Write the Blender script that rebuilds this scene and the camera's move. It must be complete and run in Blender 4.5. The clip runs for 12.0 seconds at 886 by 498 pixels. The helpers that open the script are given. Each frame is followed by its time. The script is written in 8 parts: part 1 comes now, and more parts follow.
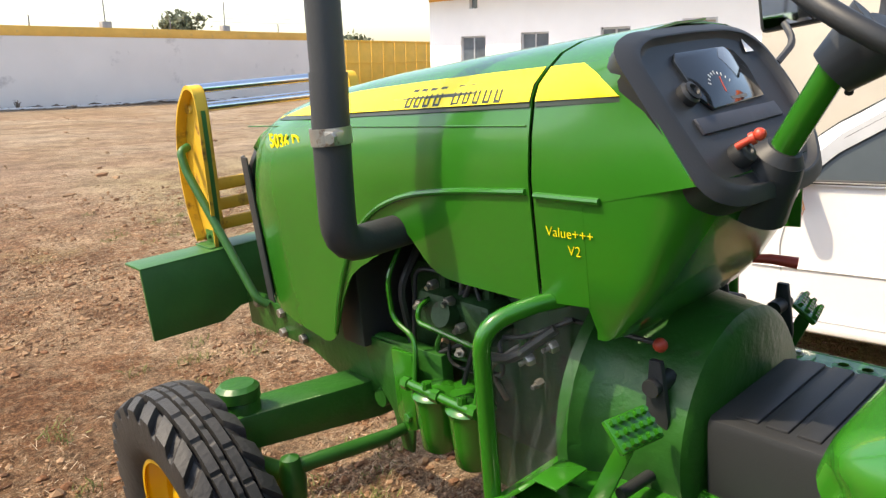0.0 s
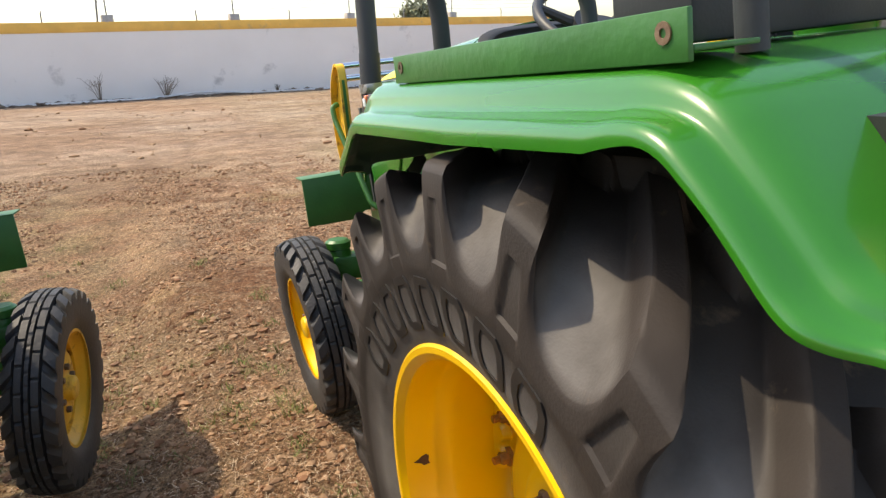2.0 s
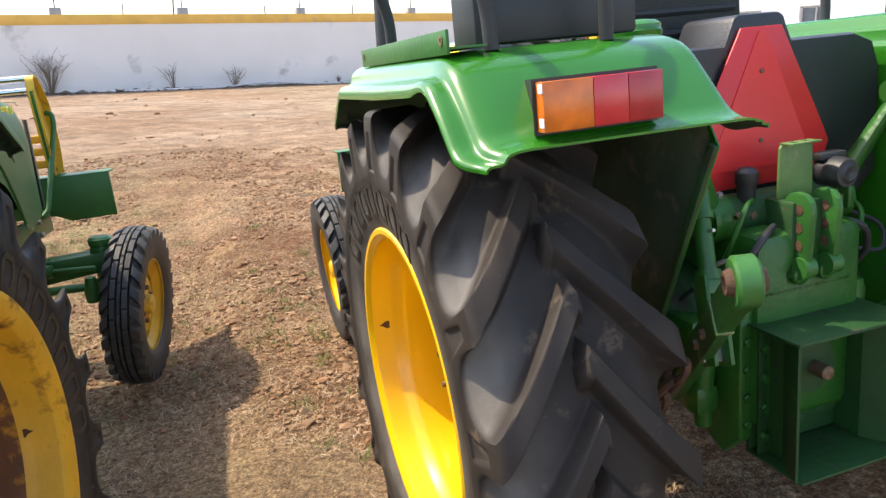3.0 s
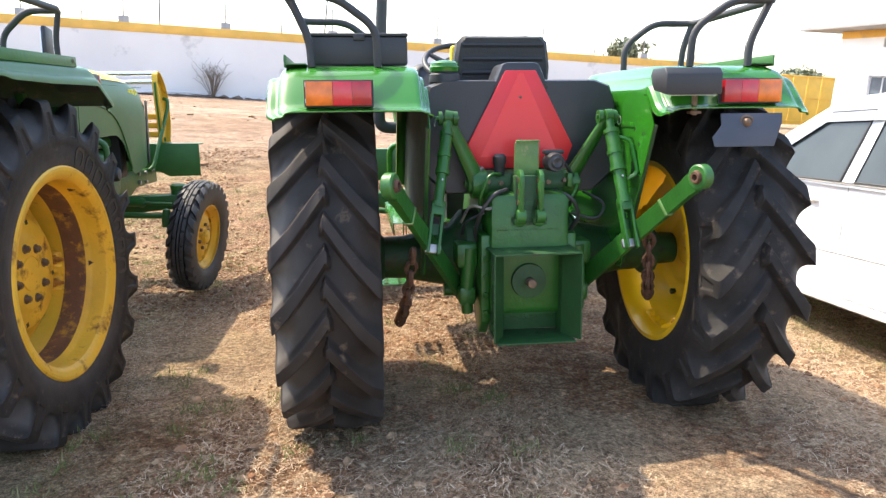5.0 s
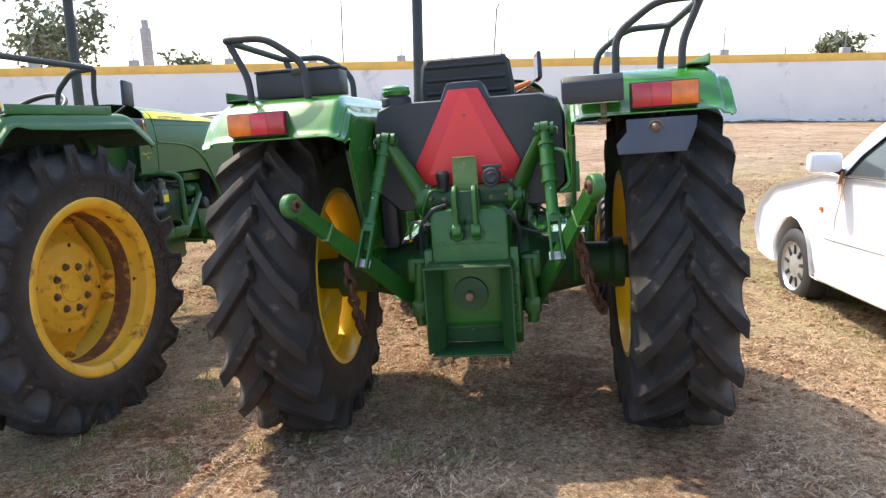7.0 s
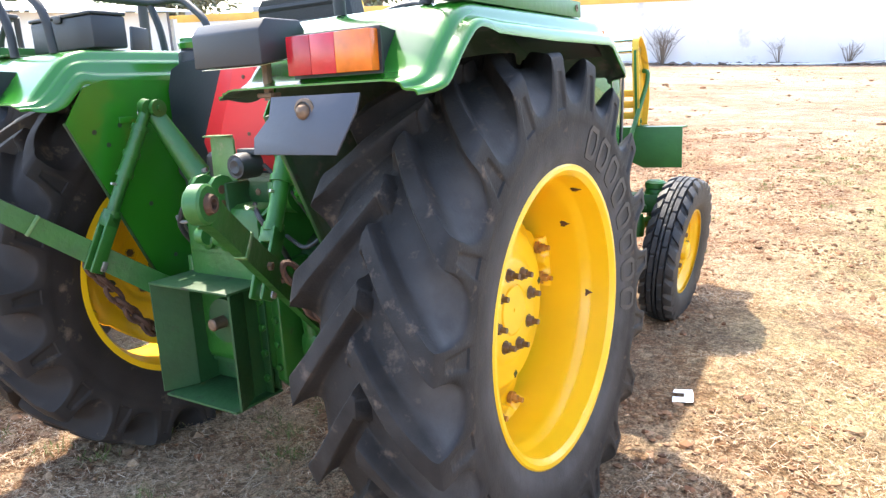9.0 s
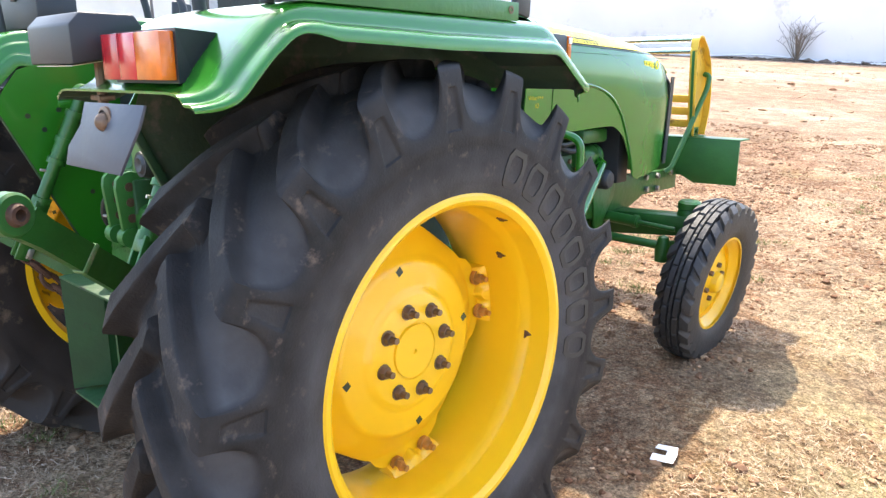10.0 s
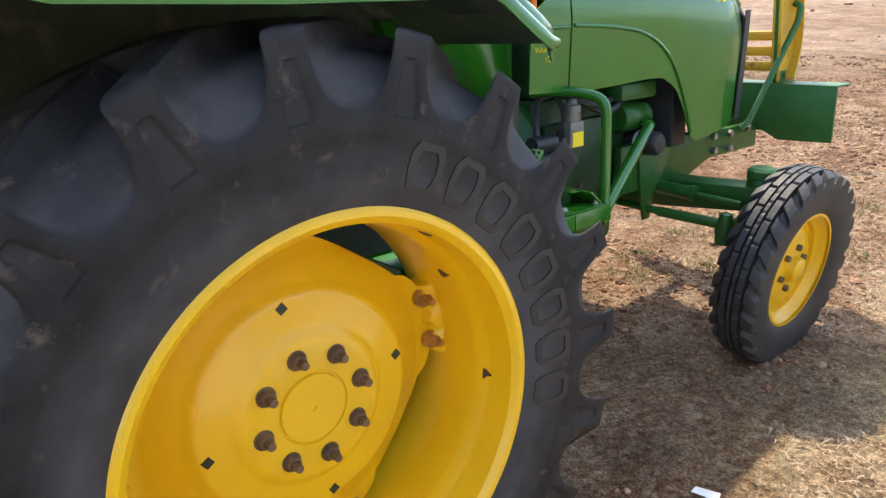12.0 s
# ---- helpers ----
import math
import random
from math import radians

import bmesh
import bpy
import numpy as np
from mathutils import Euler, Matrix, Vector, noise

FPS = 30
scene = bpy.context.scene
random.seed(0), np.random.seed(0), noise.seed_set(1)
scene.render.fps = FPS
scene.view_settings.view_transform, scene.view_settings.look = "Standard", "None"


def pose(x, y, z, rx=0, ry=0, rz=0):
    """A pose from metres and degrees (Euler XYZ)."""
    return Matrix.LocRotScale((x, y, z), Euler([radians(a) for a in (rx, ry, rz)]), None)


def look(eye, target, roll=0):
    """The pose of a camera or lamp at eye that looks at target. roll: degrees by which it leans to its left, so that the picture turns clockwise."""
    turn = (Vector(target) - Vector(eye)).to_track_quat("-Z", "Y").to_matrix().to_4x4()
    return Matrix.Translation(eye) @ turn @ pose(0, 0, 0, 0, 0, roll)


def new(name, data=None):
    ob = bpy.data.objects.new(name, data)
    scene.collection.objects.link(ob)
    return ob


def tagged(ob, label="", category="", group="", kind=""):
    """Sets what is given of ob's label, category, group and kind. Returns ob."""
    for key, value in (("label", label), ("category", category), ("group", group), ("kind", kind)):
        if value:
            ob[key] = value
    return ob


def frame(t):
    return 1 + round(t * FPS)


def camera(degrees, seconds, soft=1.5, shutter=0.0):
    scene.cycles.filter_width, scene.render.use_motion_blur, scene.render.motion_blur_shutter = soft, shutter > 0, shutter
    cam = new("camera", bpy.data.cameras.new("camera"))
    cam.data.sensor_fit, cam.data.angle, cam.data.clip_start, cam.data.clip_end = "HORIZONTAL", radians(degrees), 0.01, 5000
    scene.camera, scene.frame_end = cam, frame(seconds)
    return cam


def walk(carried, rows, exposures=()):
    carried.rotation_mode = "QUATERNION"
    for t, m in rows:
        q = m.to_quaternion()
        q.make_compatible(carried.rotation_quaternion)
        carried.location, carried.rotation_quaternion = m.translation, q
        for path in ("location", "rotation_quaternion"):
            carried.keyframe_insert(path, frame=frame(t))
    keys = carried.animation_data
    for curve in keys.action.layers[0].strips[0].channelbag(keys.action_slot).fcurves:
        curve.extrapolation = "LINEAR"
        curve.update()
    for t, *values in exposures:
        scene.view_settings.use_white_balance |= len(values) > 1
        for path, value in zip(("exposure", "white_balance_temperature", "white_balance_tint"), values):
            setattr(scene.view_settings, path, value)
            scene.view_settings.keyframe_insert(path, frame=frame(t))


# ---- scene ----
# ---- camera ----
# All places are given in the parked tractor's own frame: x to its right, y ahead, z up,
# with the origin on the soil under the rear axle. LEVEL turns that frame to the true vertical.
UP = Vector((0.050, -0.056, 1.0)).normalized()
LEVEL = UP.rotation_difference(Vector((0, 0, 1))).to_matrix().to_4x4()
cam = camera(63.93, 12.0, soft=1.35)
ROWS = [
    (0, -1.210, 0.420, 1.462, -42.01, -14.90, 5.22),
    (0.5, -1.226, 0.104, 1.441, -33.71, -15.76, 6.44),
    (1, -1.286, -0.141, 1.433, -30.33, -12.61, 5.61),
    (1.5, -1.309, -0.395, 1.428, -32.05, -14.84, 6.44),
    (2, -1.257, -0.818, 1.389, -23.90, -14.44, 6.55),
    (2.5, -1.253, -1.104, 1.382, -21.85, -13.25, 6.38),
    (3, -1.270, -1.529, 1.351, -18.91, -14.31, 5.64),
    (3.2, -1.238, -1.692, 1.335, -18.30, -13.09, 6.85),
    (4.8, -0.756, -2.805, 1.257, -7.52, -9.89, 0.75),
    (5, -0.660, -2.873, 1.226, -7.35, -11.08, 0.56),
    (5.5, -0.481, -3.015, 1.209, -5.91, -8.85, 0.62),
    (6, -0.245, -3.119, 1.220, -5.14, -6.30, 2.61),
    (6.5, 0.030, -3.124, 1.195, -1.16, -7.32, 0.14),
    (6.7, 0.125, -3.095, 1.196, 2.44, -8.02, 1.42),
    (8.3, 1.206, -2.058, 1.168, 23.58, -12.56, 4.25),
    (8.5, 1.289, -1.925, 1.163, 25.39, -12.53, 3.18),
    (9, 1.601, -1.621, 1.198, 32.21, -12.44, 2.89),
    (9.5, 1.819, -1.370, 1.243, 40.97, -13.42, 1.61),
    (10, 1.866, -1.121, 1.252, 42.03, -13.73, -0.22),
    (10.5, 2.011, -0.960, 1.273, 46.28, -12.47, 1.87),
    (11, 2.120, -0.833, 1.267, 50.37, -13.39, 0.59),
    (11.5, 1.964, -0.743, 1.278, 48.04, -19.17, 0.56),
    (12, 1.797, -0.518, 1.272, 50.13, -17.95, 2.69),
]
walk(cam, [(t, LEVEL @ pose(x, y, z, 90 + pitch, roll, yaw)) for t, x, y, z, yaw, pitch, roll in ROWS],
     [(0, 1.40, 7400, 10), (1.5, 1.28, 7400, 10), (2, 1.30, 7300, 10), (2.5, 1.61, 7000, 10), (3, 1.66, 7000, 10), (5, 2.08, 6800, 10), (5.5, 2.04, 6750, 10), (6, 1.89, 6700, 10), (6.5, 1.62, 6700, 10), (6.7, 1.64, 6700, 10), (8.5, 2.68, 6550, 10), (9.5, 2.61, 6550, 10), (10, 2.48, 6550, 10), (10.5, 2.43, 6600, 10), (11, 1.86, 6900, 10), (11.5, 1.92, 6680, 10), (12, 1.81, 6700, 10)])

# ---- light ----
SUN_WAY = (LEVEL.to_3x3() @ Vector((0.50, -0.345, -1.0))).normalized()
world = bpy.data.worlds.new("sky")
scene.world = world
world.use_nodes = True
wt = world.node_tree
sky = wt.nodes.new("ShaderNodeTexSky")
sky.sky_type = "NISHITA"
sky.sun_disc = False
sky.sun_elevation = math.asin(-SUN_WAY.z)
sky.sun_rotation = math.atan2(-SUN_WAY.x, -SUN_WAY.y)
sky.air_density, sky.dust_density, sky.ozone_density = 1.0, 1.7, 1.0
wt.nodes["Background"].inputs["Strength"].default_value = 0.15
wt.links.new(sky.outputs["Color"], wt.nodes["Background"].inputs["Color"])
sun = new("sun", bpy.data.lights.new("sun", "SUN"))
sun.data.energy, sun.data.angle, sun.data.color = 2.15, radians(0.8), (1.0, 0.90, 0.74)
sun.matrix_world = look((0, 0, 20), Vector((0, 0, 20)) + SUN_WAY)

# ---- materials ----
def mat(name, color, rough=0.5, metal=0.0, var=0.12, scale=6.0, bump=0.0, fine=60.0, dirt=None, dirt_at=0.55, coat=0.0, spec=0.5, rnd=0.0):
    """Principled surface with two scales of variation; dirt: a second colour in patches."""
    m = bpy.data.materials.new(name)
    m.use_nodes = True
    nt = m.node_tree
    n, link = nt.nodes, nt.links.new
    b = n["Principled BSDF"]
    b.inputs["Roughness"].default_value = rough
    b.inputs["Metallic"].default_value = metal
    b.inputs["Coat Weight"].default_value = coat
    b.inputs["Coat Roughness"].default_value = 0.07
    b.inputs["Specular IOR Level"].default_value = spec
    tc = n.new("ShaderNodeTexCoord")
    big, small = n.new("ShaderNodeTexNoise"), n.new("ShaderNodeTexNoise")
    big.inputs["Scale"].default_value, big.inputs["Detail"].default_value = scale, 5
    small.inputs["Scale"].default_value, small.inputs["Detail"].default_value = fine, 4
    link(tc.outputs["Object"], big.inputs["Vector"])
    link(tc.outputs["Object"], small.inputs["Vector"])
    ramp = n.new("ShaderNodeMapRange")
    ramp.inputs["From Min"].default_value, ramp.inputs["From Max"].default_value = 0.25, 0.75
    ramp.inputs["To Min"].default_value, ramp.inputs["To Max"].default_value = 1 - var, 1 + var
    link(big.outputs["Fac"], ramp.inputs["Value"])
    mul = n.new("ShaderNodeMix")
    mul.data_type, mul.blend_type = "RGBA", "MULTIPLY"
    mul.inputs[0].default_value = 1.0
    mul.inputs[6].default_value = (*color, 1)
    link(ramp.outputs["Result"], mul.inputs[7])
    out = mul.outputs[2]
    if rnd:
        oi = n.new("ShaderNodeObjectInfo")
        rr = n.new("ShaderNodeMapRange")
        rr.inputs["To Min"].default_value, rr.inputs["To Max"].default_value = 1 - rnd, 1 + rnd
        link(oi.outputs["Random"], rr.inputs["Value"])
        m2 = n.new("ShaderNodeMix")
        m2.data_type, m2.blend_type = "RGBA", "MULTIPLY"
        m2.inputs[0].default_value = 1.0
        link(out, m2.inputs[6])
        link(rr.outputs["Result"], m2.inputs[7])
        out = m2.outputs[2]
    if dirt:
        mask = n.new("ShaderNodeTexNoise")
        mask.inputs["Scale"].default_value, mask.inputs["Detail"].default_value, mask.inputs["Roughness"].default_value = scale * 1.7, 9, 0.65
        link(tc.outputs["Object"], mask.inputs["Vector"])
        mr = n.new("ShaderNodeMapRange")
        mr.inputs["From Min"].default_value, mr.inputs["From Max"].default_value = dirt_at, dirt_at + 0.13
        link(mask.outputs["Fac"], mr.inputs["Value"])
        mx = n.new("ShaderNodeMix")
        mx.data_type = "RGBA"
        link(mr.outputs["Result"], mx.inputs[0])
        link(out, mx.inputs[6])
        mx.inputs[7].default_value = (*dirt, 1)
        out = mx.outputs[2]
        rm = n.new("ShaderNodeMapRange")
        rm.inputs["To Min"].default_value, rm.inputs["To Max"].default_value = rough, min(1.0, rough + 0.4)
        link(mr.outputs["Result"], rm.inputs["Value"])
        link(rm.outputs["Result"], b.inputs["Roughness"])
    link(out, b.inputs["Base Color"])
    if bump:
        bp = n.new("ShaderNodeBump")
        bp.inputs["Strength"].default_value, bp.inputs["Distance"].default_value = bump, 0.01
        link(small.outputs["Fac"], bp.inputs["Height"])
        link(bp.outputs["Normal"], b.inputs["Normal"])
    return m


GREEN = mat("green paint", (0.0195, 0.147, 0.0088), 0.26, var=0.08, scale=3, coat=0.38, bump=0.02, fine=25)
GREEN_FADED = mat("faded dusty green paint", (0.030, 0.112, 0.022), 0.48, var=0.15, scale=4, coat=0.08, bump=0.04, fine=25, dirt=(0.14, 0.12, 0.075), dirt_at=0.62)
GREEN_OLD = mat("worn green paint", (0.028, 0.125, 0.022), 0.45, var=0.2, scale=7, bump=0.12, dirt=(0.09, 0.07, 0.04), dirt_at=0.68)
GREEN_WORN = mat("chipped pale green paint", (0.10, 0.19, 0.055), 0.5, var=0.3, scale=14, bump=0.2, dirt=(0.30, 0.24, 0.15), dirt_at=0.55)
# base green lowered to paint shade on axle and engine; the patches are grease
GREEN_SHADED = mat("greasy green casting darkened for shade", (0.012, 0.050, 0.012), 0.55, var=0.3, scale=9, bump=0.3, fine=40, dirt=(0.045, 0.035, 0.025), dirt_at=0.55)
# greasy steel at the hitch, its dark tone also holding the shade there
GREEN_BOX = mat("greasy green sheet steel darkened for shade", (0.0105, 0.055, 0.0110), 0.58, var=0.25, scale=9, bump=0.2, fine=45, dirt=(0.045, 0.038, 0.026), dirt_at=0.60)
# the shade under the fenders is put into this dark colour, with dirt patches
UNDER = mat("dirty fender underside darkened for shade", (0.042, 0.070, 0.040), 0.8, var=0.35, scale=8, bump=0.2, dirt=(0.125, 0.108, 0.09), dirt_at=0.55)
GREEN_CAST = mat("painted castings", (0.0175, 0.098, 0.012), 0.40, var=0.22, scale=9, bump=0.24, fine=45, dirt=(0.055, 0.048, 0.03), dirt_at=0.64)
YELLOW = mat("yellow wheel paint", (0.86, 0.50, 0.008), 0.34, var=0.05, scale=5, coat=0.3, dirt=(0.10, 0.045, 0.02), dirt_at=0.775)
YELLOW_OLD = mat("rusty yellow paint", (0.70, 0.41, 0.03), 0.5, var=0.18, scale=6, bump=0.15, dirt=(0.17, 0.07, 0.022), dirt_at=0.555)
RUST_WELL = mat("rusted wheel well", (0.150, 0.066, 0.030), 0.75, var=0.3, scale=9, bump=0.3, dirt=(0.48, 0.25, 0.03), dirt_at=0.53)
DECAL = mat("yellow decal", (0.93, 0.74, 0.012), 0.4, var=0.02)
DECAL_DARK = mat("dark decal", (0.02, 0.03, 0.015), 0.4, var=0.1)
RUBBER = mat("tyre rubber", (0.0310, 0.0250, 0.0215), 0.66, var=0.40, scale=7, bump=0.10, fine=260, dirt=(0.16, 0.115, 0.080), dirt_at=0.60, spec=0.25)
RUBBER_MUD = mat("muddy tyre rubber", (0.0250, 0.0225, 0.0210), 0.70, var=0.45, scale=13, bump=0.16, fine=180, dirt=(0.115, 0.085, 0.066), dirt_at=0.585, spec=0.24)


def pale_bowls(m, name, color, outer):
    """A copy of the rubber with paler hollows between the bars than on the bars' tops; outer: the side of the tyre that
    the paler colour lies on.
    """
    m = m.copy()
    m.name = name
    nt = m.node_tree
    n, link = nt.nodes, nt.links.new
    b = n["Principled BSDF"]
    before = b.inputs["Base Color"].links[0].from_socket
    tc, sep, rad = n.new("ShaderNodeTexCoord"), n.new("ShaderNodeSeparateXYZ"), n.new("ShaderNodeVectorMath")
    flat = n.new("ShaderNodeVectorMath")
    flat.operation, rad.operation = "MULTIPLY", "LENGTH"
    flat.inputs[1].default_value = (0, 1, 1)
    link(tc.outputs["Object"], flat.inputs[0])
    link(flat.outputs[0], rad.inputs[0])
    link(tc.outputs["Object"], sep.inputs[0])
    ab, mul, mul2 = n.new("ShaderNodeMath"), n.new("ShaderNodeMath"), n.new("ShaderNodeMath")
    ab.operation, mul.operation, mul2.operation = "ABSOLUTE", "MULTIPLY", "MULTIPLY"
    link(sep.outputs["X"], ab.inputs[0])
    outs = []
    noise_n = n.new("ShaderNodeTexNoise")
    noise_n.inputs["Scale"].default_value, noise_n.inputs["Detail"].default_value = 9.0, 6
    link(tc.outputs["Object"], noise_n.inputs["Vector"])
    for src, a, c, lo, hi in ((rad.outputs["Value"], 0.630, 0.600, 0, 1), (ab.outputs[0], 0.180, 0.172, 0, 1), (noise_n.outputs["Fac"], 0.30, 0.62, 0.25, 1.0)):
        r = n.new("ShaderNodeMapRange")
        for k, x in (("From Min", a), ("From Max", c), ("To Min", lo), ("To Max", hi)):
            r.inputs[k].default_value = x
        link(src, r.inputs["Value"])
        outs.append(r.outputs["Result"])
    side = n.new("ShaderNodeMapRange")
    side.inputs["From Min"].default_value, side.inputs["From Max"].default_value = 0.02 * outer, 0.09 * outer
    link(sep.outputs["X"], side.inputs["Value"])
    both = n.new("ShaderNodeMath")
    both.operation = "MULTIPLY"
    link(outs[1], both.inputs[0])
    link(side.outputs["Result"], both.inputs[1])
    link(outs[0], mul.inputs[0])
    link(both.outputs[0], mul.inputs[1])
    link(mul.outputs[0], mul2.inputs[0])
    link(outs[2], mul2.inputs[1])
    x = n.new("ShaderNodeMix")
    x.data_type = "RGBA"
    link(mul2.outputs[0], x.inputs[0])
    link(before, x.inputs[6])
    x.inputs[7].default_value = (*color, 1)
    link(x.outputs[2], b.inputs["Base Color"])
    return m


RUBBER_L = pale_bowls(RUBBER, "dusty tractor tyre rubber", (0.135, 0.125, 0.116), -1)
RUBBER_R = pale_bowls(RUBBER_MUD, "muddy tractor tyre rubber", (0.068, 0.065, 0.065), 1)
RUBBER_F = mat("front tyre rubber", (0.030, 0.029, 0.029), 0.6, var=0.25, scale=8, bump=0.25, fine=80, dirt=(0.12, 0.085, 0.06), dirt_at=0.70)
LETTER = mat("raised tyre lettering", (0.018, 0.0165, 0.016), 0.5, var=0.15)
BLACK = mat("black plastic", (0.022, 0.023, 0.025), 0.5, var=0.15, scale=4, bump=0.05, fine=300, dirt=(0.07, 0.065, 0.055), dirt_at=0.72)
BLACK_PIPE = mat("matt black pipe", (0.028, 0.029, 0.031), 0.6, var=0.2, scale=5, bump=0.08, fine=160, dirt=(0.06, 0.055, 0.05), dirt_at=0.7)
BLACK_TANK = mat("black fuel tank plastic", (0.02, 0.021, 0.025), 0.45, var=0.3, scale=4, bump=0.1, fine=120, dirt=(0.09, 0.085, 0.075), dirt_at=0.63)
SEAT = mat("seat vinyl", (0.018, 0.018, 0.019), 0.55, bump=0.25, fine=150)
SEAT_Y = mat("yellow seat vinyl", (0.82, 0.52, 0.015), 0.5, var=0.06, bump=0.1, fine=150)
ZINC = mat("dull zinc casting", (0.20, 0.19, 0.17), 0.5, 0.5, var=0.25, scale=25, dirt=(0.09, 0.06, 0.04), dirt_at=0.56)
STEEL = mat("bare steel", (0.42, 0.40, 0.37), 0.4, 0.85, var=0.2, scale=20, dirt=(0.14, 0.075, 0.04), dirt_at=0.58)
BOLT = mat("rusty bolt steel", (0.17, 0.11, 0.07), 0.55, 0.5, var=0.35, scale=40, bump=0.3)
BOLT_Y = mat("worn painted bolt", (0.42, 0.20, 0.045), 0.5, 0.3, var=0.45, scale=50, bump=0.3)
RUST = mat("rusty chain iron", (0.10, 0.05, 0.03), 0.8, 0.2, var=0.4, scale=30, bump=0.5)
CHROME = mat("polished tube", (0.72, 0.73, 0.75), 0.18, 1.0, var=0.06)
RED = mat("red reflective sheet", (0.72, 0.03, 0.035), 0.38, var=0.06, scale=5)
RED_DARK = mat("dark red border", (0.62, 0.024, 0.028), 0.42, var=0.08, scale=5)
LENS_R = mat("red lamp lens", (0.36, 0.010, 0.016), 0.22, coat=0.25, bump=0.06, fine=220, var=0.3, scale=22)
LENS_R2 = mat("clear red lamp lens", (0.50, 0.012, 0.022), 0.2, coat=0.4, bump=0.06, fine=220, var=0.2, scale=20)
LENS_A = mat("amber lamp lens", (0.62, 0.135, 0.008), 0.22, coat=0.25, bump=0.06, fine=220, var=0.35, scale=22)
KNOB = mat("red knob", (0.55, 0.06, 0.03), 0.4)
KNOB_O = mat("orange knob", (0.75, 0.15, 0.03), 0.4)
GLASS_DARK = mat("smoked instrument glass", (0.015, 0.018, 0.022), 0.06, coat=0.6)
PLATE_GREY = mat("dark grey plate", (0.045, 0.048, 0.062), 0.5, var=0.15, bump=0.05)
POLY = mat("dusty clear film", (0.44, 0.41, 0.33), 0.25, var=0.45, scale=14, bump=0.6, fine=30, dirt=(0.36, 0.24, 0.13), dirt_at=0.60)
POLY.node_tree.nodes["Principled BSDF"].inputs["Alpha"].default_value = 0.10
MIRROR = mat("mirror glass", (0.85, 0.86, 0.87), 0.03, 1.0, var=0.02)
WHITE = mat("white enamel", (0.78, 0.78, 0.77), 0.5)


# ---- mesh helpers ----
def mesh_of(bm, name):
    me = bpy.data.meshes.new(name)
    bm.normal_update()
    bm.to_mesh(me)
    bm.free()
    return me


def part(name, bm, material, parent=None, label="", smooth=40):
    """Links bm as one mesh object under parent; smooth: the angle in degrees past which an edge stays sharp."""
    for f in bm.faces:
        f.smooth = smooth > 0
    if smooth:
        for e in bm.edges:
            if len(e.link_faces) == 2:
                e.smooth = e.calc_face_angle(0) < radians(smooth)
    ob = new(name, mesh_of(bm, name))
    mats = material if isinstance(material, (list, tuple)) else [material]
    for k in mats:
        ob.data.materials.append(k)
    if parent is not None:
        ob.parent = parent
    if label:
        ob["label"] = label
    return ob


def box(bm, lo, hi, bevel=0.0, m=None, mi=0):
    """A box between two corners, with bevelled edges, moved by m."""
    r = bmesh.ops.create_cube(bm, size=1)
    vs = r["verts"]
    c, s = [(a + b) / 2 for a, b in zip(lo, hi)], [abs(b - a) for a, b in zip(lo, hi)]
    for v in vs:
        v.co = Vector([c[k] + v.co[k] * s[k] for k in range(3)])
    if bevel:
        es = list({e for v in vs for e in v.link_edges})
        bv = bmesh.ops.bevel(bm, geom=es, offset=min(bevel, 0.45 * min(s)), segments=2, affect="EDGES", profile=0.5)
        vs = list({v for f in bv["faces"] for v in f.verts} | {v for v in vs if v.is_valid})
    if m is not None:
        bmesh.ops.transform(bm, matrix=m, verts=vs)
    if mi:
        for f in {f for v in vs for f in v.link_faces}:
            f.material_index = mi
    return vs


def prism(bm, poly, axis, a, b, bevel=0.0, mi=0):
    """A closed outline extruded along an axis from a to b. poly: the two other coordinates in order."""
    k = "xyz".index(axis)

    def put(p, d):
        q = list(p)
        q.insert(k, d)
        return Vector(q)
    va = [bm.verts.new(put(p, a)) for p in poly]
    vb = [bm.verts.new(put(p, b)) for p in poly]
    fs = [bm.faces.new(va), bm.faces.new(vb[::-1])]
    n = len(poly)
    for i in range(n):
        fs.append(bm.faces.new((va[i], vb[i], vb[(i + 1) % n], va[(i + 1) % n])))
    for f in fs:
        f.material_index = mi
    bmesh.ops.recalc_face_normals(bm, faces=fs)
    if bevel:
        es = list({e for f in fs for e in f.edges})
        bmesh.ops.bevel(bm, geom=es, offset=bevel, segments=2, affect="EDGES", profile=0.5)


def grid(bm, rows, close_u=False, close_v=False, cap=False, mi=0):
    """Quads through rows of points."""
    vs = [[bm.verts.new(p) for p in r] for r in rows]
    fs = []
    for i in range(len(vs) - (0 if close_u else 1)):
        a, b = vs[i], vs[(i + 1) % len(vs)]
        for j in range(len(a) - (0 if close_v else 1)):
            q = (a[j], a[(j + 1) % len(a)], b[(j + 1) % len(a)], b[j])
            fs.append(bm.faces.new(q))
    if cap:
        fs.append(bm.faces.new(vs[0][::-1]))
        fs.append(bm.faces.new(vs[-1]))
    for f in fs:
        f.material_index = mi
    bmesh.ops.recalc_face_normals(bm, faces=fs)
    return vs


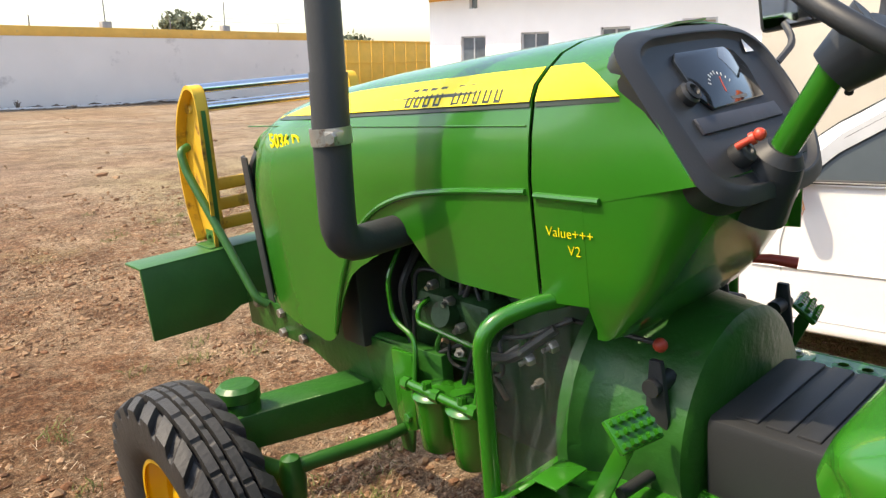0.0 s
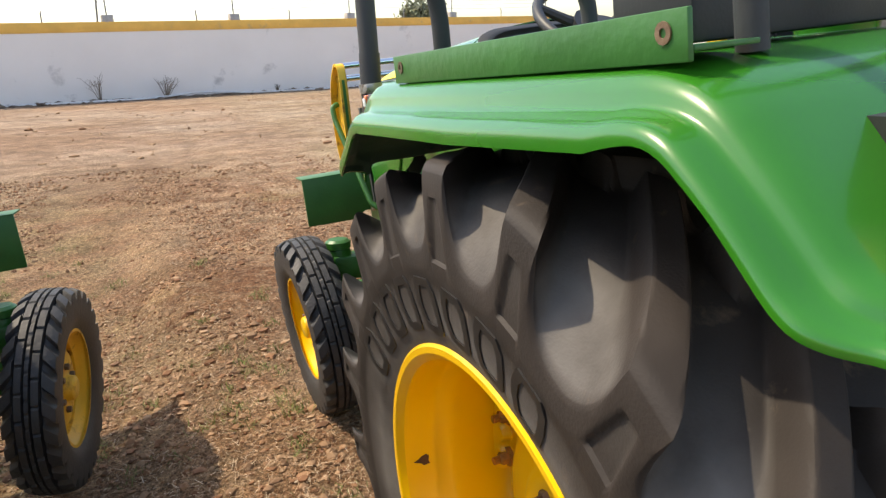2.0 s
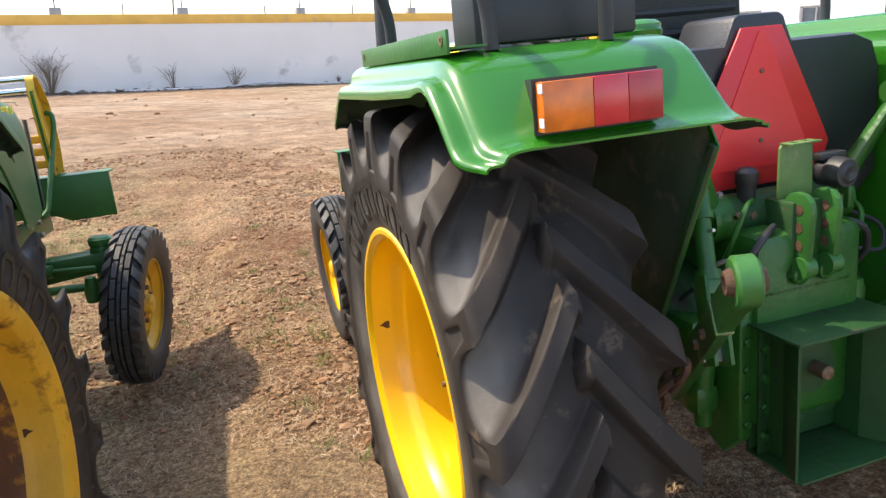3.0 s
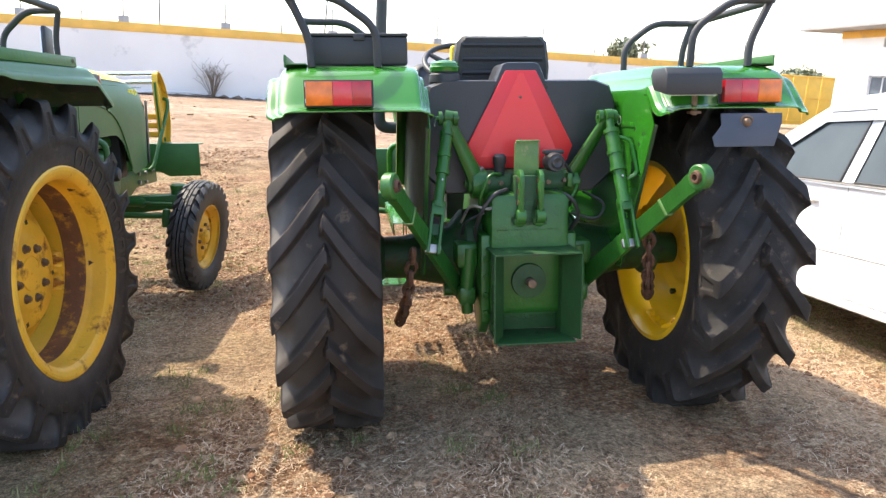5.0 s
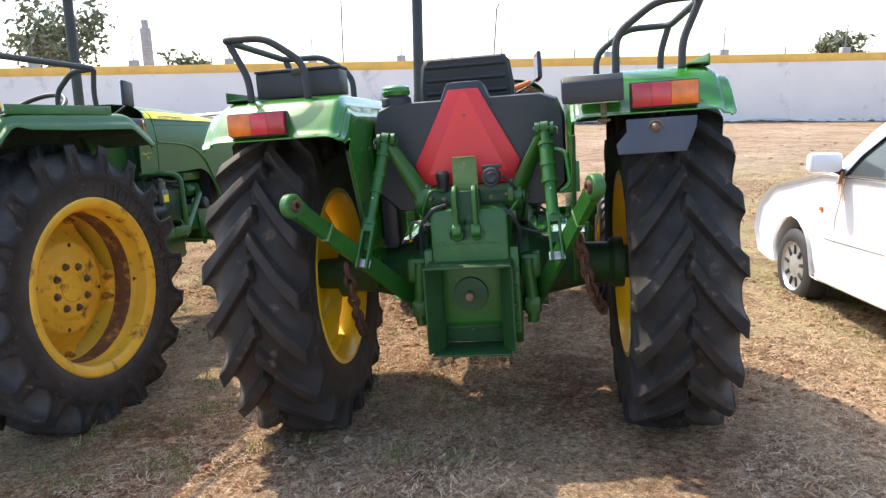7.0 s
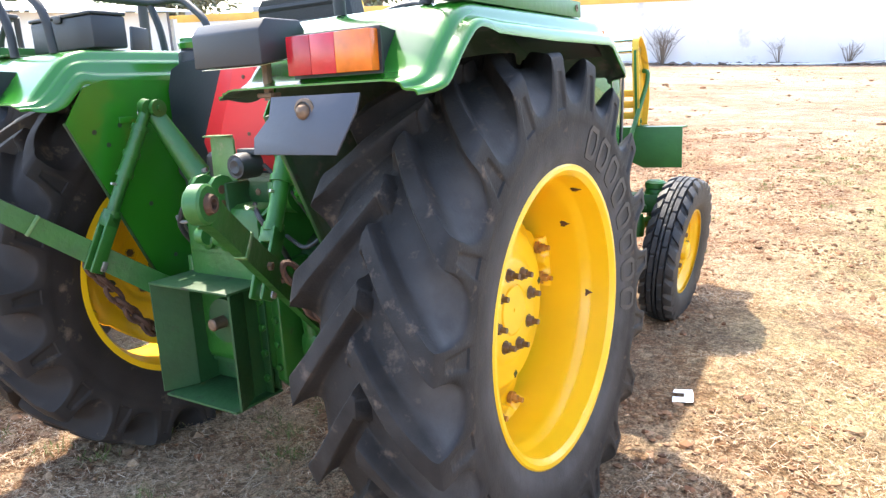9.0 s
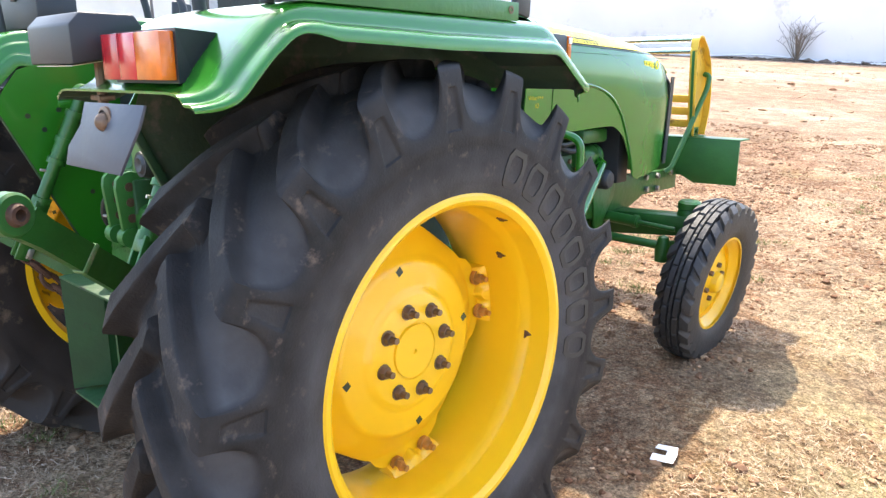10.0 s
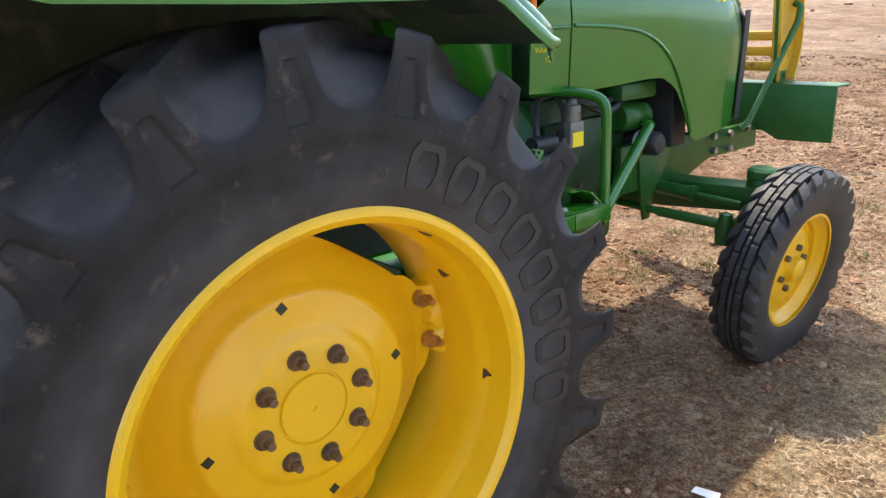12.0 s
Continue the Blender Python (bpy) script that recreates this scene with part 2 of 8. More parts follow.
def rounded(pts, r, n=5):
    """A polyline with its corners rounded to radius about r."""
    pts = [Vector(p) for p in pts]
    out = [pts[0]]
    for a, b, c in zip(pts, pts[1:], pts[2:]):
        d1, d2 = (a - b), (c - b)
        k = min(r, d1.length * 0.48, d2.length * 0.48)
        p, q = b + d1.normalized() * k, b + d2.normalized() * k
        out += [(1 - u) ** 2 * p + 2 * u * (1 - u) * b + u * u * q for u in [i / n for i in range(n + 1)]]
    return out + [pts[-1]]


def tube(bm, pts, r, bend=0.0, seg=12, mi=0, squash=1.0):
    """A round bar along a polyline. r: one radius, or one at each end."""
    pts = rounded(pts, bend) if bend else [Vector(p) for p in pts]
    r0, r1 = r if isinstance(r, tuple) else (r, r)
    rows, side = [], None
    for i, p in enumerate(pts):
        d = (pts[min(i + 1, len(pts) - 1)] - pts[max(i - 1, 0)]).normalized()
        if side is None:
            side = d.orthogonal().normalized()
        side = (side - d * side.dot(d)).normalized()
        up = d.cross(side)
        rad = r0 + (r1 - r0) * i / max(1, len(pts) - 1)
        rows.append([p + (side * math.cos(a) + up * math.sin(a) * squash) * rad for a in [2 * math.pi * k / seg for k in range(seg)]])
    grid(bm, rows, close_v=True, cap=True, mi=mi)


def lathe(bm, prof, seg=48, axis="x", at=(0, 0, 0), mi=0, closed=False):
    """Revolves (distance along the axis, radius) about an axis."""
    at = Vector(at)
    rows = []
    for k in range(seg):
        a = 2 * math.pi * k / seg
        row = []
        for d, r in prof:
            u, v = r * math.sin(a), r * math.cos(a)
            p = {"x": (d, u, v), "y": (v, d, u), "z": (u, v, d)}[axis]
            row.append(at + Vector(p))
        rows.append(row)
    grid(bm, rows, close_u=True, close_v=closed, mi=mi)


def hexnut(bm, at, way, r, h, seg=6):
    way = Vector(way).normalized()
    s = way.orthogonal().normalized()
    t = way.cross(s)
    at = Vector(at)
    prof = [(0, r), (h * 0.8, r), (h, r * 0.82)]
    grid(bm, [[at + way * d + (s * math.cos(a) + t * math.sin(a)) * q for a in [2 * math.pi * k / seg for k in range(seg)]] for d, q in prof], close_v=True, cap=True)


def thick(bm, t):
    """Gives a sheet its thickness, inwards along the vertex normals."""
    bm.normal_update()
    faces = bm.faces[:]
    low = {v: bm.verts.new(v.co - v.normal * t) for v in bm.verts[:]}
    rim = [e for e in bm.edges if len(e.link_faces) == 1]
    for f in faces:
        g = bm.faces.new([low[v] for v in reversed(f.verts)])
        g.material_index = f.material_index
    for e in rim:
        a, b = e.verts
        bm.faces.new((a, b, low[b], low[a]))
    bmesh.ops.recalc_face_normals(bm, faces=bm.faces[:])


def root(name, m, label, category, group="", kind=""):
    ob = new(name)
    ob.empty_display_size = 0.2
    ob.matrix_world = m
    return tagged(ob, label, category, group, kind)


# ---- ground ----
def smoothstep(a, b, x):
    u = min(1.0, max(0.0, (x - a) / (b - a)))
    return u * u * (3 - 2 * u)


def soil(x, y):
    """Height of the soil in the tractor's frame: level round the tractors, on a yard that rises gently to the wall."""
    left = smoothstep(1.1, 1.6, -x)
    w = (1 - smoothstep(1.1, 2.6, x)) * (1 - smoothstep(3.2, 10.0, -x)) * (1 - smoothstep(1.5, 8.0, -y))
    w *= (1 - left) * (1 - smoothstep(0.3, 4.0, y)) + left * (1 - smoothstep(1.8, 7.0, y))
    far = -0.050 * x + 0.056 * y - 0.022 * min(24.0, max(-14.0, x)) * smoothstep(6, 18, y)
    dip = -0.15 * smoothstep(1.15, 2.3, x) * (1 - smoothstep(6, 14, x)) * (1 - smoothstep(4, 10, y)) * (1 - smoothstep(4, 9, -y))
    drop = -0.5 * smoothstep(6, 14, x) * (1 - smoothstep(10, 18, y))
    return (1 - w) * far + dip + drop


def soil_rough(x, y):
    r = math.hypot(x, y - 1)
    k = 1 - smoothstep(8, 30, r)
    return soil(x, y) + k * (0.010 * noise.noise((x * 1.7, y * 1.7, 0)) + 0.009 * noise.noise((x * 6, y * 6, 3)) + 0.007 * noise.noise((x * 15, y * 15, 5)))


def spaced(lo, hi, fine_lo, fine_hi, step):
    out, v = [], fine_lo
    while v < fine_hi:
        out.append(v)
        v += step
    a, s = fine_lo, step
    left = []
    while a > lo:
        s *= 1.16
        a -= s
        left.append(a)
    b, s = fine_hi, step
    right = [b]
    while b < hi:
        s *= 1.16
        b += s
        right.append(b)
    return left[::-1] + out + right


def soil_material():
    m = bpy.data.materials.new("dry red soil with straw")
    m.use_nodes = True
    nt = m.node_tree
    n, link = nt.nodes, nt.links.new
    b = n["Principled BSDF"]
    b.inputs["Roughness"].default_value = 0.95
    b.inputs["Specular IOR Level"].default_value = 0.15
    tc = n.new("ShaderNodeTexCoord")

    def tex(scale, detail=6, rough=0.6, dist=0.0):
        t = n.new("ShaderNodeTexNoise")
        t.inputs["Scale"].default_value, t.inputs["Detail"].default_value = scale, detail
        t.inputs["Roughness"].default_value, t.inputs["Distortion"].default_value = rough, dist
        link(tc.outputs["Object"], t.inputs["Vector"])
        return t.outputs["Fac"]

    def rng(v, a, c, lo=0.0, hi=1.0):
        r = n.new("ShaderNodeMapRange")
        for k, x in (("From Min", a), ("From Max", c), ("To Min", lo), ("To Max", hi)):
            r.inputs[k].default_value = x
        link(v, r.inputs["Value"])
        return r.outputs["Result"]

    def mix(f, a, c, blend="MIX"):
        x = n.new("ShaderNodeMix")
        x.data_type, x.blend_type = "RGBA", blend
        for sock, val in ((x.inputs[0], f), (x.inputs[6], a), (x.inputs[7], c)):
            if isinstance(val, (tuple, float)):
                sock.default_value = (*val, 1) if isinstance(val, tuple) else val
            else:
                link(val, sock)
        return x.outputs[2]
    red, tan, straw, green = (0.264, 0.129, 0.063), (0.388, 0.225, 0.126), (0.56, 0.405, 0.255), (0.18, 0.16, 0.06)
    sep = n.new("ShaderNodeSeparateXYZ")
    link(tc.outputs["Object"], sep.inputs[0])

    def times(a, c):
        x = n.new("ShaderNodeMath")
        x.operation = "MULTIPLY"
        link(a, x.inputs[0])
        link(c, x.inputs[1])
        return x.outputs[0]
    base = mix(rng(tex(0.6, 6, 0.65), 0.42, 0.60), red, tan)
    # matted dead grass lies thicker on the east side
    east = rng(sep.outputs["X"], -1.5, 1.2, 0.30, 1.0)
    south = rng(sep.outputs["Y"], 1.6, 0.2, 0.0, 1.0)
    most = n.new("ShaderNodeMath")
    most.operation = "MAXIMUM"
    link(east, most.inputs[0])
    link(south, most.inputs[1])
    east = most.outputs[0]
    west = times(rng(sep.outputs["X"], -0.8, -2.6, 0.0, 1.0), rng(sep.outputs["Y"], 11.0, 5.0, 0.0, 1.0))
    base = mix(times(rng(tex(1.2, 9, 0.78, 0.8), 0.45, 0.58, 0, 0.85), east), base, straw)
    base = mix(times(rng(tex(14, 6, 0.8, 0.6), 0.49, 0.58, 0, 0.75), east), base, straw)
    base = mix(rng(tex(0.8, 7, 0.7), 0.58, 0.70, 0, 0.5), base, green)
    # thin grey-green weeds among the soil on the west side
    base = mix(times(rng(tex(2.2, 8, 0.75), 0.41, 0.58, 0, 0.82), west), base, (0.365, 0.300, 0.148))
    # yellowed low grass on the open east side
    open_east = times(rng(sep.outputs["X"], 0.7, 1.6, 0.0, 1.0), rng(sep.outputs["Y"], 0.2, 1.4, 0.0, 1.0))
    base = mix(times(rng(tex(1.6, 8, 0.75), 0.37, 0.56, 0, 0.85), open_east), base, (0.400, 0.345, 0.170))
    # far part of the yard is bare and pale
    farm = rng(sep.outputs["Y"], 6.0, 11.0, 0, 0.8)
    streak = n.new("ShaderNodeTexNoise")
    flat = n.new("ShaderNodeMapping")
    flat.inputs["Scale"].default_value = (0.35, 1.6, 1.0)
    link(tc.outputs["Object"], flat.inputs["Vector"])
    link(flat.outputs["Vector"], streak.inputs["Vector"])
    streak.inputs["Scale"].default_value, streak.inputs["Detail"].default_value, streak.inputs["Roughness"].default_value = 1.0, 8, 0.7
    pale = mix(rng(tex(0.35, 6), 0.4, 0.65), (0.37, 0.245, 0.160), (0.47, 0.36, 0.265))
    pale = mix(1.0, pale, rng(streak.outputs["Fac"], 0.35, 0.65, 0.72, 1.25), "MULTIPLY")
    base = mix(farm, base, pale)
    base = mix(1.0, base, rng(tex(3.2, 7, 0.72), 0.38, 0.62, 0.70, 1.22), "MULTIPLY")
    fine = tex(38, 9, 0.8)
    base = mix(1.0, base, rng(fine, 0.36, 0.66, 0.36, 1.68), "MULTIPLY")
    base = mix(1.0, base, rng(tex(150, 4, 0.7), 0.36, 0.67, 0.5, 1.52), "MULTIPLY")
    grit = n.new("ShaderNodeTexVoronoi")
    grit.inputs["Scale"].default_value = 60
    link(tc.outputs["Object"], grit.inputs["Vector"])
    base = mix(1.0, base, rng(grit.outputs["Distance"], 0.05, 0.6, 1.15, 0.8), "MULTIPLY")
    link(base, b.inputs["Base Color"])
    bp = n.new("ShaderNodeBump")
    bp.inputs["Strength"].default_value, bp.inputs["Distance"].default_value = 1.0, 0.04
    add = n.new("ShaderNodeMath")
    link(fine, add.inputs[0])
    link(tex(9, 6, 0.6), add.inputs[1])
    link(add.outputs[0], bp.inputs["Height"])
    link(bp.outputs["Normal"], b.inputs["Normal"])
    return m


SOIL = soil_material()
gx, gy = spaced(-900, 900, -4.6, 4.0, 0.036), spaced(-900, 900, -2.2, 7.6, 0.036)
bm = bmesh.new()
grid(bm, [[(x, y, soil_rough(x, y)) for x in gx] for y in gy])
ground = part("ground", bm, SOIL, smooth=180)
ground.matrix_world = LEVEL
tagged(ground, "dry reddish soil yard with straw and sparse grass", "ground", kind="structure")

# ---- far setting, in the level frame ----
PLASTER = mat("pale wall plaster", (0.75, 0.70, 0.665), 0.9, var=0.06, scale=0.5, bump=0.2, fine=14, dirt=(0.47, 0.43, 0.41), dirt_at=0.60)
BAND = mat("ochre wall paint", (0.75, 0.43, 0.10), 0.85, var=0.15, scale=1.5, dirt=(0.55, 0.36, 0.16), dirt_at=0.58)
GATE_P = mat("ochre gate paint", (0.76, 0.43, 0.05), 0.55, var=0.1, scale=2)
LIMEWASH = mat("white limewash", (0.86, 0.86, 0.87), 0.9, var=0.05, scale=0.6, bump=0.1)
CREAM = mat("cream plaster", (0.82, 0.79, 0.72), 0.9, var=0.12, scale=0.7, bump=0.15, fine=14)
CONCRETE = mat("grey concrete", (0.36, 0.35, 0.34), 0.9, var=0.2, scale=6, bump=0.3)
GALV = mat("weathered wire post", (0.16, 0.15, 0.15), 0.6, 0.4, var=0.2)
ROOF = mat("faded roof sheet", (0.27, 0.265, 0.26), 0.6, var=0.2, scale=1)
PANE = mat("window glass", (0.10, 0.12, 0.14), 0.12, var=0.3, scale=3)
FRAME_G = mat("grey window frame", (0.45, 0.46, 0.48), 0.5)


def wall_y(x):
    return 25.6 + 0.21 * x


def foot_z(x):
    return -0.022 * min(24.0, max(-14.0, x))


WALL_TURN = pose(0, 25.6, 0.13, 0, 0, math.degrees(math.atan(0.21))) @ pose(0, 0, 0, 0, 0.43, 0)
# the compound wall runs along the local x of WALL_TURN
bm = bmesh.new()
box(bm, (-42, 0, -0.9), (18.2, 0.23, 2.05))
wall_n = part("wall_north", bm, PLASTER, smooth=0)
wall_n.matrix_world = WALL_TURN
tagged(wall_n, "long pale plastered compound wall with ochre coping band", "wall", kind="structure")
bm = bmesh.new()
box(bm, (-42, -0.02, 2.05), (18.2, 0.25, 2.36), 0.01)
part("coping", bm, BAND, wall_n, "ochre painted coping band")


def fence_post(u, lean=0.0, block=True, tall=0.95):
    p = root("wire_post", WALL_TURN @ pose(u, 0.12, 2.34, 0, lean, 0), "thin wire-fence post on a concrete block on the wall" if block else "thin bare rod standing on the wall coping", "post", "posts on the wall")
    b2 = bmesh.new()
    tube(b2, [(0, 0, 0.0), (0, 0, tall), (0.10 * min(1, tall), 0.10, tall + 0.18 * min(1, tall))], 0.022 if tall < 1.5 else 0.030, seg=6)
    part("rod", b2, GALV, p)
    if block:
        b2 = bmesh.new()
        box(b2, (-0.17, -0.13, -0.02), (0.17, 0.13, 0.23), 0.02)
        part("block", b2, CONCRETE, p)


for u in (-25.8, -22.3, -18.8, -15.2, -11.7, -8.6, -5.25, -1.40, 2.77, 7.40, 12.35, 17.85):
    fence_post(u, random.uniform(-2, 2))
for u in (-12.35, -9.9, -3.28, 1.46, 4.87, 9.9, 15.1):
    fence_post(u, random.uniform(-5, 5), False, 0.30)
for u, h, lean in ((-7.45, 2.6, 0.5), (-1.70, 1.9, 4.0)):
    fence_post(u, lean, False, h)
for k in range(4):
    b2 = bmesh.new()
    pts = [(-42 + 2.4 * i, 0.2, 2.75 + 0.13 * k + 0.05 * math.sin(i * 1.3 + k)) for i in range(26)]
    tube(b2, pts, 0.006, seg=4)
    w = part("fence_wire", b2, GALV)
    w.matrix_world = WALL_TURN
    tagged(w, "thin strand of fence wire above the wall", "wire", "fence wires")

# gate of ochre sheet beyond the wall's end
gate = root("gate_1", WALL_TURN @ pose(18.3, 0.1, -0.25), "closed ochre sheet-metal yard gate", "gate", kind="structure")
for k in range(9):
    b2 = bmesh.new()
    box(b2, (k * 0.9, -0.02, 0.0), (k * 0.9 + 0.87, 0.02, 2.35), 0.01)
    part("panel", b2, GATE_P, gate)
for z in (0.15, 1.25, 2.27):
    b2 = bmesh.new()
    box(b2, (0, -0.06, z), (8.1, -0.022, z + 0.07), 0.005)
    part("rail", b2, GATE_P, gate)
b2 = bmesh.new()
box(b2, (-0.25, -0.12, -0.6), (-0.02, 0.2, 2.85), 0.02)
part("gate_post", b2, BAND, gate)

# white house
house = root("house", pose(15.0, 0, 0), "white limewashed single-storey house with flat roof slab", "house")
# openings in the long wall: middle along the wall, foot, head, width
OPEN = [(17.14, 1.0, 1.90, 1.10), (14.6, 0.95, 1.94, 1.05), (11.85, 0.70, 1.98, 0.92), (9.5, -0.22, 2.10, 0.92)]
VENTS = [(17.12, 2.72, 2.99, 0.36), (9.35, 2.52, 2.80, 0.46)]


def house_wall(lo, hi):
    b1 = bmesh.new()
    box(b1, lo, hi)
    part("wall", b1, LIMEWASH, house, smooth=0)


bm = bmesh.new()
cut_y = sorted({7.0, 19.2, *[y - w / 2 for y, z0, z1, w in OPEN + VENTS], *[y + w / 2 for y, z0, z1, w in OPEN + VENTS]})
cut_z = sorted({-1.2, 3.25, *[z0 for y, z0, z1, w in OPEN + VENTS], *[z1 for y, z0, z1, w in OPEN + VENTS]})
for a, b in zip(cut_y, cut_y[1:]):
    for c, d in zip(cut_z, cut_z[1:]):
        if not any(abs((a + b) / 2 - y) < w / 2 and z0 < (c + d) / 2 < z1 for y, z0, z1, w in OPEN + VENTS):
            bm.faces.new([bm.verts.new((0, q, z)) for q, z in ((b, c), (a, c), (a, d), (b, d))])
bmesh.ops.remove_doubles(bm, verts=bm.verts[:], dist=0.001)
thick(bm, 0.25)
part("wall", bm, LIMEWASH, house, smooth=0)
bm = bmesh.new()
box(bm, (-0.03, 7.0, 3.02), (-0.002, 19.2, 3.245), 0.004)
part("eave_band", bm, BAND, house, "ochre band under the eave")
house_wall((0.25, 18.95, -0.9), (9, 19.2, 3.25))
house_wall((0.25, 7.0, -0.9), (9, 7.25, 3.25))
house_wall((8.75, 7.25, -0.9), (9, 18.95, 3.25))
bm = bmesh.new()
box(bm, (-0.95, 6.4, 3.25), (9.4, 20.1, 3.37), 0.02)
part("roof", bm, [ROOF], house, "flat roof slab with overhang")
for y, z0, z1, w in OPEN[:3]:
    b2 = bmesh.new()
    for a, b in (((0.06, y - w / 2, z0), (0.12, y + w / 2, z0 + 0.05)), ((0.06, y - w / 2, z1 - 0.05), (0.12, y + w / 2, z1)),
                 ((0.06, y - w / 2, z0), (0.12, y - w / 2 + 0.05, z1)), ((0.06, y + w / 2 - 0.05, z0), (0.12, y + w / 2, z1)), ((0.06, y - 0.025, z0), (0.12, y + 0.025, z1))):
        box(b2, a, b)
    wf = part("window", b2, FRAME_G, house, "grey framed two-leaf window")
    b2 = bmesh.new()
    box(b2, (0.08, y - w / 2 + 0.05, z0 + 0.05), (0.09, y + w / 2 - 0.05, z1 - 0.05))
    part("pane", b2, PANE, wf)
for y, z0, z1, w in VENTS:
    b2 = bmesh.new()
    box(b2, (0.12, y - w / 2, z0), (0.14, y + w / 2, z1))
    part("vent_pane", b2, PANE, house, "small dark vent pane")
# door of pale glass blocks in a grey frame
y, z0, z1, w = OPEN[3]
b2 = bmesh.new()
for a, b in (((0.02, y - w / 2, z0), (0.14, y - w / 2 + 0.06, z1)), ((0.02, y + w / 2 - 0.06, z0), (0.14, y + w / 2, z1)), ((0.02, y - w / 2 + 0.06, z1 - 0.06), (0.14, y + w / 2 - 0.06, z1)), ((-0.02, y - w / 2 - 0.06, z0 - 0.06), (0.14, y + w / 2 + 0.06, z0))):
    box(b2, a, b, 0.005)
gd = part("glass_block_door", b2, FRAME_G, house, "tall light of pale glass blocks in a grey frame")
b2 = bmesh.new()
box(b2, (0.10, y - w / 2 + 0.06, z0), (0.13, y + w / 2 - 0.06, z1 - 0.06))
part("mortar", b2, CONCRETE, gd)
GLASS_BLOCK = mat("cloudy glass block", (0.42, 0.42, 0.36), 0.15, var=0.35, scale=9, bump=0.3, fine=12)
for i in range(3):
    for j in range(8):
        b2 = bmesh.new()
        lathe(b2, [(0.0, 0.098), (-0.008, 0.10), (-0.03, 0.085), (-0.038, 0.045), (-0.040, 0.0)], 10, "x", (0.10, y + 0.26 * (i - 1), z0 + 0.14 + 0.275 * j))
        part("glass_block", b2, GLASS_BLOCK, gd)

# cream wing nearer to the yard, south of the house
WEATHERED = mat("weathered beige plaster", (0.47, 0.43, 0.37), 0.9, var=0.15, scale=0.8, bump=0.2, fine=14, dirt=(0.30, 0.27, 0.23), dirt_at=0.60)
wing = root("outbuilding", pose(9.6, 0, 0), "weathered beige plastered outbuilding with flat roof", "building")
bm = bmesh.new()
box(bm, (0, -7.0, -1.2), (3.6, 5.5, 3.5), 0.02)
part("wall", bm, WEATHERED, wing, smooth=0)
bm = bmesh.new()
box(bm, (-0.25, -7.25, 3.5), (3.85, 5.75, 3.62), 0.02)
part("roof", bm, ROOF, wing)


# ---- tractor ----
def skin(P):
    """A closed ring of quads from points by turn and by place across the tread."""
    TH, nc = P.shape[:2]
    idx = np.arange(TH * nc).reshape(TH, nc)
    nxt = np.roll(idx, -1, 0)
    quads = np.stack([idx[:, :-1], nxt[:, :-1], nxt[:, 1:], idx[:, 1:]], -1).reshape(-1, 4)
    me = bpy.data.meshes.new("skin")
    me.from_pydata(P.reshape(-1, 3).tolist(), [], quads.tolist())
    me.update()
    bm = bmesh.new()
    bm.from_mesh(me)
    bpy.data.meshes.remove(me)
    bmesh.ops.recalc_face_normals(bm, faces=bm.faces[:])
    return bm


def tyre_skin(TH, xs, Rr, shift, bead, wall, out, lugs=0):
    """Tread heights Rr on columns xs, turned by shift along each column, joined to both sidewalls; each of the lugs ends in a sunk tapering pocket."""
    th = np.arange(TH) * 2 * math.pi / TH
    cols = []
    for sgn, j in ((-1, 0), (1, -1)):
        e = Rr[:, j]
        r0 = bead[-1][1]
        side = [(np.full(TH, sgn * x), np.full(TH, r), th + shift[j]) for x, r in bead]
        for k in (0.197, 0.22, 0.30, 0.40, 0.50, 0.60, 0.70, 0.768, 0.79, 0.85, 0.93, 0.985) if lugs else (0.30, 0.58, 0.80, 0.93, 0.985):
            r = r0 + (e - r0) * k
            x = np.full(TH, wall + out * float(np.interp(k, [0, 0.30, 0.58, 0.80, 0.93, 0.985], [0.58, 1.0, 0.92, 0.72, 0.40, 0.12])))
            if lugs:
                pitch = 2 * math.pi / lugs
                rel = (th - (0.5 * pitch if sgn > 0 else 0.0) + pitch / 2) % pitch - pitch / 2
                wide = np.interp(r, [0.527, 0.613], [radians(2.6), radians(1.05)])
                x -= 0.0055 * np.clip((wide - np.abs(rel)) / radians(0.30), 0, 1) * np.clip((r - 0.5262) / 0.003, 0, 1) * np.clip((0.6125 - r) / 0.003, 0, 1)
            side.append((sgn * x, r, th + shift[j]))
        cols.append(side)
    tread = [(np.full(TH, x), Rr[:, j], th + shift[j]) for j, x in enumerate(xs)]
    allc = cols[0] + tread + cols[1][::-1]
    return skin(np.stack([np.stack([x, r * np.sin(t), r * np.cos(t)], 1) for x, r, t in allc], 1))


BARS, BAR_TURN = 19, 0.349


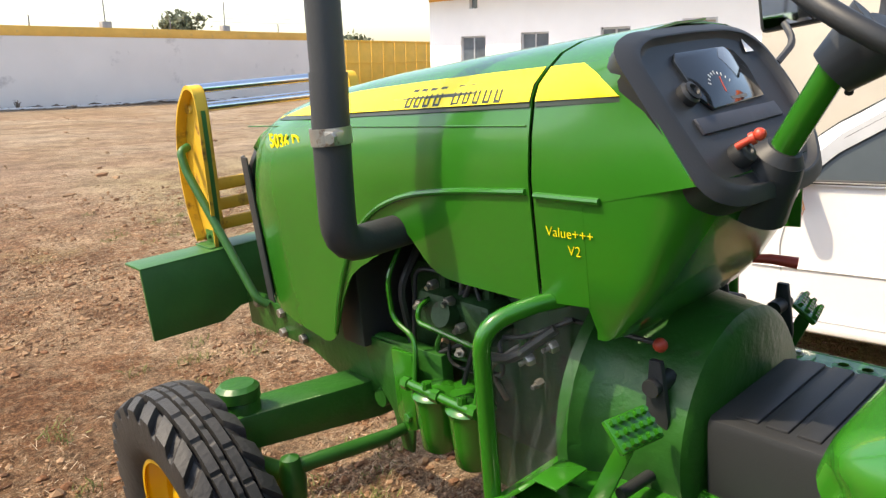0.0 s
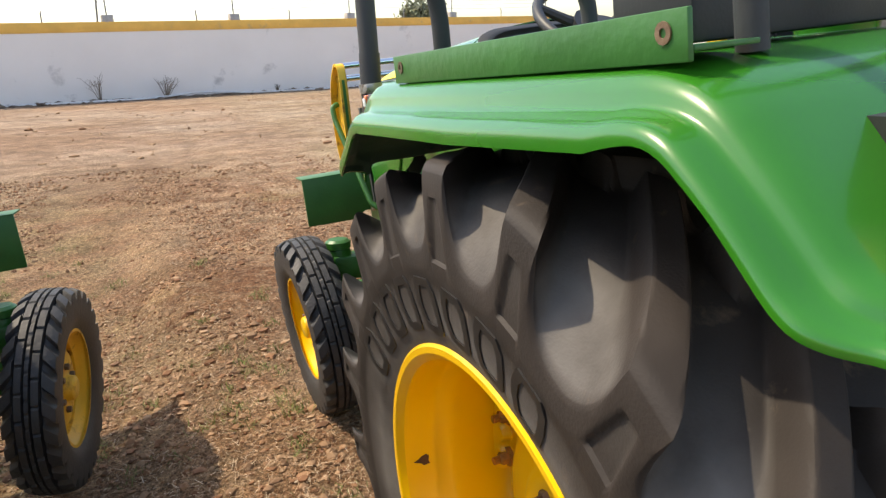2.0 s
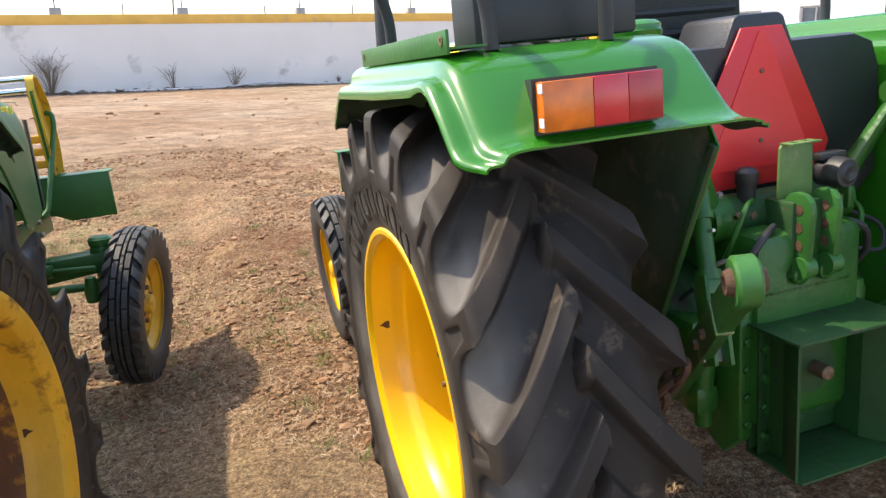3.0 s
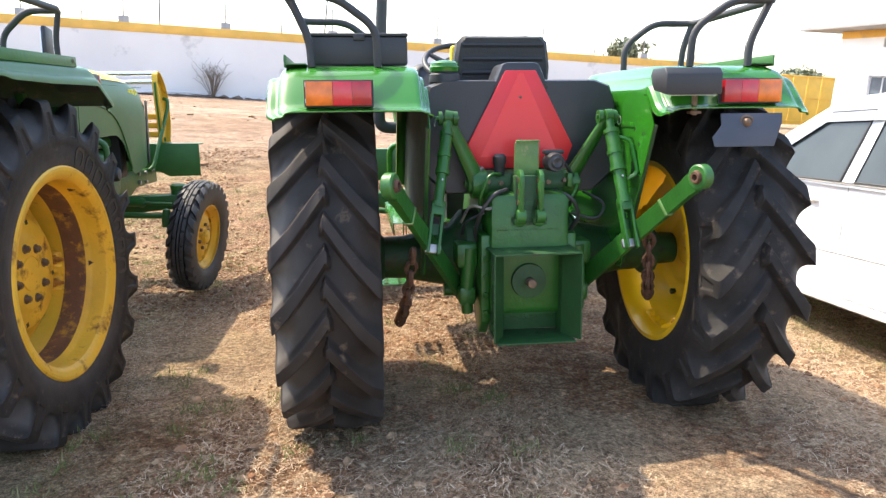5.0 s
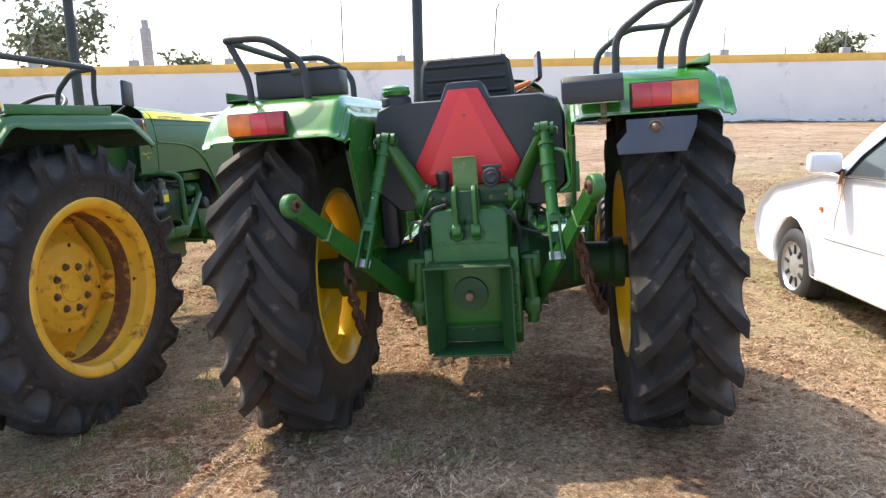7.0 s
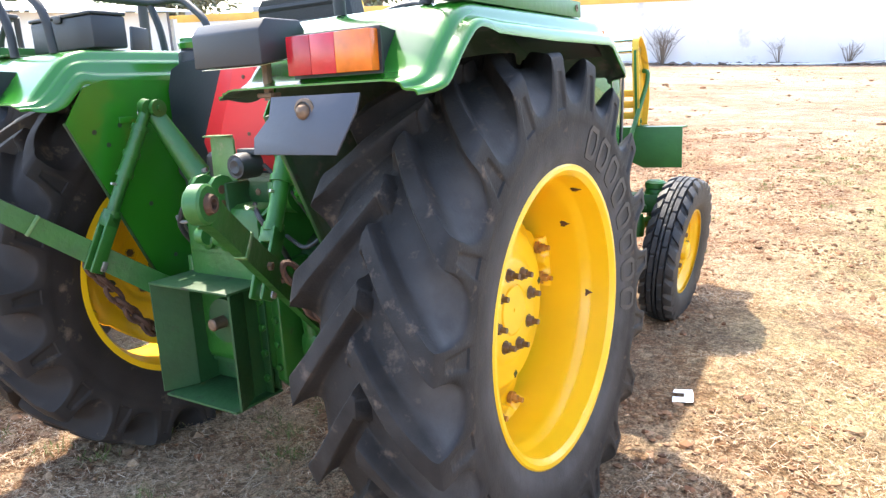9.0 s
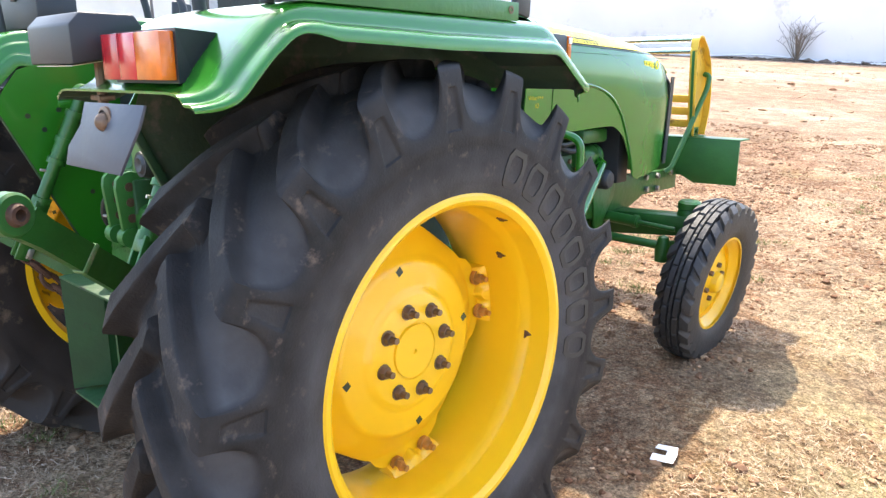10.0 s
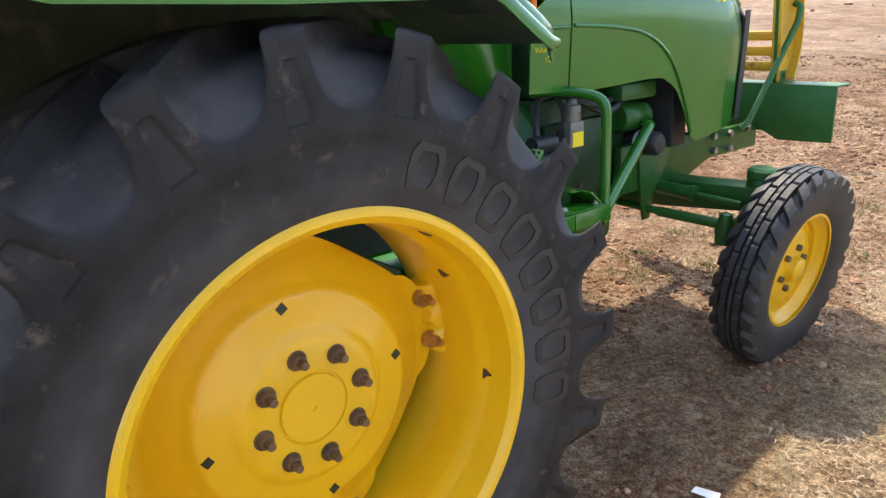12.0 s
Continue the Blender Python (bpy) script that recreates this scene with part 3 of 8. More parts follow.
def rear_tyre_mesh():
    """A tractor tyre as one moulded skin: straight slanting bars with steep flanks and a flat floor between them, which opens into round bowls at the shoulder."""
    W2, N = 0.178, BARS
    TH = N * 54
    pitch = 2 * math.pi / N
    xs = np.concatenate([-np.linspace(W2, 0.0, 29), np.linspace(0.0, W2, 29)[1:]])
    T = (np.arange(TH) * 2 * math.pi / TH)[:, None]
    X = xs[None, :]
    U = np.abs(X) / W2
    ux = np.abs(xs) / W2
    turn = BAR_TURN * (1.12 * ux - 0.12 * ux ** 3)
    half = 0.64 * pitch / 2
    mask = np.zeros((TH, len(xs)))
    for side in (-1, 1):
        su = np.clip(np.abs(X) / W2, 0, 1)
        mid = (0.5 if side > 0 else 0.0) * pitch
        d = (T - mid + pitch / 2) % pitch - pitch / 2
        d = np.abs(d) * 0.64
        h = 0.0270 + 0.0060 * su
        q = np.clip((d - h) / (half - h), 0, 1)
        # steep flank with a small fillet at its foot
        steep = np.clip(1 - q / 0.26, 0, 1) ** 1.5
        scoop = 1 - (1 - (1 - q) ** 2.5) ** 0.4
        w = np.clip((su - 0.50) / 0.40, 0, 1)
        m = steep * (1 - w) + scoop * w
        # square nose just past the middle, its corners cut back
        cut = 0.010 * np.clip(d / 0.03, 0, 1) ** 2
        nose = np.clip((X * side + 0.020 - cut) / 0.011, 0, 1)
        nose = nose * nose * (3 - 2 * nose)
        mask = np.maximum(mask, m * nose)
    wob = 0.0022 * np.sin(5 * T + 31 * X) + 0.0018 * np.sin(17 * T - 47 * X + 1.3)
    top = 0.664 + wob * (1 - U ** 4) - 0.012 * U ** 2 - 0.007 * np.clip((U - 0.92) / 0.08, 0, 1) ** 2
    low = 0.625 - 0.018 * U ** 2 - 0.069 * np.clip((U - 0.50) / 0.50, 0, 1) ** 1.9
    # edges a little worn
    worn = (np.roll(mask, 1, 0) + 2 * mask + np.roll(mask, -1, 0)) / 4
    keep = np.clip((U - 0.62) / 0.3, 0, 1)
    mask = worn * (1 - keep) + mask * keep
    Rr = low + (top - low) * mask
    bead = [(0.146, 0.362), (0.158, 0.385), (0.166, 0.408), (0.1675, 0.412), (0.170, 0.418), (0.1755, 0.448), (0.1785, 0.480), (0.1795, 0.490), (0.1815, 0.496)]
    return tyre_skin(TH, xs, Rr, -turn, bead, W2, 0.006, N)


SHARED = {}


def sidewall_mark(parent, x, s, start, step, count):
    """Plain raised outlined blocks round the sidewall where the tyre carries writing, all on one mesh."""
    key = "mark" + str(s)
    for i in range(count):
        a = radians(start + step * i)
        if key not in SHARED:
            bm = bmesh.new()
            ring = [(0.0285, 0.420), (0.0355, 0.450), (0.0345, 0.478), (0.024, 0.496), (-0.024, 0.496), (-0.0345, 0.478), (-0.0355, 0.450), (-0.0285, 0.420), (-0.019, 0.412), (0.019, 0.412)]
            inner = [(y * 0.62, 0.454 + (z - 0.454) * 0.70) for y, z in ring]
            def wall_x(r):
                return float(np.interp(r, [0.408, 0.418, 0.448, 0.480, 0.490, 0.496], [0.1655, 0.170, 0.1755, 0.1785, 0.1795, 0.1815]))
            grid(bm, [[(s * (wall_x(z) + o), y, z) for y, z in loop] for o, loop in ((-0.006, ring), (0.0022, ring), (0.0022, inner), (-0.006, inner))], close_v=True)
            ob = part("sidewall_mark", bm, LETTER, parent, "raised black mark on the sidewall", smooth=30)
            SHARED[key] = ob
        else:
            ob = new("sidewall_mark", SHARED[key].data)
            ob.parent = parent
        ob.matrix_basis = Matrix.Rotation(-a, 4, "X")


def text_part(name, text, size, m, material, parent, label="", extrude=0.0012, offset=0.0):
    cu = bpy.data.curves.new("writing", "FONT")
    cu.body, cu.size, cu.extrude, cu.offset, cu.resolution_u = text, size, extrude, offset, 3
    ob = bpy.data.objects.new("tmp", cu)
    me = bpy.data.meshes.new_from_object(ob)
    bpy.data.objects.remove(ob)
    bpy.data.curves.remove(cu)
    me.transform(m)
    bm = bmesh.new()
    bm.from_mesh(me)
    bpy.data.meshes.remove(me)
    return part(name, bm, material, parent, label, smooth=0)


def rear_wheel(parent, side, x, paint, disc_x, turn, axle_z=0.622, axle_y=0.0, well=None):
    w = new("rear_wheel")
    w.parent = parent
    w.matrix_basis = pose(x, axle_y, axle_z)
    s = side
    if "tyre" not in SHARED:
        SHARED["tyre"] = mesh_of(rear_tyre_mesh(), "tyre")
    key = "tyre" + str(s)
    if key not in SHARED:
        bm = bmesh.new()
        bm.from_mesh(SHARED["tyre"])
        t = part("tyre", bm, RUBBER_R if s > 0 else RUBBER_L, w, "", 38)
        SHARED[key] = t.data
    else:
        t = new("tyre", SHARED[key])
        t.parent = w
    t["label"] = "large lugged tractor tyre caked with mud" if s > 0 else "large lugged tractor tyre, dusty"
    t.matrix_basis = Matrix.Rotation(-radians(4.5 if s > 0 else -0.65), 4, "X")
    bm = bmesh.new()
    lathe(bm, [(s * x, r) for x, r in ((0.1585, 0.369), (0.1625, 0.374), (0.1630, 0.384), (0.158, 0.391), (0.150, 0.391), (0.143, 0.384), (0.139, 0.365), (0.105, 0.362), (-0.105, 0.362), (-0.139, 0.365), (-0.146, 0.388), (-0.158, 0.388), (-0.160, 0.366),
                                       (-0.136, 0.354), (-0.100, 0.346), (-0.020, 0.345), (0.052, 0.346), (0.070, 0.3475), (0.087, 0.3560), (0.098, 0.3590), (0.142, 0.3600), (0.150, 0.3612), (0.1535, 0.3650))], 96, closed=True)
    if well:
        for v in bm.verts:
            r = math.hypot(v.co.y, v.co.z)
            k = 1 + 0.056 * smoothstep(0.361, 0.374, r) * (abs(v.co.x) > 0.13)
            v.co = Vector((v.co.x * (1.06 if k > 1.001 else 1.0), v.co.y * k, v.co.z * k))
    if well:
        for f in bm.faces:
            if -0.035 < s * f.calc_center_median().x < 0.062:
                f.material_index = 1
    part("rim", bm, [paint, well] if well else paint, w, "yellow steel rim with a rusted well" if well else "yellow painted steel rim", 32)
    # dished disc with four lobes bolted to the rim
    bm = bmesh.new()
    prof = [(0.0, 0.0120), (0.0045, 0.0120), (0.0055, 0.0155), (0.0640, 0.0160), (0.0660, 0.0105), (0.0685, 0.0105), (0.0705, 0.0140), (0.128, 0.013), (0.138, 0.0115), (0.148, 0.004), (0.158, 0.000), (0.204, -0.003), (0.214, -0.007), (0.223, -0.017), (0.236, -0.028), (0.262, -0.042), (0.280, -0.056), (0.296, -0.062), (1.0, -0.064)]
    seg = 96
    rows = []
    for k in range(seg):
        a = 2 * math.pi * k / seg
        edge = 0.300 + 0.034 * max(0.0, math.cos(4 * (a - turn))) ** 0.4 - 0.016 * max(0.0, -math.cos(4 * (a - turn)))
        rows.append([(s * d + disc_x, min(r, edge) * math.sin(a), min(r, edge) * math.cos(a)) for r, d in prof])
    grid(bm, rows, close_u=True)
    bmesh.ops.remove_doubles(bm, verts=bm.verts[:], dist=0.0004)
    thick(bm, -0.006 * s)
    part("disc", bm, paint, w, "yellow dished wheel disc")
    for k in range(8):
        a = math.pi * 2 * k / 8 - radians(12.4)
        bm = bmesh.new()
        p = (disc_x + s * 0.011, 0.103 * math.sin(a), 0.103 * math.cos(a))
        hexnut(bm, p, (s, 0, 0), 0.0158, 0.017)
        tube(bm, [p, (p[0] + s * (0.022 if well else 0.034), p[1], p[2])], (0.0092, 0.0080), seg=8)
        lathe(bm, [(p[0], 0.0190), (p[0] + s * 0.004, 0.0190), (p[0] + s * 0.004, 0.012)], 14, at=(0, p[1], p[2]))
        part("wheel_nut", bm, BOLT, w)
    for k in range(4):
        a0 = turn + k * math.pi / 2
        bm = bmesh.new()
        # pressed clip: two raised feet on the rim with a dip between them
        rows = []
        for i in range(25):
            q = -1 + i / 12
            lift = 0.010 + 0.016 * (0.5 + 0.5 * math.cos(q * 3 * math.pi)) * (1 if abs(q) < 0.97 else 0.3)
            m = Matrix.Rotation(-(a0 + q * 0.24), 4, "X")
            rows.append([m @ Vector((disc_x + s * (x - 0.062), 0, r)) for x, r in ((-0.030, 0.3455), (-0.030, 0.3455 - lift), (0.0, 0.336 - lift), (0.022, 0.3455 - lift), (0.030, 0.3455))])
        grid(bm, rows, cap=True, close_v=True)
        part("rim_lug", bm, paint, w)
        for da in (-0.155, 0.155):
            a = a0 + da
            bm = bmesh.new()
            p = (disc_x - s * 0.048, 0.324 * math.sin(a), 0.324 * math.cos(a))
            lathe(bm, [(p[0] - s * 0.012, 0.0), (p[0] - s * 0.012, 0.020), (p[0], 0.020), (p[0], 0.0)], 14, at=(0, p[1], p[2]))
            hexnut(bm, p, (s, 0, 0), 0.0135, 0.016)
            tube(bm, [p, (p[0] + s * 0.030, p[1], p[2])], 0.008, seg=8)
            part("lug_bolt", bm, BOLT_Y, w)
    # dark blocks on the disc's ring, painting the shade in its square slots
    for k in range(4):
        a = turn + k * math.pi / 2 + radians(0.5)
        bm = bmesh.new()
        box(bm, (disc_x - s * 0.030, -0.0085, 0.1890), (disc_x - s * 0.0018, 0.0085, 0.2060), 0, Matrix.Rotation(-a, 4, "X") @ pose(0, 0, 0.1975) @ pose(0, 0, 0, 25) @ pose(0, 0, -0.1975))
        part("slot", bm, DECAL_DARK, w)
    for st in ((20,) if s > 0 else (-27,)):
        sidewall_mark(w, s * 0.1765, s, st, 11.3, 8)
    # the left wheel's single mark stands for a round hole in the rim
    for a, x, r in ((33.5, 0.108, 0.3590), (96, 0.080, 0.3530), (58, 0.035, 0.3455)) if s > 0 else ((84, 0.113, 0.3585),):
        bm = bmesh.new()
        # a ragged chip with a rust run below it
        ring = [(-0.011, -0.004), (-0.006, -0.010), (0.004, -0.008), (0.011, -0.011), (0.012, 0.002), (0.006, 0.007), (0.003, 0.013), (0.000, 0.021), (-0.003, 0.012), (-0.008, 0.006)]
        va = [bm.verts.new((s * (x + q), p, r - 0.0012)) for p, q in ring]
        vb = [bm.verts.new((s * (x + q), p * 1.1, r + 0.004)) for p, q in ring]
        bm.faces.new(va)
        for i in range(len(ring)):
            bm.faces.new((va[i], va[i - 1], vb[i - 1], vb[i]))
        bmesh.ops.recalc_face_normals(bm, faces=bm.faces[:])
        bmesh.ops.transform(bm, matrix=Matrix.Rotation(-radians(a), 4, "X"), verts=bm.verts[:])
        part("rust_spot", bm, RUST, w)
    return w


# the front beam rocks on its pivot with the lie of the soil
AXLE_TILT = pose(0, 1.96, 0.65) @ pose(0, 0, 0, 0, 2.4, 0) @ pose(0, -1.96, -0.62)


def front_tyre_mesh():
    """Ribbed front tyre: three ribs cut into long blocks and short bars over the shoulders."""
    W2, N, TH = 0.080, 26, 624
    pitch = 2 * math.pi / N
    xs = np.array([-0.080, -0.070, -0.060, -0.050, -0.0445, -0.041, -0.038, -0.0355, -0.014, -0.0115, -0.0085, -0.006, 0.006, 0.0085, 0.0115, 0.014, 0.0355, 0.038, 0.041, 0.0445, 0.050, 0.060, 0.070, 0.080])
    T = (np.arange(TH) * 2 * math.pi / TH)[:, None]
    X = np.broadcast_to(xs[None, :], (TH, len(xs)))
    U = np.abs(X) / W2
    rib = (((np.abs(X) > 0.0135) & (np.abs(X) < 0.036)) | (np.abs(X) < 0.0065)).astype(float)
    ph = (T / pitch + np.where(X > 0, 0.5, 0.0) + np.where(np.abs(X) < 0.0065, 0.25, 0.0)) % 1.0
    rib = rib * np.clip((np.minimum(ph, 1 - ph) - 0.025) / 0.02, 0.72, 1)
    d = np.abs((T - np.where(X > 0, 0.5, 0.0) * pitch + pitch / 2) % pitch - pitch / 2) * 0.36
    bar = np.maximum(np.clip(1 - (d - 0.024) / 0.010, 0, 1), 0.42 * np.clip((0.075 - np.abs(X)) / 0.02, 0, 1)) * (np.abs(X) > 0.0435)
    top = 0.369 - 0.016 * U ** 3
    low = 0.347 - 0.020 * U ** 2
    Rr = low + (top - low) * np.maximum(rib, bar)
    shift = -0.10 * np.clip((np.abs(xs) - 0.044) / 0.036, 0, 1)
    bead = [(0.060, 0.212), (0.070, 0.228), (0.078, 0.250), (0.0815, 0.275)]
    return tyre_skin(TH, xs, Rr, shift, bead, W2, 0.002)


def front_wheel(parent, side, paint, steer=0.0):
    w = new("front_wheel")
    w.parent = parent
    w.matrix_basis = AXLE_TILT @ pose(side * 0.705, 1.966, 0.362, 0, side * 5, steer)
    s = side
    if "front" not in SHARED:
        SHARED["front"] = part("tyre", front_tyre_mesh(), RUBBER_F, w, "ribbed front tractor tyre", 35)
    else:
        t = new("tyre", SHARED["front"].data)
        t.parent = w
        t["label"] = "ribbed front tractor tyre"
    bm = bmesh.new()
    lathe(bm, [(s * 0.062, 0.206), (s * 0.062, 0.222), (s * 0.055, 0.222), (s * 0.048, 0.208), (s * 0.030, 0.196), (s * 0.018, 0.178), (-s * 0.02, 0.178), (-s * 0.035, 0.200), (-s * 0.055, 0.208), (-s * 0.062, 0.222), (-s * 0.062, 0.2)], 56)
    part("rim", bm, paint, w, "yellow steel rim")
    bm = bmesh.new()
    lathe(bm, [(s * 0.000, 0.180), (s * 0.004, 0.160), (s * 0.022, 0.135), (s * 0.026, 0.115), (s * 0.024, 0.062), (s * 0.030, 0.050), (s * 0.055, 0.044), (s * 0.062, 0.034), (s * 0.062, 0.0)], 48)
    bmesh.ops.remove_doubles(bm, verts=bm.verts[:], dist=0.0002)
    part("disc", bm, paint, w)
    for k in range(6):
        a = 2 * math.pi * k / 6 + 0.2
        bm = bmesh.new()
        hexnut(bm, (s * 0.024, 0.078 * math.sin(a), 0.078 * math.cos(a)), (s, 0, 0), 0.013, 0.016)
        part("wheel_nut", bm, BOLT, w)
    return w


FENDER_LINE = [(0.560, 1.218), (0.552, 1.242), (0.515, 1.266), (0.447, 1.311), (0.372, 1.363), (0.335, 1.376), (0.250, 1.377), (0.0, 1.377), (-0.362, 1.374), (-0.428, 1.353), (-0.497, 1.283), (-0.535, 1.241), (-0.562, 1.227), (-0.590, 1.226)]


def fender(parent, s):
    line = rounded([(0, y, z) for y, z in FENDER_LINE], 0.045, 5)
    bm = bmesh.new()
    sect = [(0.3935, -0.125), (0.3935, -0.084), (0.396, -0.077), (0.403, -0.0735), (0.4075, -0.068), (0.4085, -0.044), (0.411, -0.037), (0.418, -0.0335), (0.4225, -0.028), (0.426, -0.012), (0.433, -0.004), (0.446, 0.0), (0.60, 0.002), (0.832, 0.001), (0.854, -0.002), (0.870, -0.008), (0.880, -0.017), (0.884, -0.027), (0.886, -0.036), (0.889, -0.042), (0.896, -0.0455), (0.907, -0.0465), (0.916, -0.050), (0.922, -0.057), (0.924, -0.066), (0.924, -0.077)]
    raw = []
    for i, p in enumerate(line):
        d = (line[min(i + 1, len(line) - 1)] - line[max(i - 1, 0)]).normalized()
        nrm = Vector((0, d.z, -d.y))
        if nrm.z < 0:
            nrm = -nrm
        k = smoothstep(0.44, 0.50, p.y)
        raw.append((nrm * (1 - k) + Vector((0, 0.577, 0.816)) * k).normalized())
    # the fold turns gradually, so that the deep lip does not pinch at the bends
    run = [0.0]
    for p, q in zip(line, line[1:]):
        run.append(run[-1] + (q - p).length)
    rows = []
    for i, p in enumerate(line):
        nrm = Vector((0, 0, 0))
        for j, q in enumerate(raw):
            step = (run[min(j + 1, len(run) - 1)] - run[max(j - 1, 0)]) / 2
            nrm += q * step * math.exp(-((run[j] - run[i]) / 0.045) ** 2)
        nrm.normalize()
        flat = 1 - 0.60 * smoothstep(-0.26, -0.50, p.y) - 0.48 * smoothstep(0.49, 0.557, p.y)
        lip = 0.014 * smoothstep(-0.54, -0.588, p.y)
        tip = max(0.0, (p.y - 0.478) / 0.074)
        cut = 0.07 * (1 - math.sqrt(max(0.0, 1 - min(1.0, tip) ** 2)))
        row = []
        for x, dep in sect:
            near = (1 - 0.35 * smoothstep(-0.32, -0.46, p.y)) * (1 - 0.72 * smoothstep(-0.50, -0.575, p.y)) if x < 0.43 else flat
            back = max(0.0, (x - 0.80) / 0.123)
            row.append(Vector((s * (x - cut * back - lip * back * 2), p.y, p.z)) + nrm * dep * near)
        rows.append(row)
    grid(bm, rows)
    bm.normal_update()
    if sum(f.normal.z for f in bm.faces) < 0:
        bmesh.ops.reverse_faces(bm, faces=bm.faces[:])
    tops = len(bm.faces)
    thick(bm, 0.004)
    # lower faces take the dark colour that stands for shade
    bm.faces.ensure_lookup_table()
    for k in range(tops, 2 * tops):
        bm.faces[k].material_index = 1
    f = part("fender", bm, [GREEN, UNDER], parent, "glossy green rear fender, its underside darkened for shade", 60)
    # inner side plate that carries it
    bm = bmesh.new()
    prism(bm, [(0.30, 1.275), (-0.33, 1.285), (-0.40, 1.262), (-0.435, 1.215), (-0.466, 1.165), (-0.205, 0.60), (0.06, 0.60), (0.22, 0.72), (0.60, 0.72), (0.68, 0.76), (0.68, 0.885), (0.555, 1.105), (0.42, 1.19)], "x", s * 0.3925, s * 0.3965)
    box(bm, (s * 0.3890, -0.30, 1.155), (s * 0.3926, -0.17, 1.175), 0.004)
    pl = part("side_plate", bm, GREEN, f)
    # flat dark discs on the uncut plate paint the shade in bolt holes
    for y, z in ((-0.385, 1.135), (-0.345, 1.095), (-0.30, 1.15), (-0.23, 0.90), (-0.165, 0.72)):
        bm = bmesh.new()
        lathe(bm, [(s * 0.3922, 0.0), (s * 0.3922, 0.0075), (s * 0.3926, 0.0075)], 10, at=(0, y, z))
        part("bolt_hole", bm, DECAL_DARK, pl)
    bm = bmesh.new()
    prism(bm, [(-0.469, 1.165), (-0.450, 1.172), (-0.193, 0.605), (-0.209, 0.598)], "x", s * 0.397, s * 0.409, 0.003)
    part("stay", bm, GREEN_SHADED, f)
    # added thin sheet whose dark colour paints the shade beside the wheel
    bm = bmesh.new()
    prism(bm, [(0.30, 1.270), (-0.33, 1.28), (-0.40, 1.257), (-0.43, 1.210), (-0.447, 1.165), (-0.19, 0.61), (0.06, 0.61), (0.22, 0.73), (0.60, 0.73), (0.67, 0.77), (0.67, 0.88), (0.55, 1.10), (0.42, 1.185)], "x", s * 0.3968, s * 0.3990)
    part("mud_layer", bm, UNDER, f, "dark sheet added for shade on the plate's wheel side")
    bm = bmesh.new()
    prism(bm, [(0.665, 0.880), (0.560, 1.105), (0.47, 1.275), (0.428, 1.275), (0.518, 1.090), (0.622, 0.865)], "x", s * 0.403, s * 0.445, 0.003)
    part("stay", bm, GREEN, f)
    # angle bar along the top
    bm = bmesh.new()
    box(bm, (s * 0.866, -0.395, 1.371), (s * 0.872, 0.235, 1.411), 0.0015)
    box(bm, (s * 0.80, -0.395, 1.3785), (s * 0.866, 0.235, 1.383), 0.001)
    b = part("angle_bar", bm, GREEN_OLD, f, "worn green angle bar bolted on the fender")
    for y in (0.205, -0.37):
        bm = bmesh.new()
        lathe(bm, [(s * 0.8725, 0.004), (s * 0.8725, 0.009), (s * 0.874, 0.009), (s * 0.874, 0.004)], 12, at=(0, y, 1.394), closed=True)
        part("bolt_hole", bm, BOLT, b)
    # lamp housing at the front
    bm = bmesh.new()
    prism(bm, [(0.492, 1.276), (0.492, 1.354), (0.36, 1.358), (0.30, 1.366), (0.36, 1.33)], "x", s * 0.62, s * 0.840, 0.005)
    r = part("side_lamp", bm, BLACK, f, "black lamp housing with amber lens")
    bm = bmesh.new()
    box(bm, (s * 0.63, 0.492, 1.278), (s * 0.843, 0.510, 1.353), 0.006)
    part("lens", bm, LENS_A, r)
    bm = bmesh.new()
    box(bm, (s * 0.842, 0.494, 1.332), (s * 0.8445, 0.507, 1.347), 0.001)
    part("screw_cap", bm, WHITE, r)
    # tail lamp in a black wedge: one lens body, amber outside and red inside
    bm = bmesh.new()
    grid(bm, [[(s * x, y, z) for x, y, z in ring] for ring in (((0.583, -0.5525, 1.322), (0.801, -0.5525, 1.322), (0.801, -0.5525, 1.238), (0.583, -0.5525, 1.238)),
                                                              ((0.612, -0.452, 1.319), (0.766, -0.452, 1.319), (0.778, -0.512, 1.242), (0.600, -0.512, 1.242)))], close_v=True, cap=True)
    t = part("tail_lamp", bm, BLACK, f, "tail lamp with red and amber lens")
    for a, c, k in ((0.7115, 0.795, LENS_A), (0.651, 0.711, LENS_R2), (0.590, 0.6505, LENS_R)):
        bm = bmesh.new()
        box(bm, (s * a, -0.577, 1.243), (s * c, -0.5525, 1.317), 0.0015)
        part("lens", bm, k, t)
    for z in (1.250, 1.300) if s < 0 else ():
        bm = bmesh.new()
        box(bm, (s * 0.7945, -0.576, z), (s * 0.7965, -0.562, z + 0.014), 0.001)
        part("lens_clip", bm, WHITE, t)
    return f


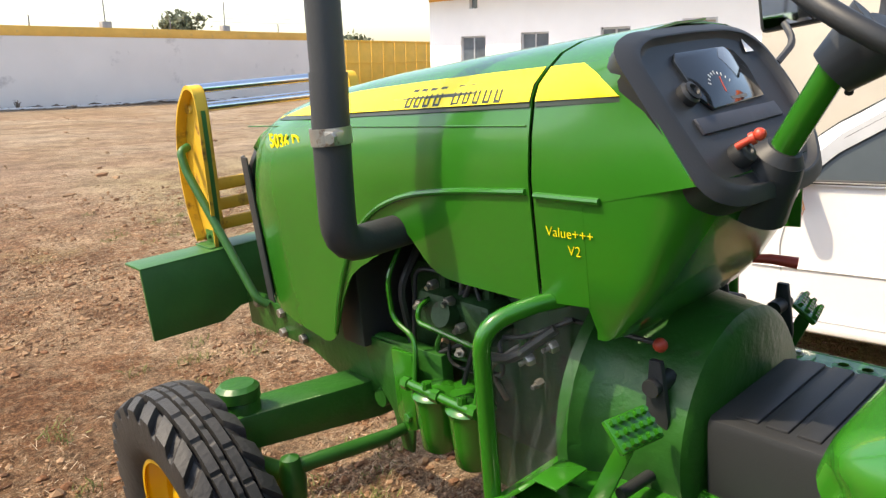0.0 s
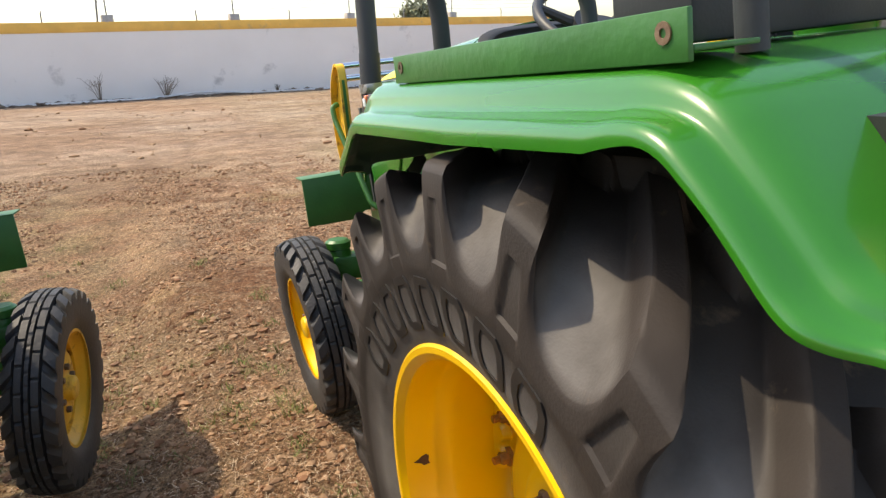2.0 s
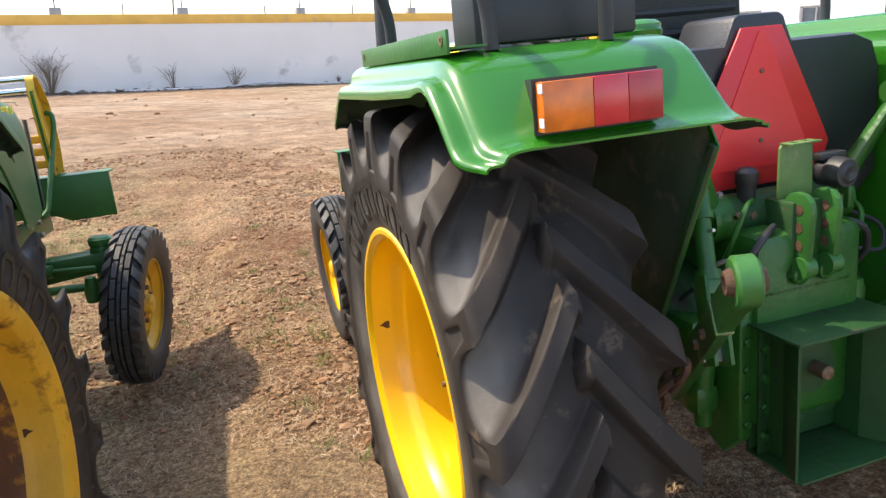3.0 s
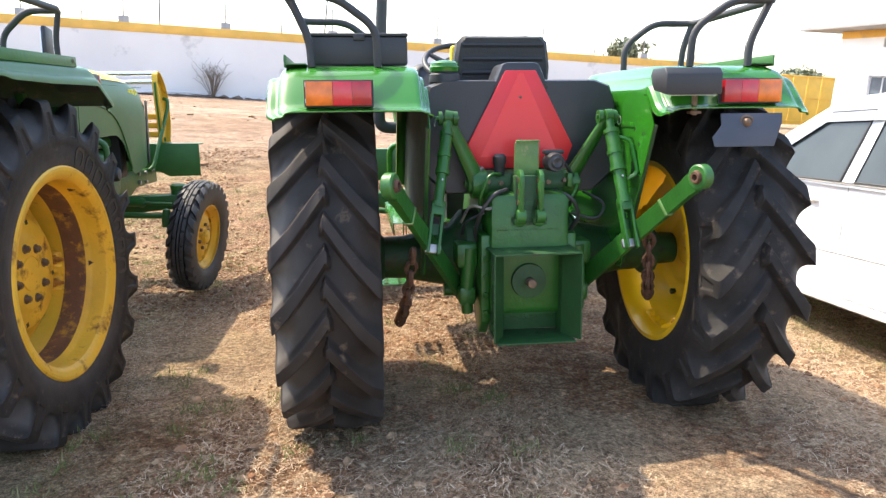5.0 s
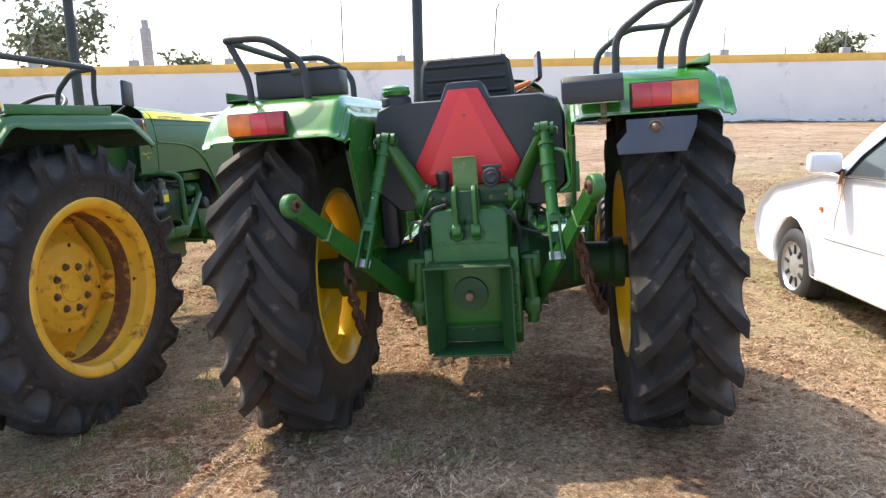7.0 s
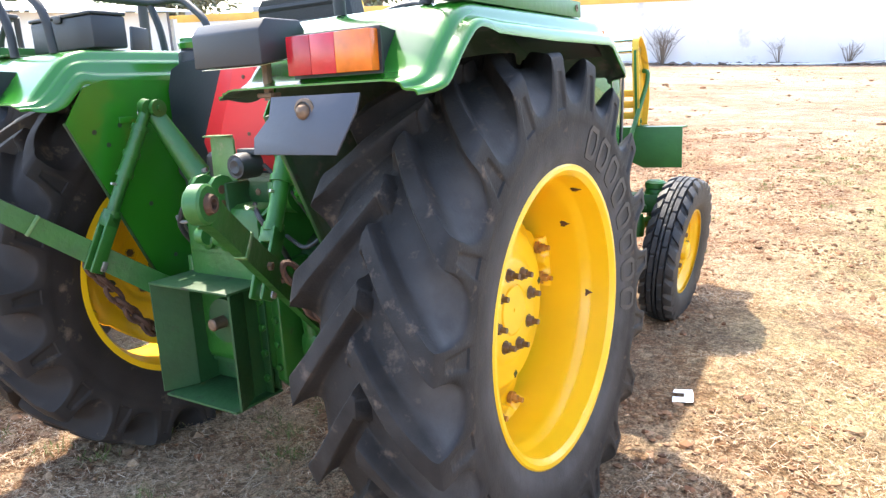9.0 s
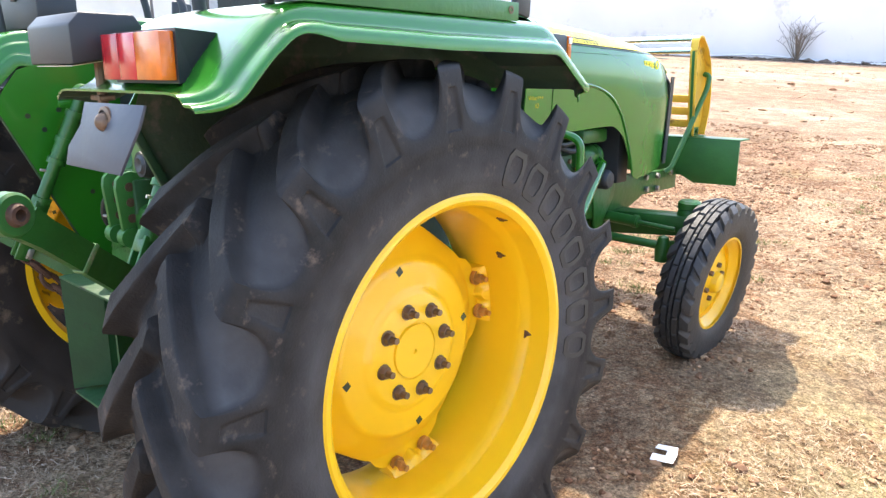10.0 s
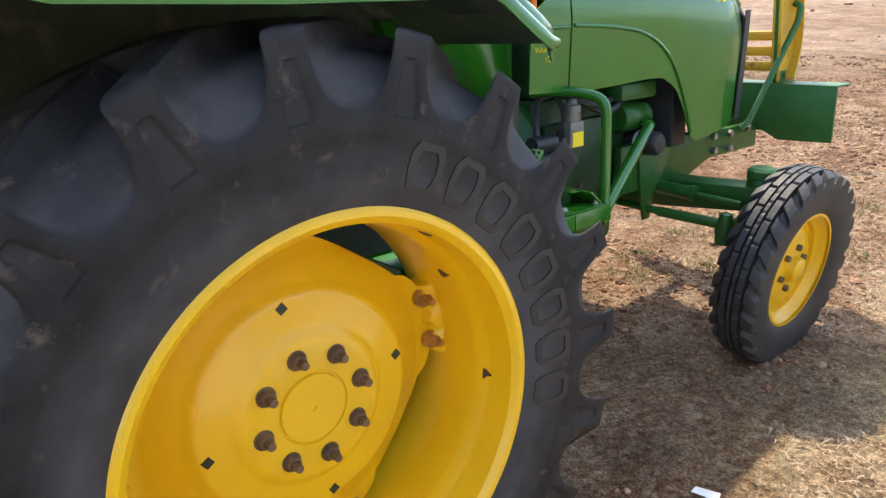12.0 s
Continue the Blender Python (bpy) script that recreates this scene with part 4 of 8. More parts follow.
def grab_rail(parent, s):
    bm = bmesh.new()
    R = 0.0135
    tube(bm, [(s * 0.56, -0.37, 1.372), (s * 0.563, -0.38, 1.500), (s * 0.70, -0.39, 1.598), (s * 0.855, -0.395, 1.600), (s * 0.852, -0.34, 1.598), (s * 0.842, 0.20, 1.585), (s * 0.665, 0.205, 1.585), (s * 0.535, 0.20, 1.490), (s * 0.535, 0.20, 1.372)], R, 0.05)
    tube(bm, [(s * 0.782, -0.37, 1.372), (s * 0.786, -0.37, 1.46), (s * 0.846, -0.38, 1.596)], R, 0.04)
    tube(bm, [(s * 0.80, 0.21, 1.372), (s * 0.802, 0.20, 1.48), (s * 0.836, 0.19, 1.584)], R, 0.04)
    return part("grab_rail", bm, BLACK_PIPE, parent, "bent black tube grab rail")


def hood_side(y):
    """Half width of the hood at its widest, along the tractor."""
    return 0.335 if y < 2.1 else 0.335 - 0.045 * ((y - 2.1) / 0.2) ** 2


def hood_top(y):
    """Height of the hood's crown along the tractor."""
    pts = [(0.95, 1.492), (1.2, 1.484), (1.5, 1.466), (1.8, 1.444), (2.0, 1.422), (2.15, 1.392), (2.25, 1.356), (2.31, 1.315)]
    for (a, za), (b, zb) in zip(pts, pts[1:]):
        if y <= b:
            return za + (zb - za) * (y - a) / (b - a)
    return pts[-1][1]


def hood_section(y, low):
    """Outline of one side of the hood from the crown down to low."""
    w, t = hood_side(y), hood_top(y)
    sh = t - 0.085
    out = [(0.0, t), (0.10, t - 0.003), (0.18, t - 0.012), (0.235, t - 0.028), (0.270, t - 0.050), (w - 0.035, sh + 0.012), (w - 0.022, sh - 0.01), (w - 0.008, sh - 0.07), (w, sh - 0.14)]
    for u in (0.2, 0.4, 0.6, 0.8, 1.0):
        z = sh - 0.14 + (low - sh + 0.14) * u
        out.append((w - 0.012 * u, z))
    return out


def hood_low(y):
    """Lower edge of the hood's sides: level at the rear, cut by the wheel arch, deep at the nose."""
    pts = [(0.94, 1.033), (1.20, 1.033), (1.41, 1.037), (1.62, 1.043), (1.70, 1.040), (1.757, 1.015), (1.80, 0.985), (1.845, 0.92), (1.875, 0.86), (1.90, 0.81), (1.925, 0.79), (1.95, 0.783), (2.10, 0.803), (2.27, 0.835), (2.31, 0.84)]
    for (a, za), (b, zb) in zip(pts, pts[1:]):
        if y <= b:
            return za + (zb - za) * (y - a) / (b - a)
    return pts[-1][1]


def cowl_wide(y, z):
    """The cowl's shoulders grow square towards the console."""
    return 0.045 * min(1.0, max(0.0, (1.2 - y) / 0.17)) * smoothstep(1.38, 1.455, z)


def hood(parent):
    def shell(y0, y1, n, name, label=""):
        bm = bmesh.new()
        for s in (-1, 1):
            rows = []
            for i in range(n + 1):
                y = y0 + (y1 - y0) * i / n
                # the left side is notched for the exhaust elbow
                notch = 0.085 * math.exp(-((y - 1.585) / 0.07) ** 2) if s < 0 else 0.0
                rows.append([(s * x, y, z) for x, z in hood_section(y, hood_low(y) + notch)])
            grid(bm, rows)
        bmesh.ops.remove_doubles(bm, verts=bm.verts[:], dist=0.0005)
        bmesh.ops.recalc_face_normals(bm, faces=bm.faces[:])
        thick(bm, 0.004)
        return part(name, bm, GREEN, parent, label, 50)
    h = shell(1.208, 2.300, 60, "hood", "glossy green bonnet with yellow stripe")
    bm = bmesh.new()
    for s in (-1, 1):
        rows = []
        for i in range(13):
            u = i / 12
            row = []
            for x, z in hood_section(1.1, 1.045):
                back = 0.897 + 0.734 * (z - 1.247)
                back = (1.03 if z < 1.27 else max(back, 1.13)) if s > 0 else 1.10 if z < 1.25 else back
                row.append((s * (x + cowl_wide(1.200 + (back - 1.200) * u, z) * smoothstep(0.15, 0.27, x)), 1.200 + (back - 1.200) * u, z + 0.008 * (u - 0.5)))
            rows.append(row)
        grid(bm, rows)
    bmesh.ops.remove_doubles(bm, verts=bm.verts[:], dist=0.0005)
    bmesh.ops.recalc_face_normals(bm, faces=bm.faces[:])
    thick(bm, 0.004)
    c = part("cowl", bm, GREEN, parent, "green cowl behind the bonnet", 50)
    bm = bmesh.new()
    rows = []
    for z, near in ((1.262, 0.905), (1.22, 0.912), (1.18, 0.926), (1.11, 0.962), (1.05, 1.00), (1.00, 1.045), (0.985, 1.08)):
        row = []
        for k in range(33):
            a = math.pi * k / 32
            c0, s0 = math.cos(a), math.sin(a)
            e = 0.26 if c0 < 0 else 0.85
            row.append((math.copysign(abs(c0) ** e, c0) * (0.55 if c0 > 0 else 1.0) * (0.3345 - 0.055 * (1.265 - z) if z > 1.02 else 0.30), 1.104 - (1.104 - near) * abs(s0) ** e, z))
        rows.append(row)
    grid(bm, rows, cap=False)
    part("dash_panel", bm, GREEN, c)
    # grille at the nose
    bm = bmesh.new()
    rows = []
    for y, k in ((2.296, 1.0), (2.325, 0.985), (2.335, 0.95)):
        rows.append([(x * k, y, z) for x, z in [(-0.285, 0.835), (-0.285, 1.22), (-0.255, 1.27), (0.255, 1.27), (0.285, 1.22), (0.285, 0.835)]])
    grid(bm, rows, close_v=True, cap=True)
    g = part("grille", bm, BLACK, h, "black front grille")
    for k in range(9):
        bm = bmesh.new()
        z = 0.85 + 0.045 * k
        box(bm, (-0.25, 2.334, z), (0.25, 2.345, z + 0.014), 0.003)
        part("slat", bm, BLACK, g)
    for s in (-1, 1):
        # curved black grille side
        bm = bmesh.new()
        rows = []
        for i in range(9):
            z = 0.83 + 0.42 * i / 8
            x = 0.300
            y = 2.262 + 0.035 * math.sin(i / 8 * 1.2)
            rows.append([(s * (x + 0.014), y - 0.03, z), (s * (x + 0.006), y + 0.02, z), (s * (x - 0.02), y + 0.055, z)])
        grid(bm, rows)
        thick(bm, 0.004)
        part("side_grille", bm, BLACK, h)
        # stripe
        w = 0.0022
        for y0, y1, mm, nm in ((1.210, 2.13, 24, "stripe"), (1.035 if s < 0 else 1.135, 1.198, 4, "stripe")):
            for inset, mt in ((0.0, DECAL_DARK), (0.0016, DECAL)):
                bm = bmesh.new()
                rows = []
                for i in range(mm + 1):
                    y = y0 + (y1 - y0) * i / mm
                    hi = 1.436 - 0.030 * (y - 1.2) - 0.022 * max(0, (y - 1.2)) ** 2
                    lo = 1.378 - 0.028 * (y - 1.2)
                    if y > 1.75:
                        hi = lo + (hi - lo) * max(0.02, 1 - ((y - 1.75) / 0.38) ** 2)
                    if y1 < 1.2:
                        cut = max(0.0, (1.095 - y) / 0.06)
                        hi -= 0.055 * cut
                    if mt is DECAL:
                        lo += 0.006
                        row_z = (lo, (lo + hi) / 2, hi)
                    else:
                        lo -= 0.003
                        row_z = (lo, (lo + hi) / 2, hi - 0.002)
                    row = []
                    for z in row_z:
                        row.append((s * (surf_x(y, z) + w + inset + cowl_wide(y, z)), y, z))
                    rows.append(row)
                grid(bm, rows)
                thick(bm, 0.0006)
                part(nm, bm, mt, h if y1 > 1.2 else c)
        # pressed line and arch bead
        bm = bmesh.new()
        pts = [(s * (surf_x(y, 1.232) + 0.002), y, 1.232) for y in (1.065, 1.12, 1.195)]
        tube(bm, pts, 0.006, seg=8)
        part("bead", bm, GREEN, c)
        bm = bmesh.new()
        arch = [(1.215, 1.236), (1.40, 1.225), (1.55, 1.205), (1.66, 1.165), (1.75, 1.10), (1.82, 1.0), (1.87, 0.90), (1.898, 0.82)]
        tube(bm, [(s * (surf_x(y, z) + 0.001), y, z) for y, z in arch], 0.0065, 0.08, seg=8)
        part("bead", bm, GREEN, h)
        bm = bmesh.new()
        tube(bm, [(s * (surf_x(y, 1.345 - 0.01 * (y - 1.2)) + 0.0003), y, 1.345 - 0.01 * (y - 1.2)) for y in (1.215, 1.5, 1.8, 2.1, 2.26)], 0.002, seg=6)
        part("groove", bm, GREEN, h)
        # writing
        turn = pose(0, 0, 0, 90, 0, 90) if s > 0 else pose(0, 0, 0, 90, 0, -90)
        bars = [(0.010, 0.030), (0.038, 0.030), (0.066, 0.030), (0.098, 0.030), (0.150, 0.032), (0.180, 0.026), (0.207, 0.026), (0.234, 0.028), (0.262, 0.026)]
        for a, wd in bars:
            bm = bmesh.new()
            yy = (1.556 - a) if s < 0 else (1.282 + a)
            y2 = (yy - wd * 0.62) if s < 0 else (yy + wd * 0.62)
            z0 = 1.386 - 0.028 * (yy - 1.2)
            h2 = 0.034
            t = 0.0044 * (1 if y2 > yy else -1)
            for ya, yb, za, zb in ((yy, yy + t, z0, z0 + h2), (y2, y2 - t, z0, z0 + h2), (yy, y2, z0, z0 + 0.005), (yy, y2, z0 + h2 - 0.005, z0 + h2)):
                grid(bm, [[(s * (surf_x(q, w) + 0.0042), q, w) for w in [za + (zb - za) * k / 5 for k in range(6)]] for q in (ya, yb)])
            thick(bm, 0.0006)
            part("maker_mark", bm, DECAL_DARK, h, smooth=0)
        txt = "5036 D"
        yy = 2.105 if s < 0 else 1.955
        text_part("model_number", txt, 0.05, Matrix.Translation((s * (surf_x(2.05, 1.30) + 0.002), yy, 1.285)) @ turn, DECAL, h, "yellow model number", offset=0.001)
        yy = 1.178 if s < 0 else 1.045
        text_part("grade_mark", "Value+++", 0.0245, Matrix.Translation((s * (surf_x(1.1, 1.18) + 0.0012), yy, 1.165)) @ turn, DECAL, c, "small yellow lettering", 0.0004, -0.0004)
        yy = 1.135 if s < 0 else 1.09
        text_part("grade_mark", "V2", 0.0245, Matrix.Translation((s * (surf_x(1.1, 1.14) + 0.0012), yy, 1.136)) @ turn, DECAL, c, "", 0.0004, -0.0004)
    return h


def surf_x(y, z):
    """Half width of the hood's side at a height."""
    sec = hood_section(y, hood_low(y))
    for (xa, za), (xb, zb) in zip(sec[3:], sec[4:]):
        if zb <= z <= za:
            return xa + (xb - xa) * (za - z) / max(1e-6, za - zb)
    return sec[-1][0]


def chassis(parent, old=False):
    """Engine, gearbox, rear axle, front axle and what hangs on them."""
    def add(name, fn, material, label="", smooth=40, up=parent):
        bm = bmesh.new()
        fn(bm)
        return part(name, bm, material, up, label, smooth)

    def gearbox(bm):
        prism(bm, [(-0.30, 0.45), (-0.30, 0.92), (0.30, 0.93), (0.46, 0.66), (1.02, 0.66), (1.02, 0.46), (0.50, 0.42), (0.0, 0.38)], "x", -0.155, 0.155, 0.03)
        lathe(bm, [(0.965, 0.0), (0.965, 0.205), (0.98, 0.225), (1.13, 0.245), (1.16, 0.262), (1.175, 0.280), (1.20, 0.280), (1.205, 0.2)], 40, "y", (-0.03, 0, 0.755))
    add("gearbox", gearbox, GREEN_CAST, "green painted transmission housing")

    def axle(bm):
        for s in (-1, 1):
            lathe(bm, [(s * 0.12, 0.20), (s * 0.22, 0.19), (s * 0.28, 0.125), (s * 0.46, 0.088), (s * 0.54, 0.085), (s * 0.56, 0.105), (s * 0.60, 0.105), (s * 0.60, 0.07), (s * 0.70, 0.065)] if not old else [(s * 0.12, 0.20), (s * 0.22, 0.19), (s * 0.30, 0.135), (s * 0.48, 0.11), (s * 0.52, 0.13), (s * 0.52, 0.05)], 24, "x", (0, 0, 0.632))
    add("rear_axle", axle, GREEN_SHADED, "greasy rear axle housing, darkened for shade")

    e = add("engine", lambda bm: box(bm, (-0.17, 1.2, 0.60), (0.17, 1.78, 1.00), 0.02), GREEN_SHADED, "green painted diesel engine, oily and dusty, darkened for shade")
    add("cylinder_head", lambda bm: box(bm, (-0.15, 1.22, 1.0005), (0.15, 1.72, 1.22), 0.02), GREEN_SHADED, up=e)
    add("oil_sump", lambda bm: box(bm, (-0.13, 1.1, 0.42), (0.13, 1.7, 0.5995), 0.03), GREEN_CAST, up=e)

    def fan(bm):
        box(bm, (-0.27, 1.86, 0.765), (0.27, 1.96, 1.30), 0.01)
    add("radiator", fan, BLACK)

    def frame_rails(bm):
        for s in (-1, 1):
            prism(bm, [(1.60, 0.62), (1.60, 0.80), (2.05, 0.79), (2.20, 0.775), (2.584, 0.773), (2.584, 0.665), (2.20, 0.668), (2.05, 0.62)], "x", s * 0.20, s * 0.235, 0.004)
        box(bm, (-0.2, 2.05, 0.64), (0.2, 2.25, 0.76), 0.01)
    fr = add("front_frame", frame_rails, GREEN_CAST)
    for s in (-1, 1):
        add("axle_bracket", lambda bm: prism(bm, [(1.69, 0.79), (1.90, 0.79), (1.88, 0.70), (1.80, 0.60), (1.775, 0.50), (1.735, 0.50), (1.715, 0.60), (1.70, 0.70)], "x", s * 0.236, s * 0.247, 0.003), GREEN_CAST, up=fr)
    for s in (-1, 1):
        for y, z in ((2.346, 0.752), (2.216, 0.757), (2.227, 0.695), (2.349, 0.687), (2.496, 0.757)):
            b2 = bmesh.new()
            hexnut(b2, (s * 0.236, y, z), (s, 0, 0), 0.016, 0.016)
            part("bolt", b2, STEEL, fr)

    def front_axle(bm):
        prism(bm, [(-0.62, 0.555), (-0.62, 0.645), (-0.215, 0.610), (0.215, 0.610), (0.62, 0.645), (0.62, 0.555), (0.215, 0.497), (-0.215, 0.497)], "y", 1.90, 2.02, 0.010)
        prism(bm, [(-0.14, 0.47), (-0.14, 0.66), (0.14, 0.66), (0.14, 0.47)], "y", 1.86, 2.06, 0.01)
    fa = add("front_axle", front_axle, GREEN_CAST, "green front axle beam")
    fa.matrix_basis = AXLE_TILT
    for s in (-1, 1):
        b2 = bmesh.new()
        lathe(b2, [(0.32, 0.0), (0.32, 0.035), (0.58, 0.037), (0.60, 0.050), (0.655, 0.050), (0.667, 0.046), (0.671, 0.052), (0.697, 0.052), (0.707, 0.040), (0.707, 0.0)], 20, "z", (s * 0.585, 1.955, 0))
        tube(b2, [(s * 0.585, 1.96, 0.36), (s * 0.69, 1.965, 0.36)], 0.045, seg=14)
        tube(b2, [(s * 0.585, 1.95, 0.50), (s * 0.56, 1.80, 0.515)], 0.026, seg=10)
        lathe(b2, [(0.45, 0.0), (0.45, 0.03), (0.505, 0.034), (0.560, 0.022), (0.57, 0.0)], 14, "z", (s * 0.555, 1.79, 0))
        part("steering_knuckle", b2, GREEN_CAST, fa)
    b2 = bmesh.new()
    tube(b2, [(-0.555, 1.79, 0.533), (-0.30, 1.76, 0.522)], 0.019, seg=10)
    tube(b2, [(-0.32, 1.76, 0.523), (0.32, 1.76, 0.523)], 0.015, seg=10)
    tube(b2, [(0.555, 1.79, 0.520), (0.30, 1.76, 0.522)], 0.019, seg=10)
    part("tie_rod", b2, GREEN_CAST, fa)
    b2 = bmesh.new()
    tube(b2, [(-0.12, 1.86, 0.575), (-0.24, 1.86, 0.575)], 0.026, seg=10)
    part("ram_bracket", b2, GREEN_CAST, fa)
    b2 = bmesh.new()
    tube(b2, [(0.14, 1.85, 0.592), (0.40, 1.85, 0.590)], 0.026, seg=14)
    tube(b2, [(0.38, 1.85, 0.590), (0.57, 1.86, 0.585)], 0.011, seg=10)
    for x in (0.15, 0.385):
        tube(b2, [(x - 0.010, 1.85, 0.591), (x + 0.010, 1.85, 0.591)], 0.031, seg=14)
    part("steering_ram", b2, GREEN_CAST, fa)


def exhaust(parent):
    bm = bmesh.new()
    tube(bm, [(-0.20, 1.605, 1.120), (-0.36, 1.600, 1.120), (-0.482, 1.578, 1.125), (-0.482, 1.562, 1.30), (-0.470, 1.558, 1.46)], 0.036, 0.10, 18)
    tube(bm, [(-0.474, 1.558, 1.40), (-0.430, 1.55, 2.22)], 0.033, seg=18)
    tube(bm, [(-0.430, 1.55, 2.22), (-0.42, 1.535, 2.26)], (0.034, 0.030), seg=18)
    e = part("exhaust_pipe", bm, BLACK_PIPE, parent, "matt black upright exhaust pipe")
    bm = bmesh.new()
    lathe(bm, [(-0.016, 0.037), (-0.016, 0.0395), (0.016, 0.0395), (0.016, 0.037)], 24, "z", (-0.480, 1.56, 1.345), closed=True)
    box(bm, (-0.515, 1.50, 1.332), (-0.488, 1.53, 1.358), 0.003)
    hexnut(bm, (-0.502, 1.515, 1.345), (-1, -0.6, 0), 0.012, 0.02)
    part("pipe_clamp", bm, STEEL, e, "steel pipe clamp with bolt")


def front_guard(parent):
    """Bumper plate, side arches, tubes and braces in front of the grille."""
    bm = bmesh.new()
    prism(bm, [(-0.556, 0.705), (-0.556, 0.937), (0.556, 0.937), (0.556, 0.705), (0.33, 0.70), (0.26, 0.735), (-0.26, 0.735), (-0.33, 0.70)], "y", 2.585, 2.597, 0.002)
    box(bm, (-0.556, 2.585, 0.931), (0.556, 2.72, 0.939), 0.002)
    b = part("bumper", bm, GREEN_OLD, parent, "dark green front bumper plate, chipped edges")
    for s in (-1, 1):
        # a channel open to the outside: straight back edge, bowed front edge, round top
        ring = [(p.y, p.z) for p in rounded([(0, y, z) for y, z in ((2.600, 0.945), (2.585, 1.10), (2.570, 1.25), (2.558, 1.38), (2.566, 1.452), (2.625, 1.462), (2.715, 1.390), (2.768, 1.290), (2.790, 1.170), (2.785, 1.060), (2.745, 0.945))], 0.05, 4)]
        bm = bmesh.new()
        prism(bm, ring, "x", s * 0.268, s * 0.272)
        c2 = Vector((0, 2.67, 1.2))
        rows = []
        for y, z in ring:
            inn = Vector((0, y, z)).lerp(c2, 0.045)
            rows.append([(s * 0.2685, y, z), (s * 0.306, y, z), (s * 0.306, inn.y, inn.z), (s * 0.2725, inn.y, inn.z)])
        grid(bm, rows, close_v=True, cap=True)
        arch = part("guard_arch", bm, [YELLOW_OLD], b, "yellow arched guard channel, worn", 30)
        bm = bmesh.new()
        back = ring[:14]
        grid(bm, [[(s * 0.280, y - 0.0025, z), (s * 0.294, y - 0.0025, z), (s * 0.294, y + 0.001, z), (s * 0.280, y + 0.001, z)] for y, z in back if z < 1.40], close_v=True, cap=True)
        part("edge_strip", bm, GREEN_OLD, arch, "green stripe on the guard's back edge")
        bm = bmesh.new()
        tube(bm, [(s * 0.285, 2.725, 1.265), (s * 0.318, 2.715, 1.255), (s * 0.318, 2.695, 1.19), (s * 0.27, 2.44, 0.79), (s * 0.245, 2.42, 0.765)], 0.0135, 0.02, 10)
        part("brace", bm, GREEN_OLD, b)
        bm = bmesh.new()
        box(bm, (s * 0.274, 2.61, 0.939), (s * 0.320, 2.73, 0.944), 0.002)
        box(bm, (s * 0.2725, 2.61, 0.939), (s * 0.2765, 2.73, 0.985), 0.002)
        hexnut(bm, (s * 0.2765, 2.64, 0.966), (s, 0, 0), 0.011, 0.010)
        hexnut(bm, (s * 0.2765, 2.70, 0.966), (s, 0, 0), 0.011, 0.010)
        part("foot", bm, GREEN_OLD, arch)
    for y, z in ((2.66, 1.445), (2.685, 1.385)):
        bm = bmesh.new()
        tube(bm, [(-0.285, y, z), (0.285, y, z)], 0.016, seg=12)
        part("guard_tube", bm, CHROME, b, "polished cross tube")
    for z in (0.985, 1.05, 1.115):
        bm = bmesh.new()
        box(bm, (-0.27, 2.645, z), (0.27, 2.665, z + 0.042), 0.012)
        part("guard_slat", bm, YELLOW_OLD, b)
    return b


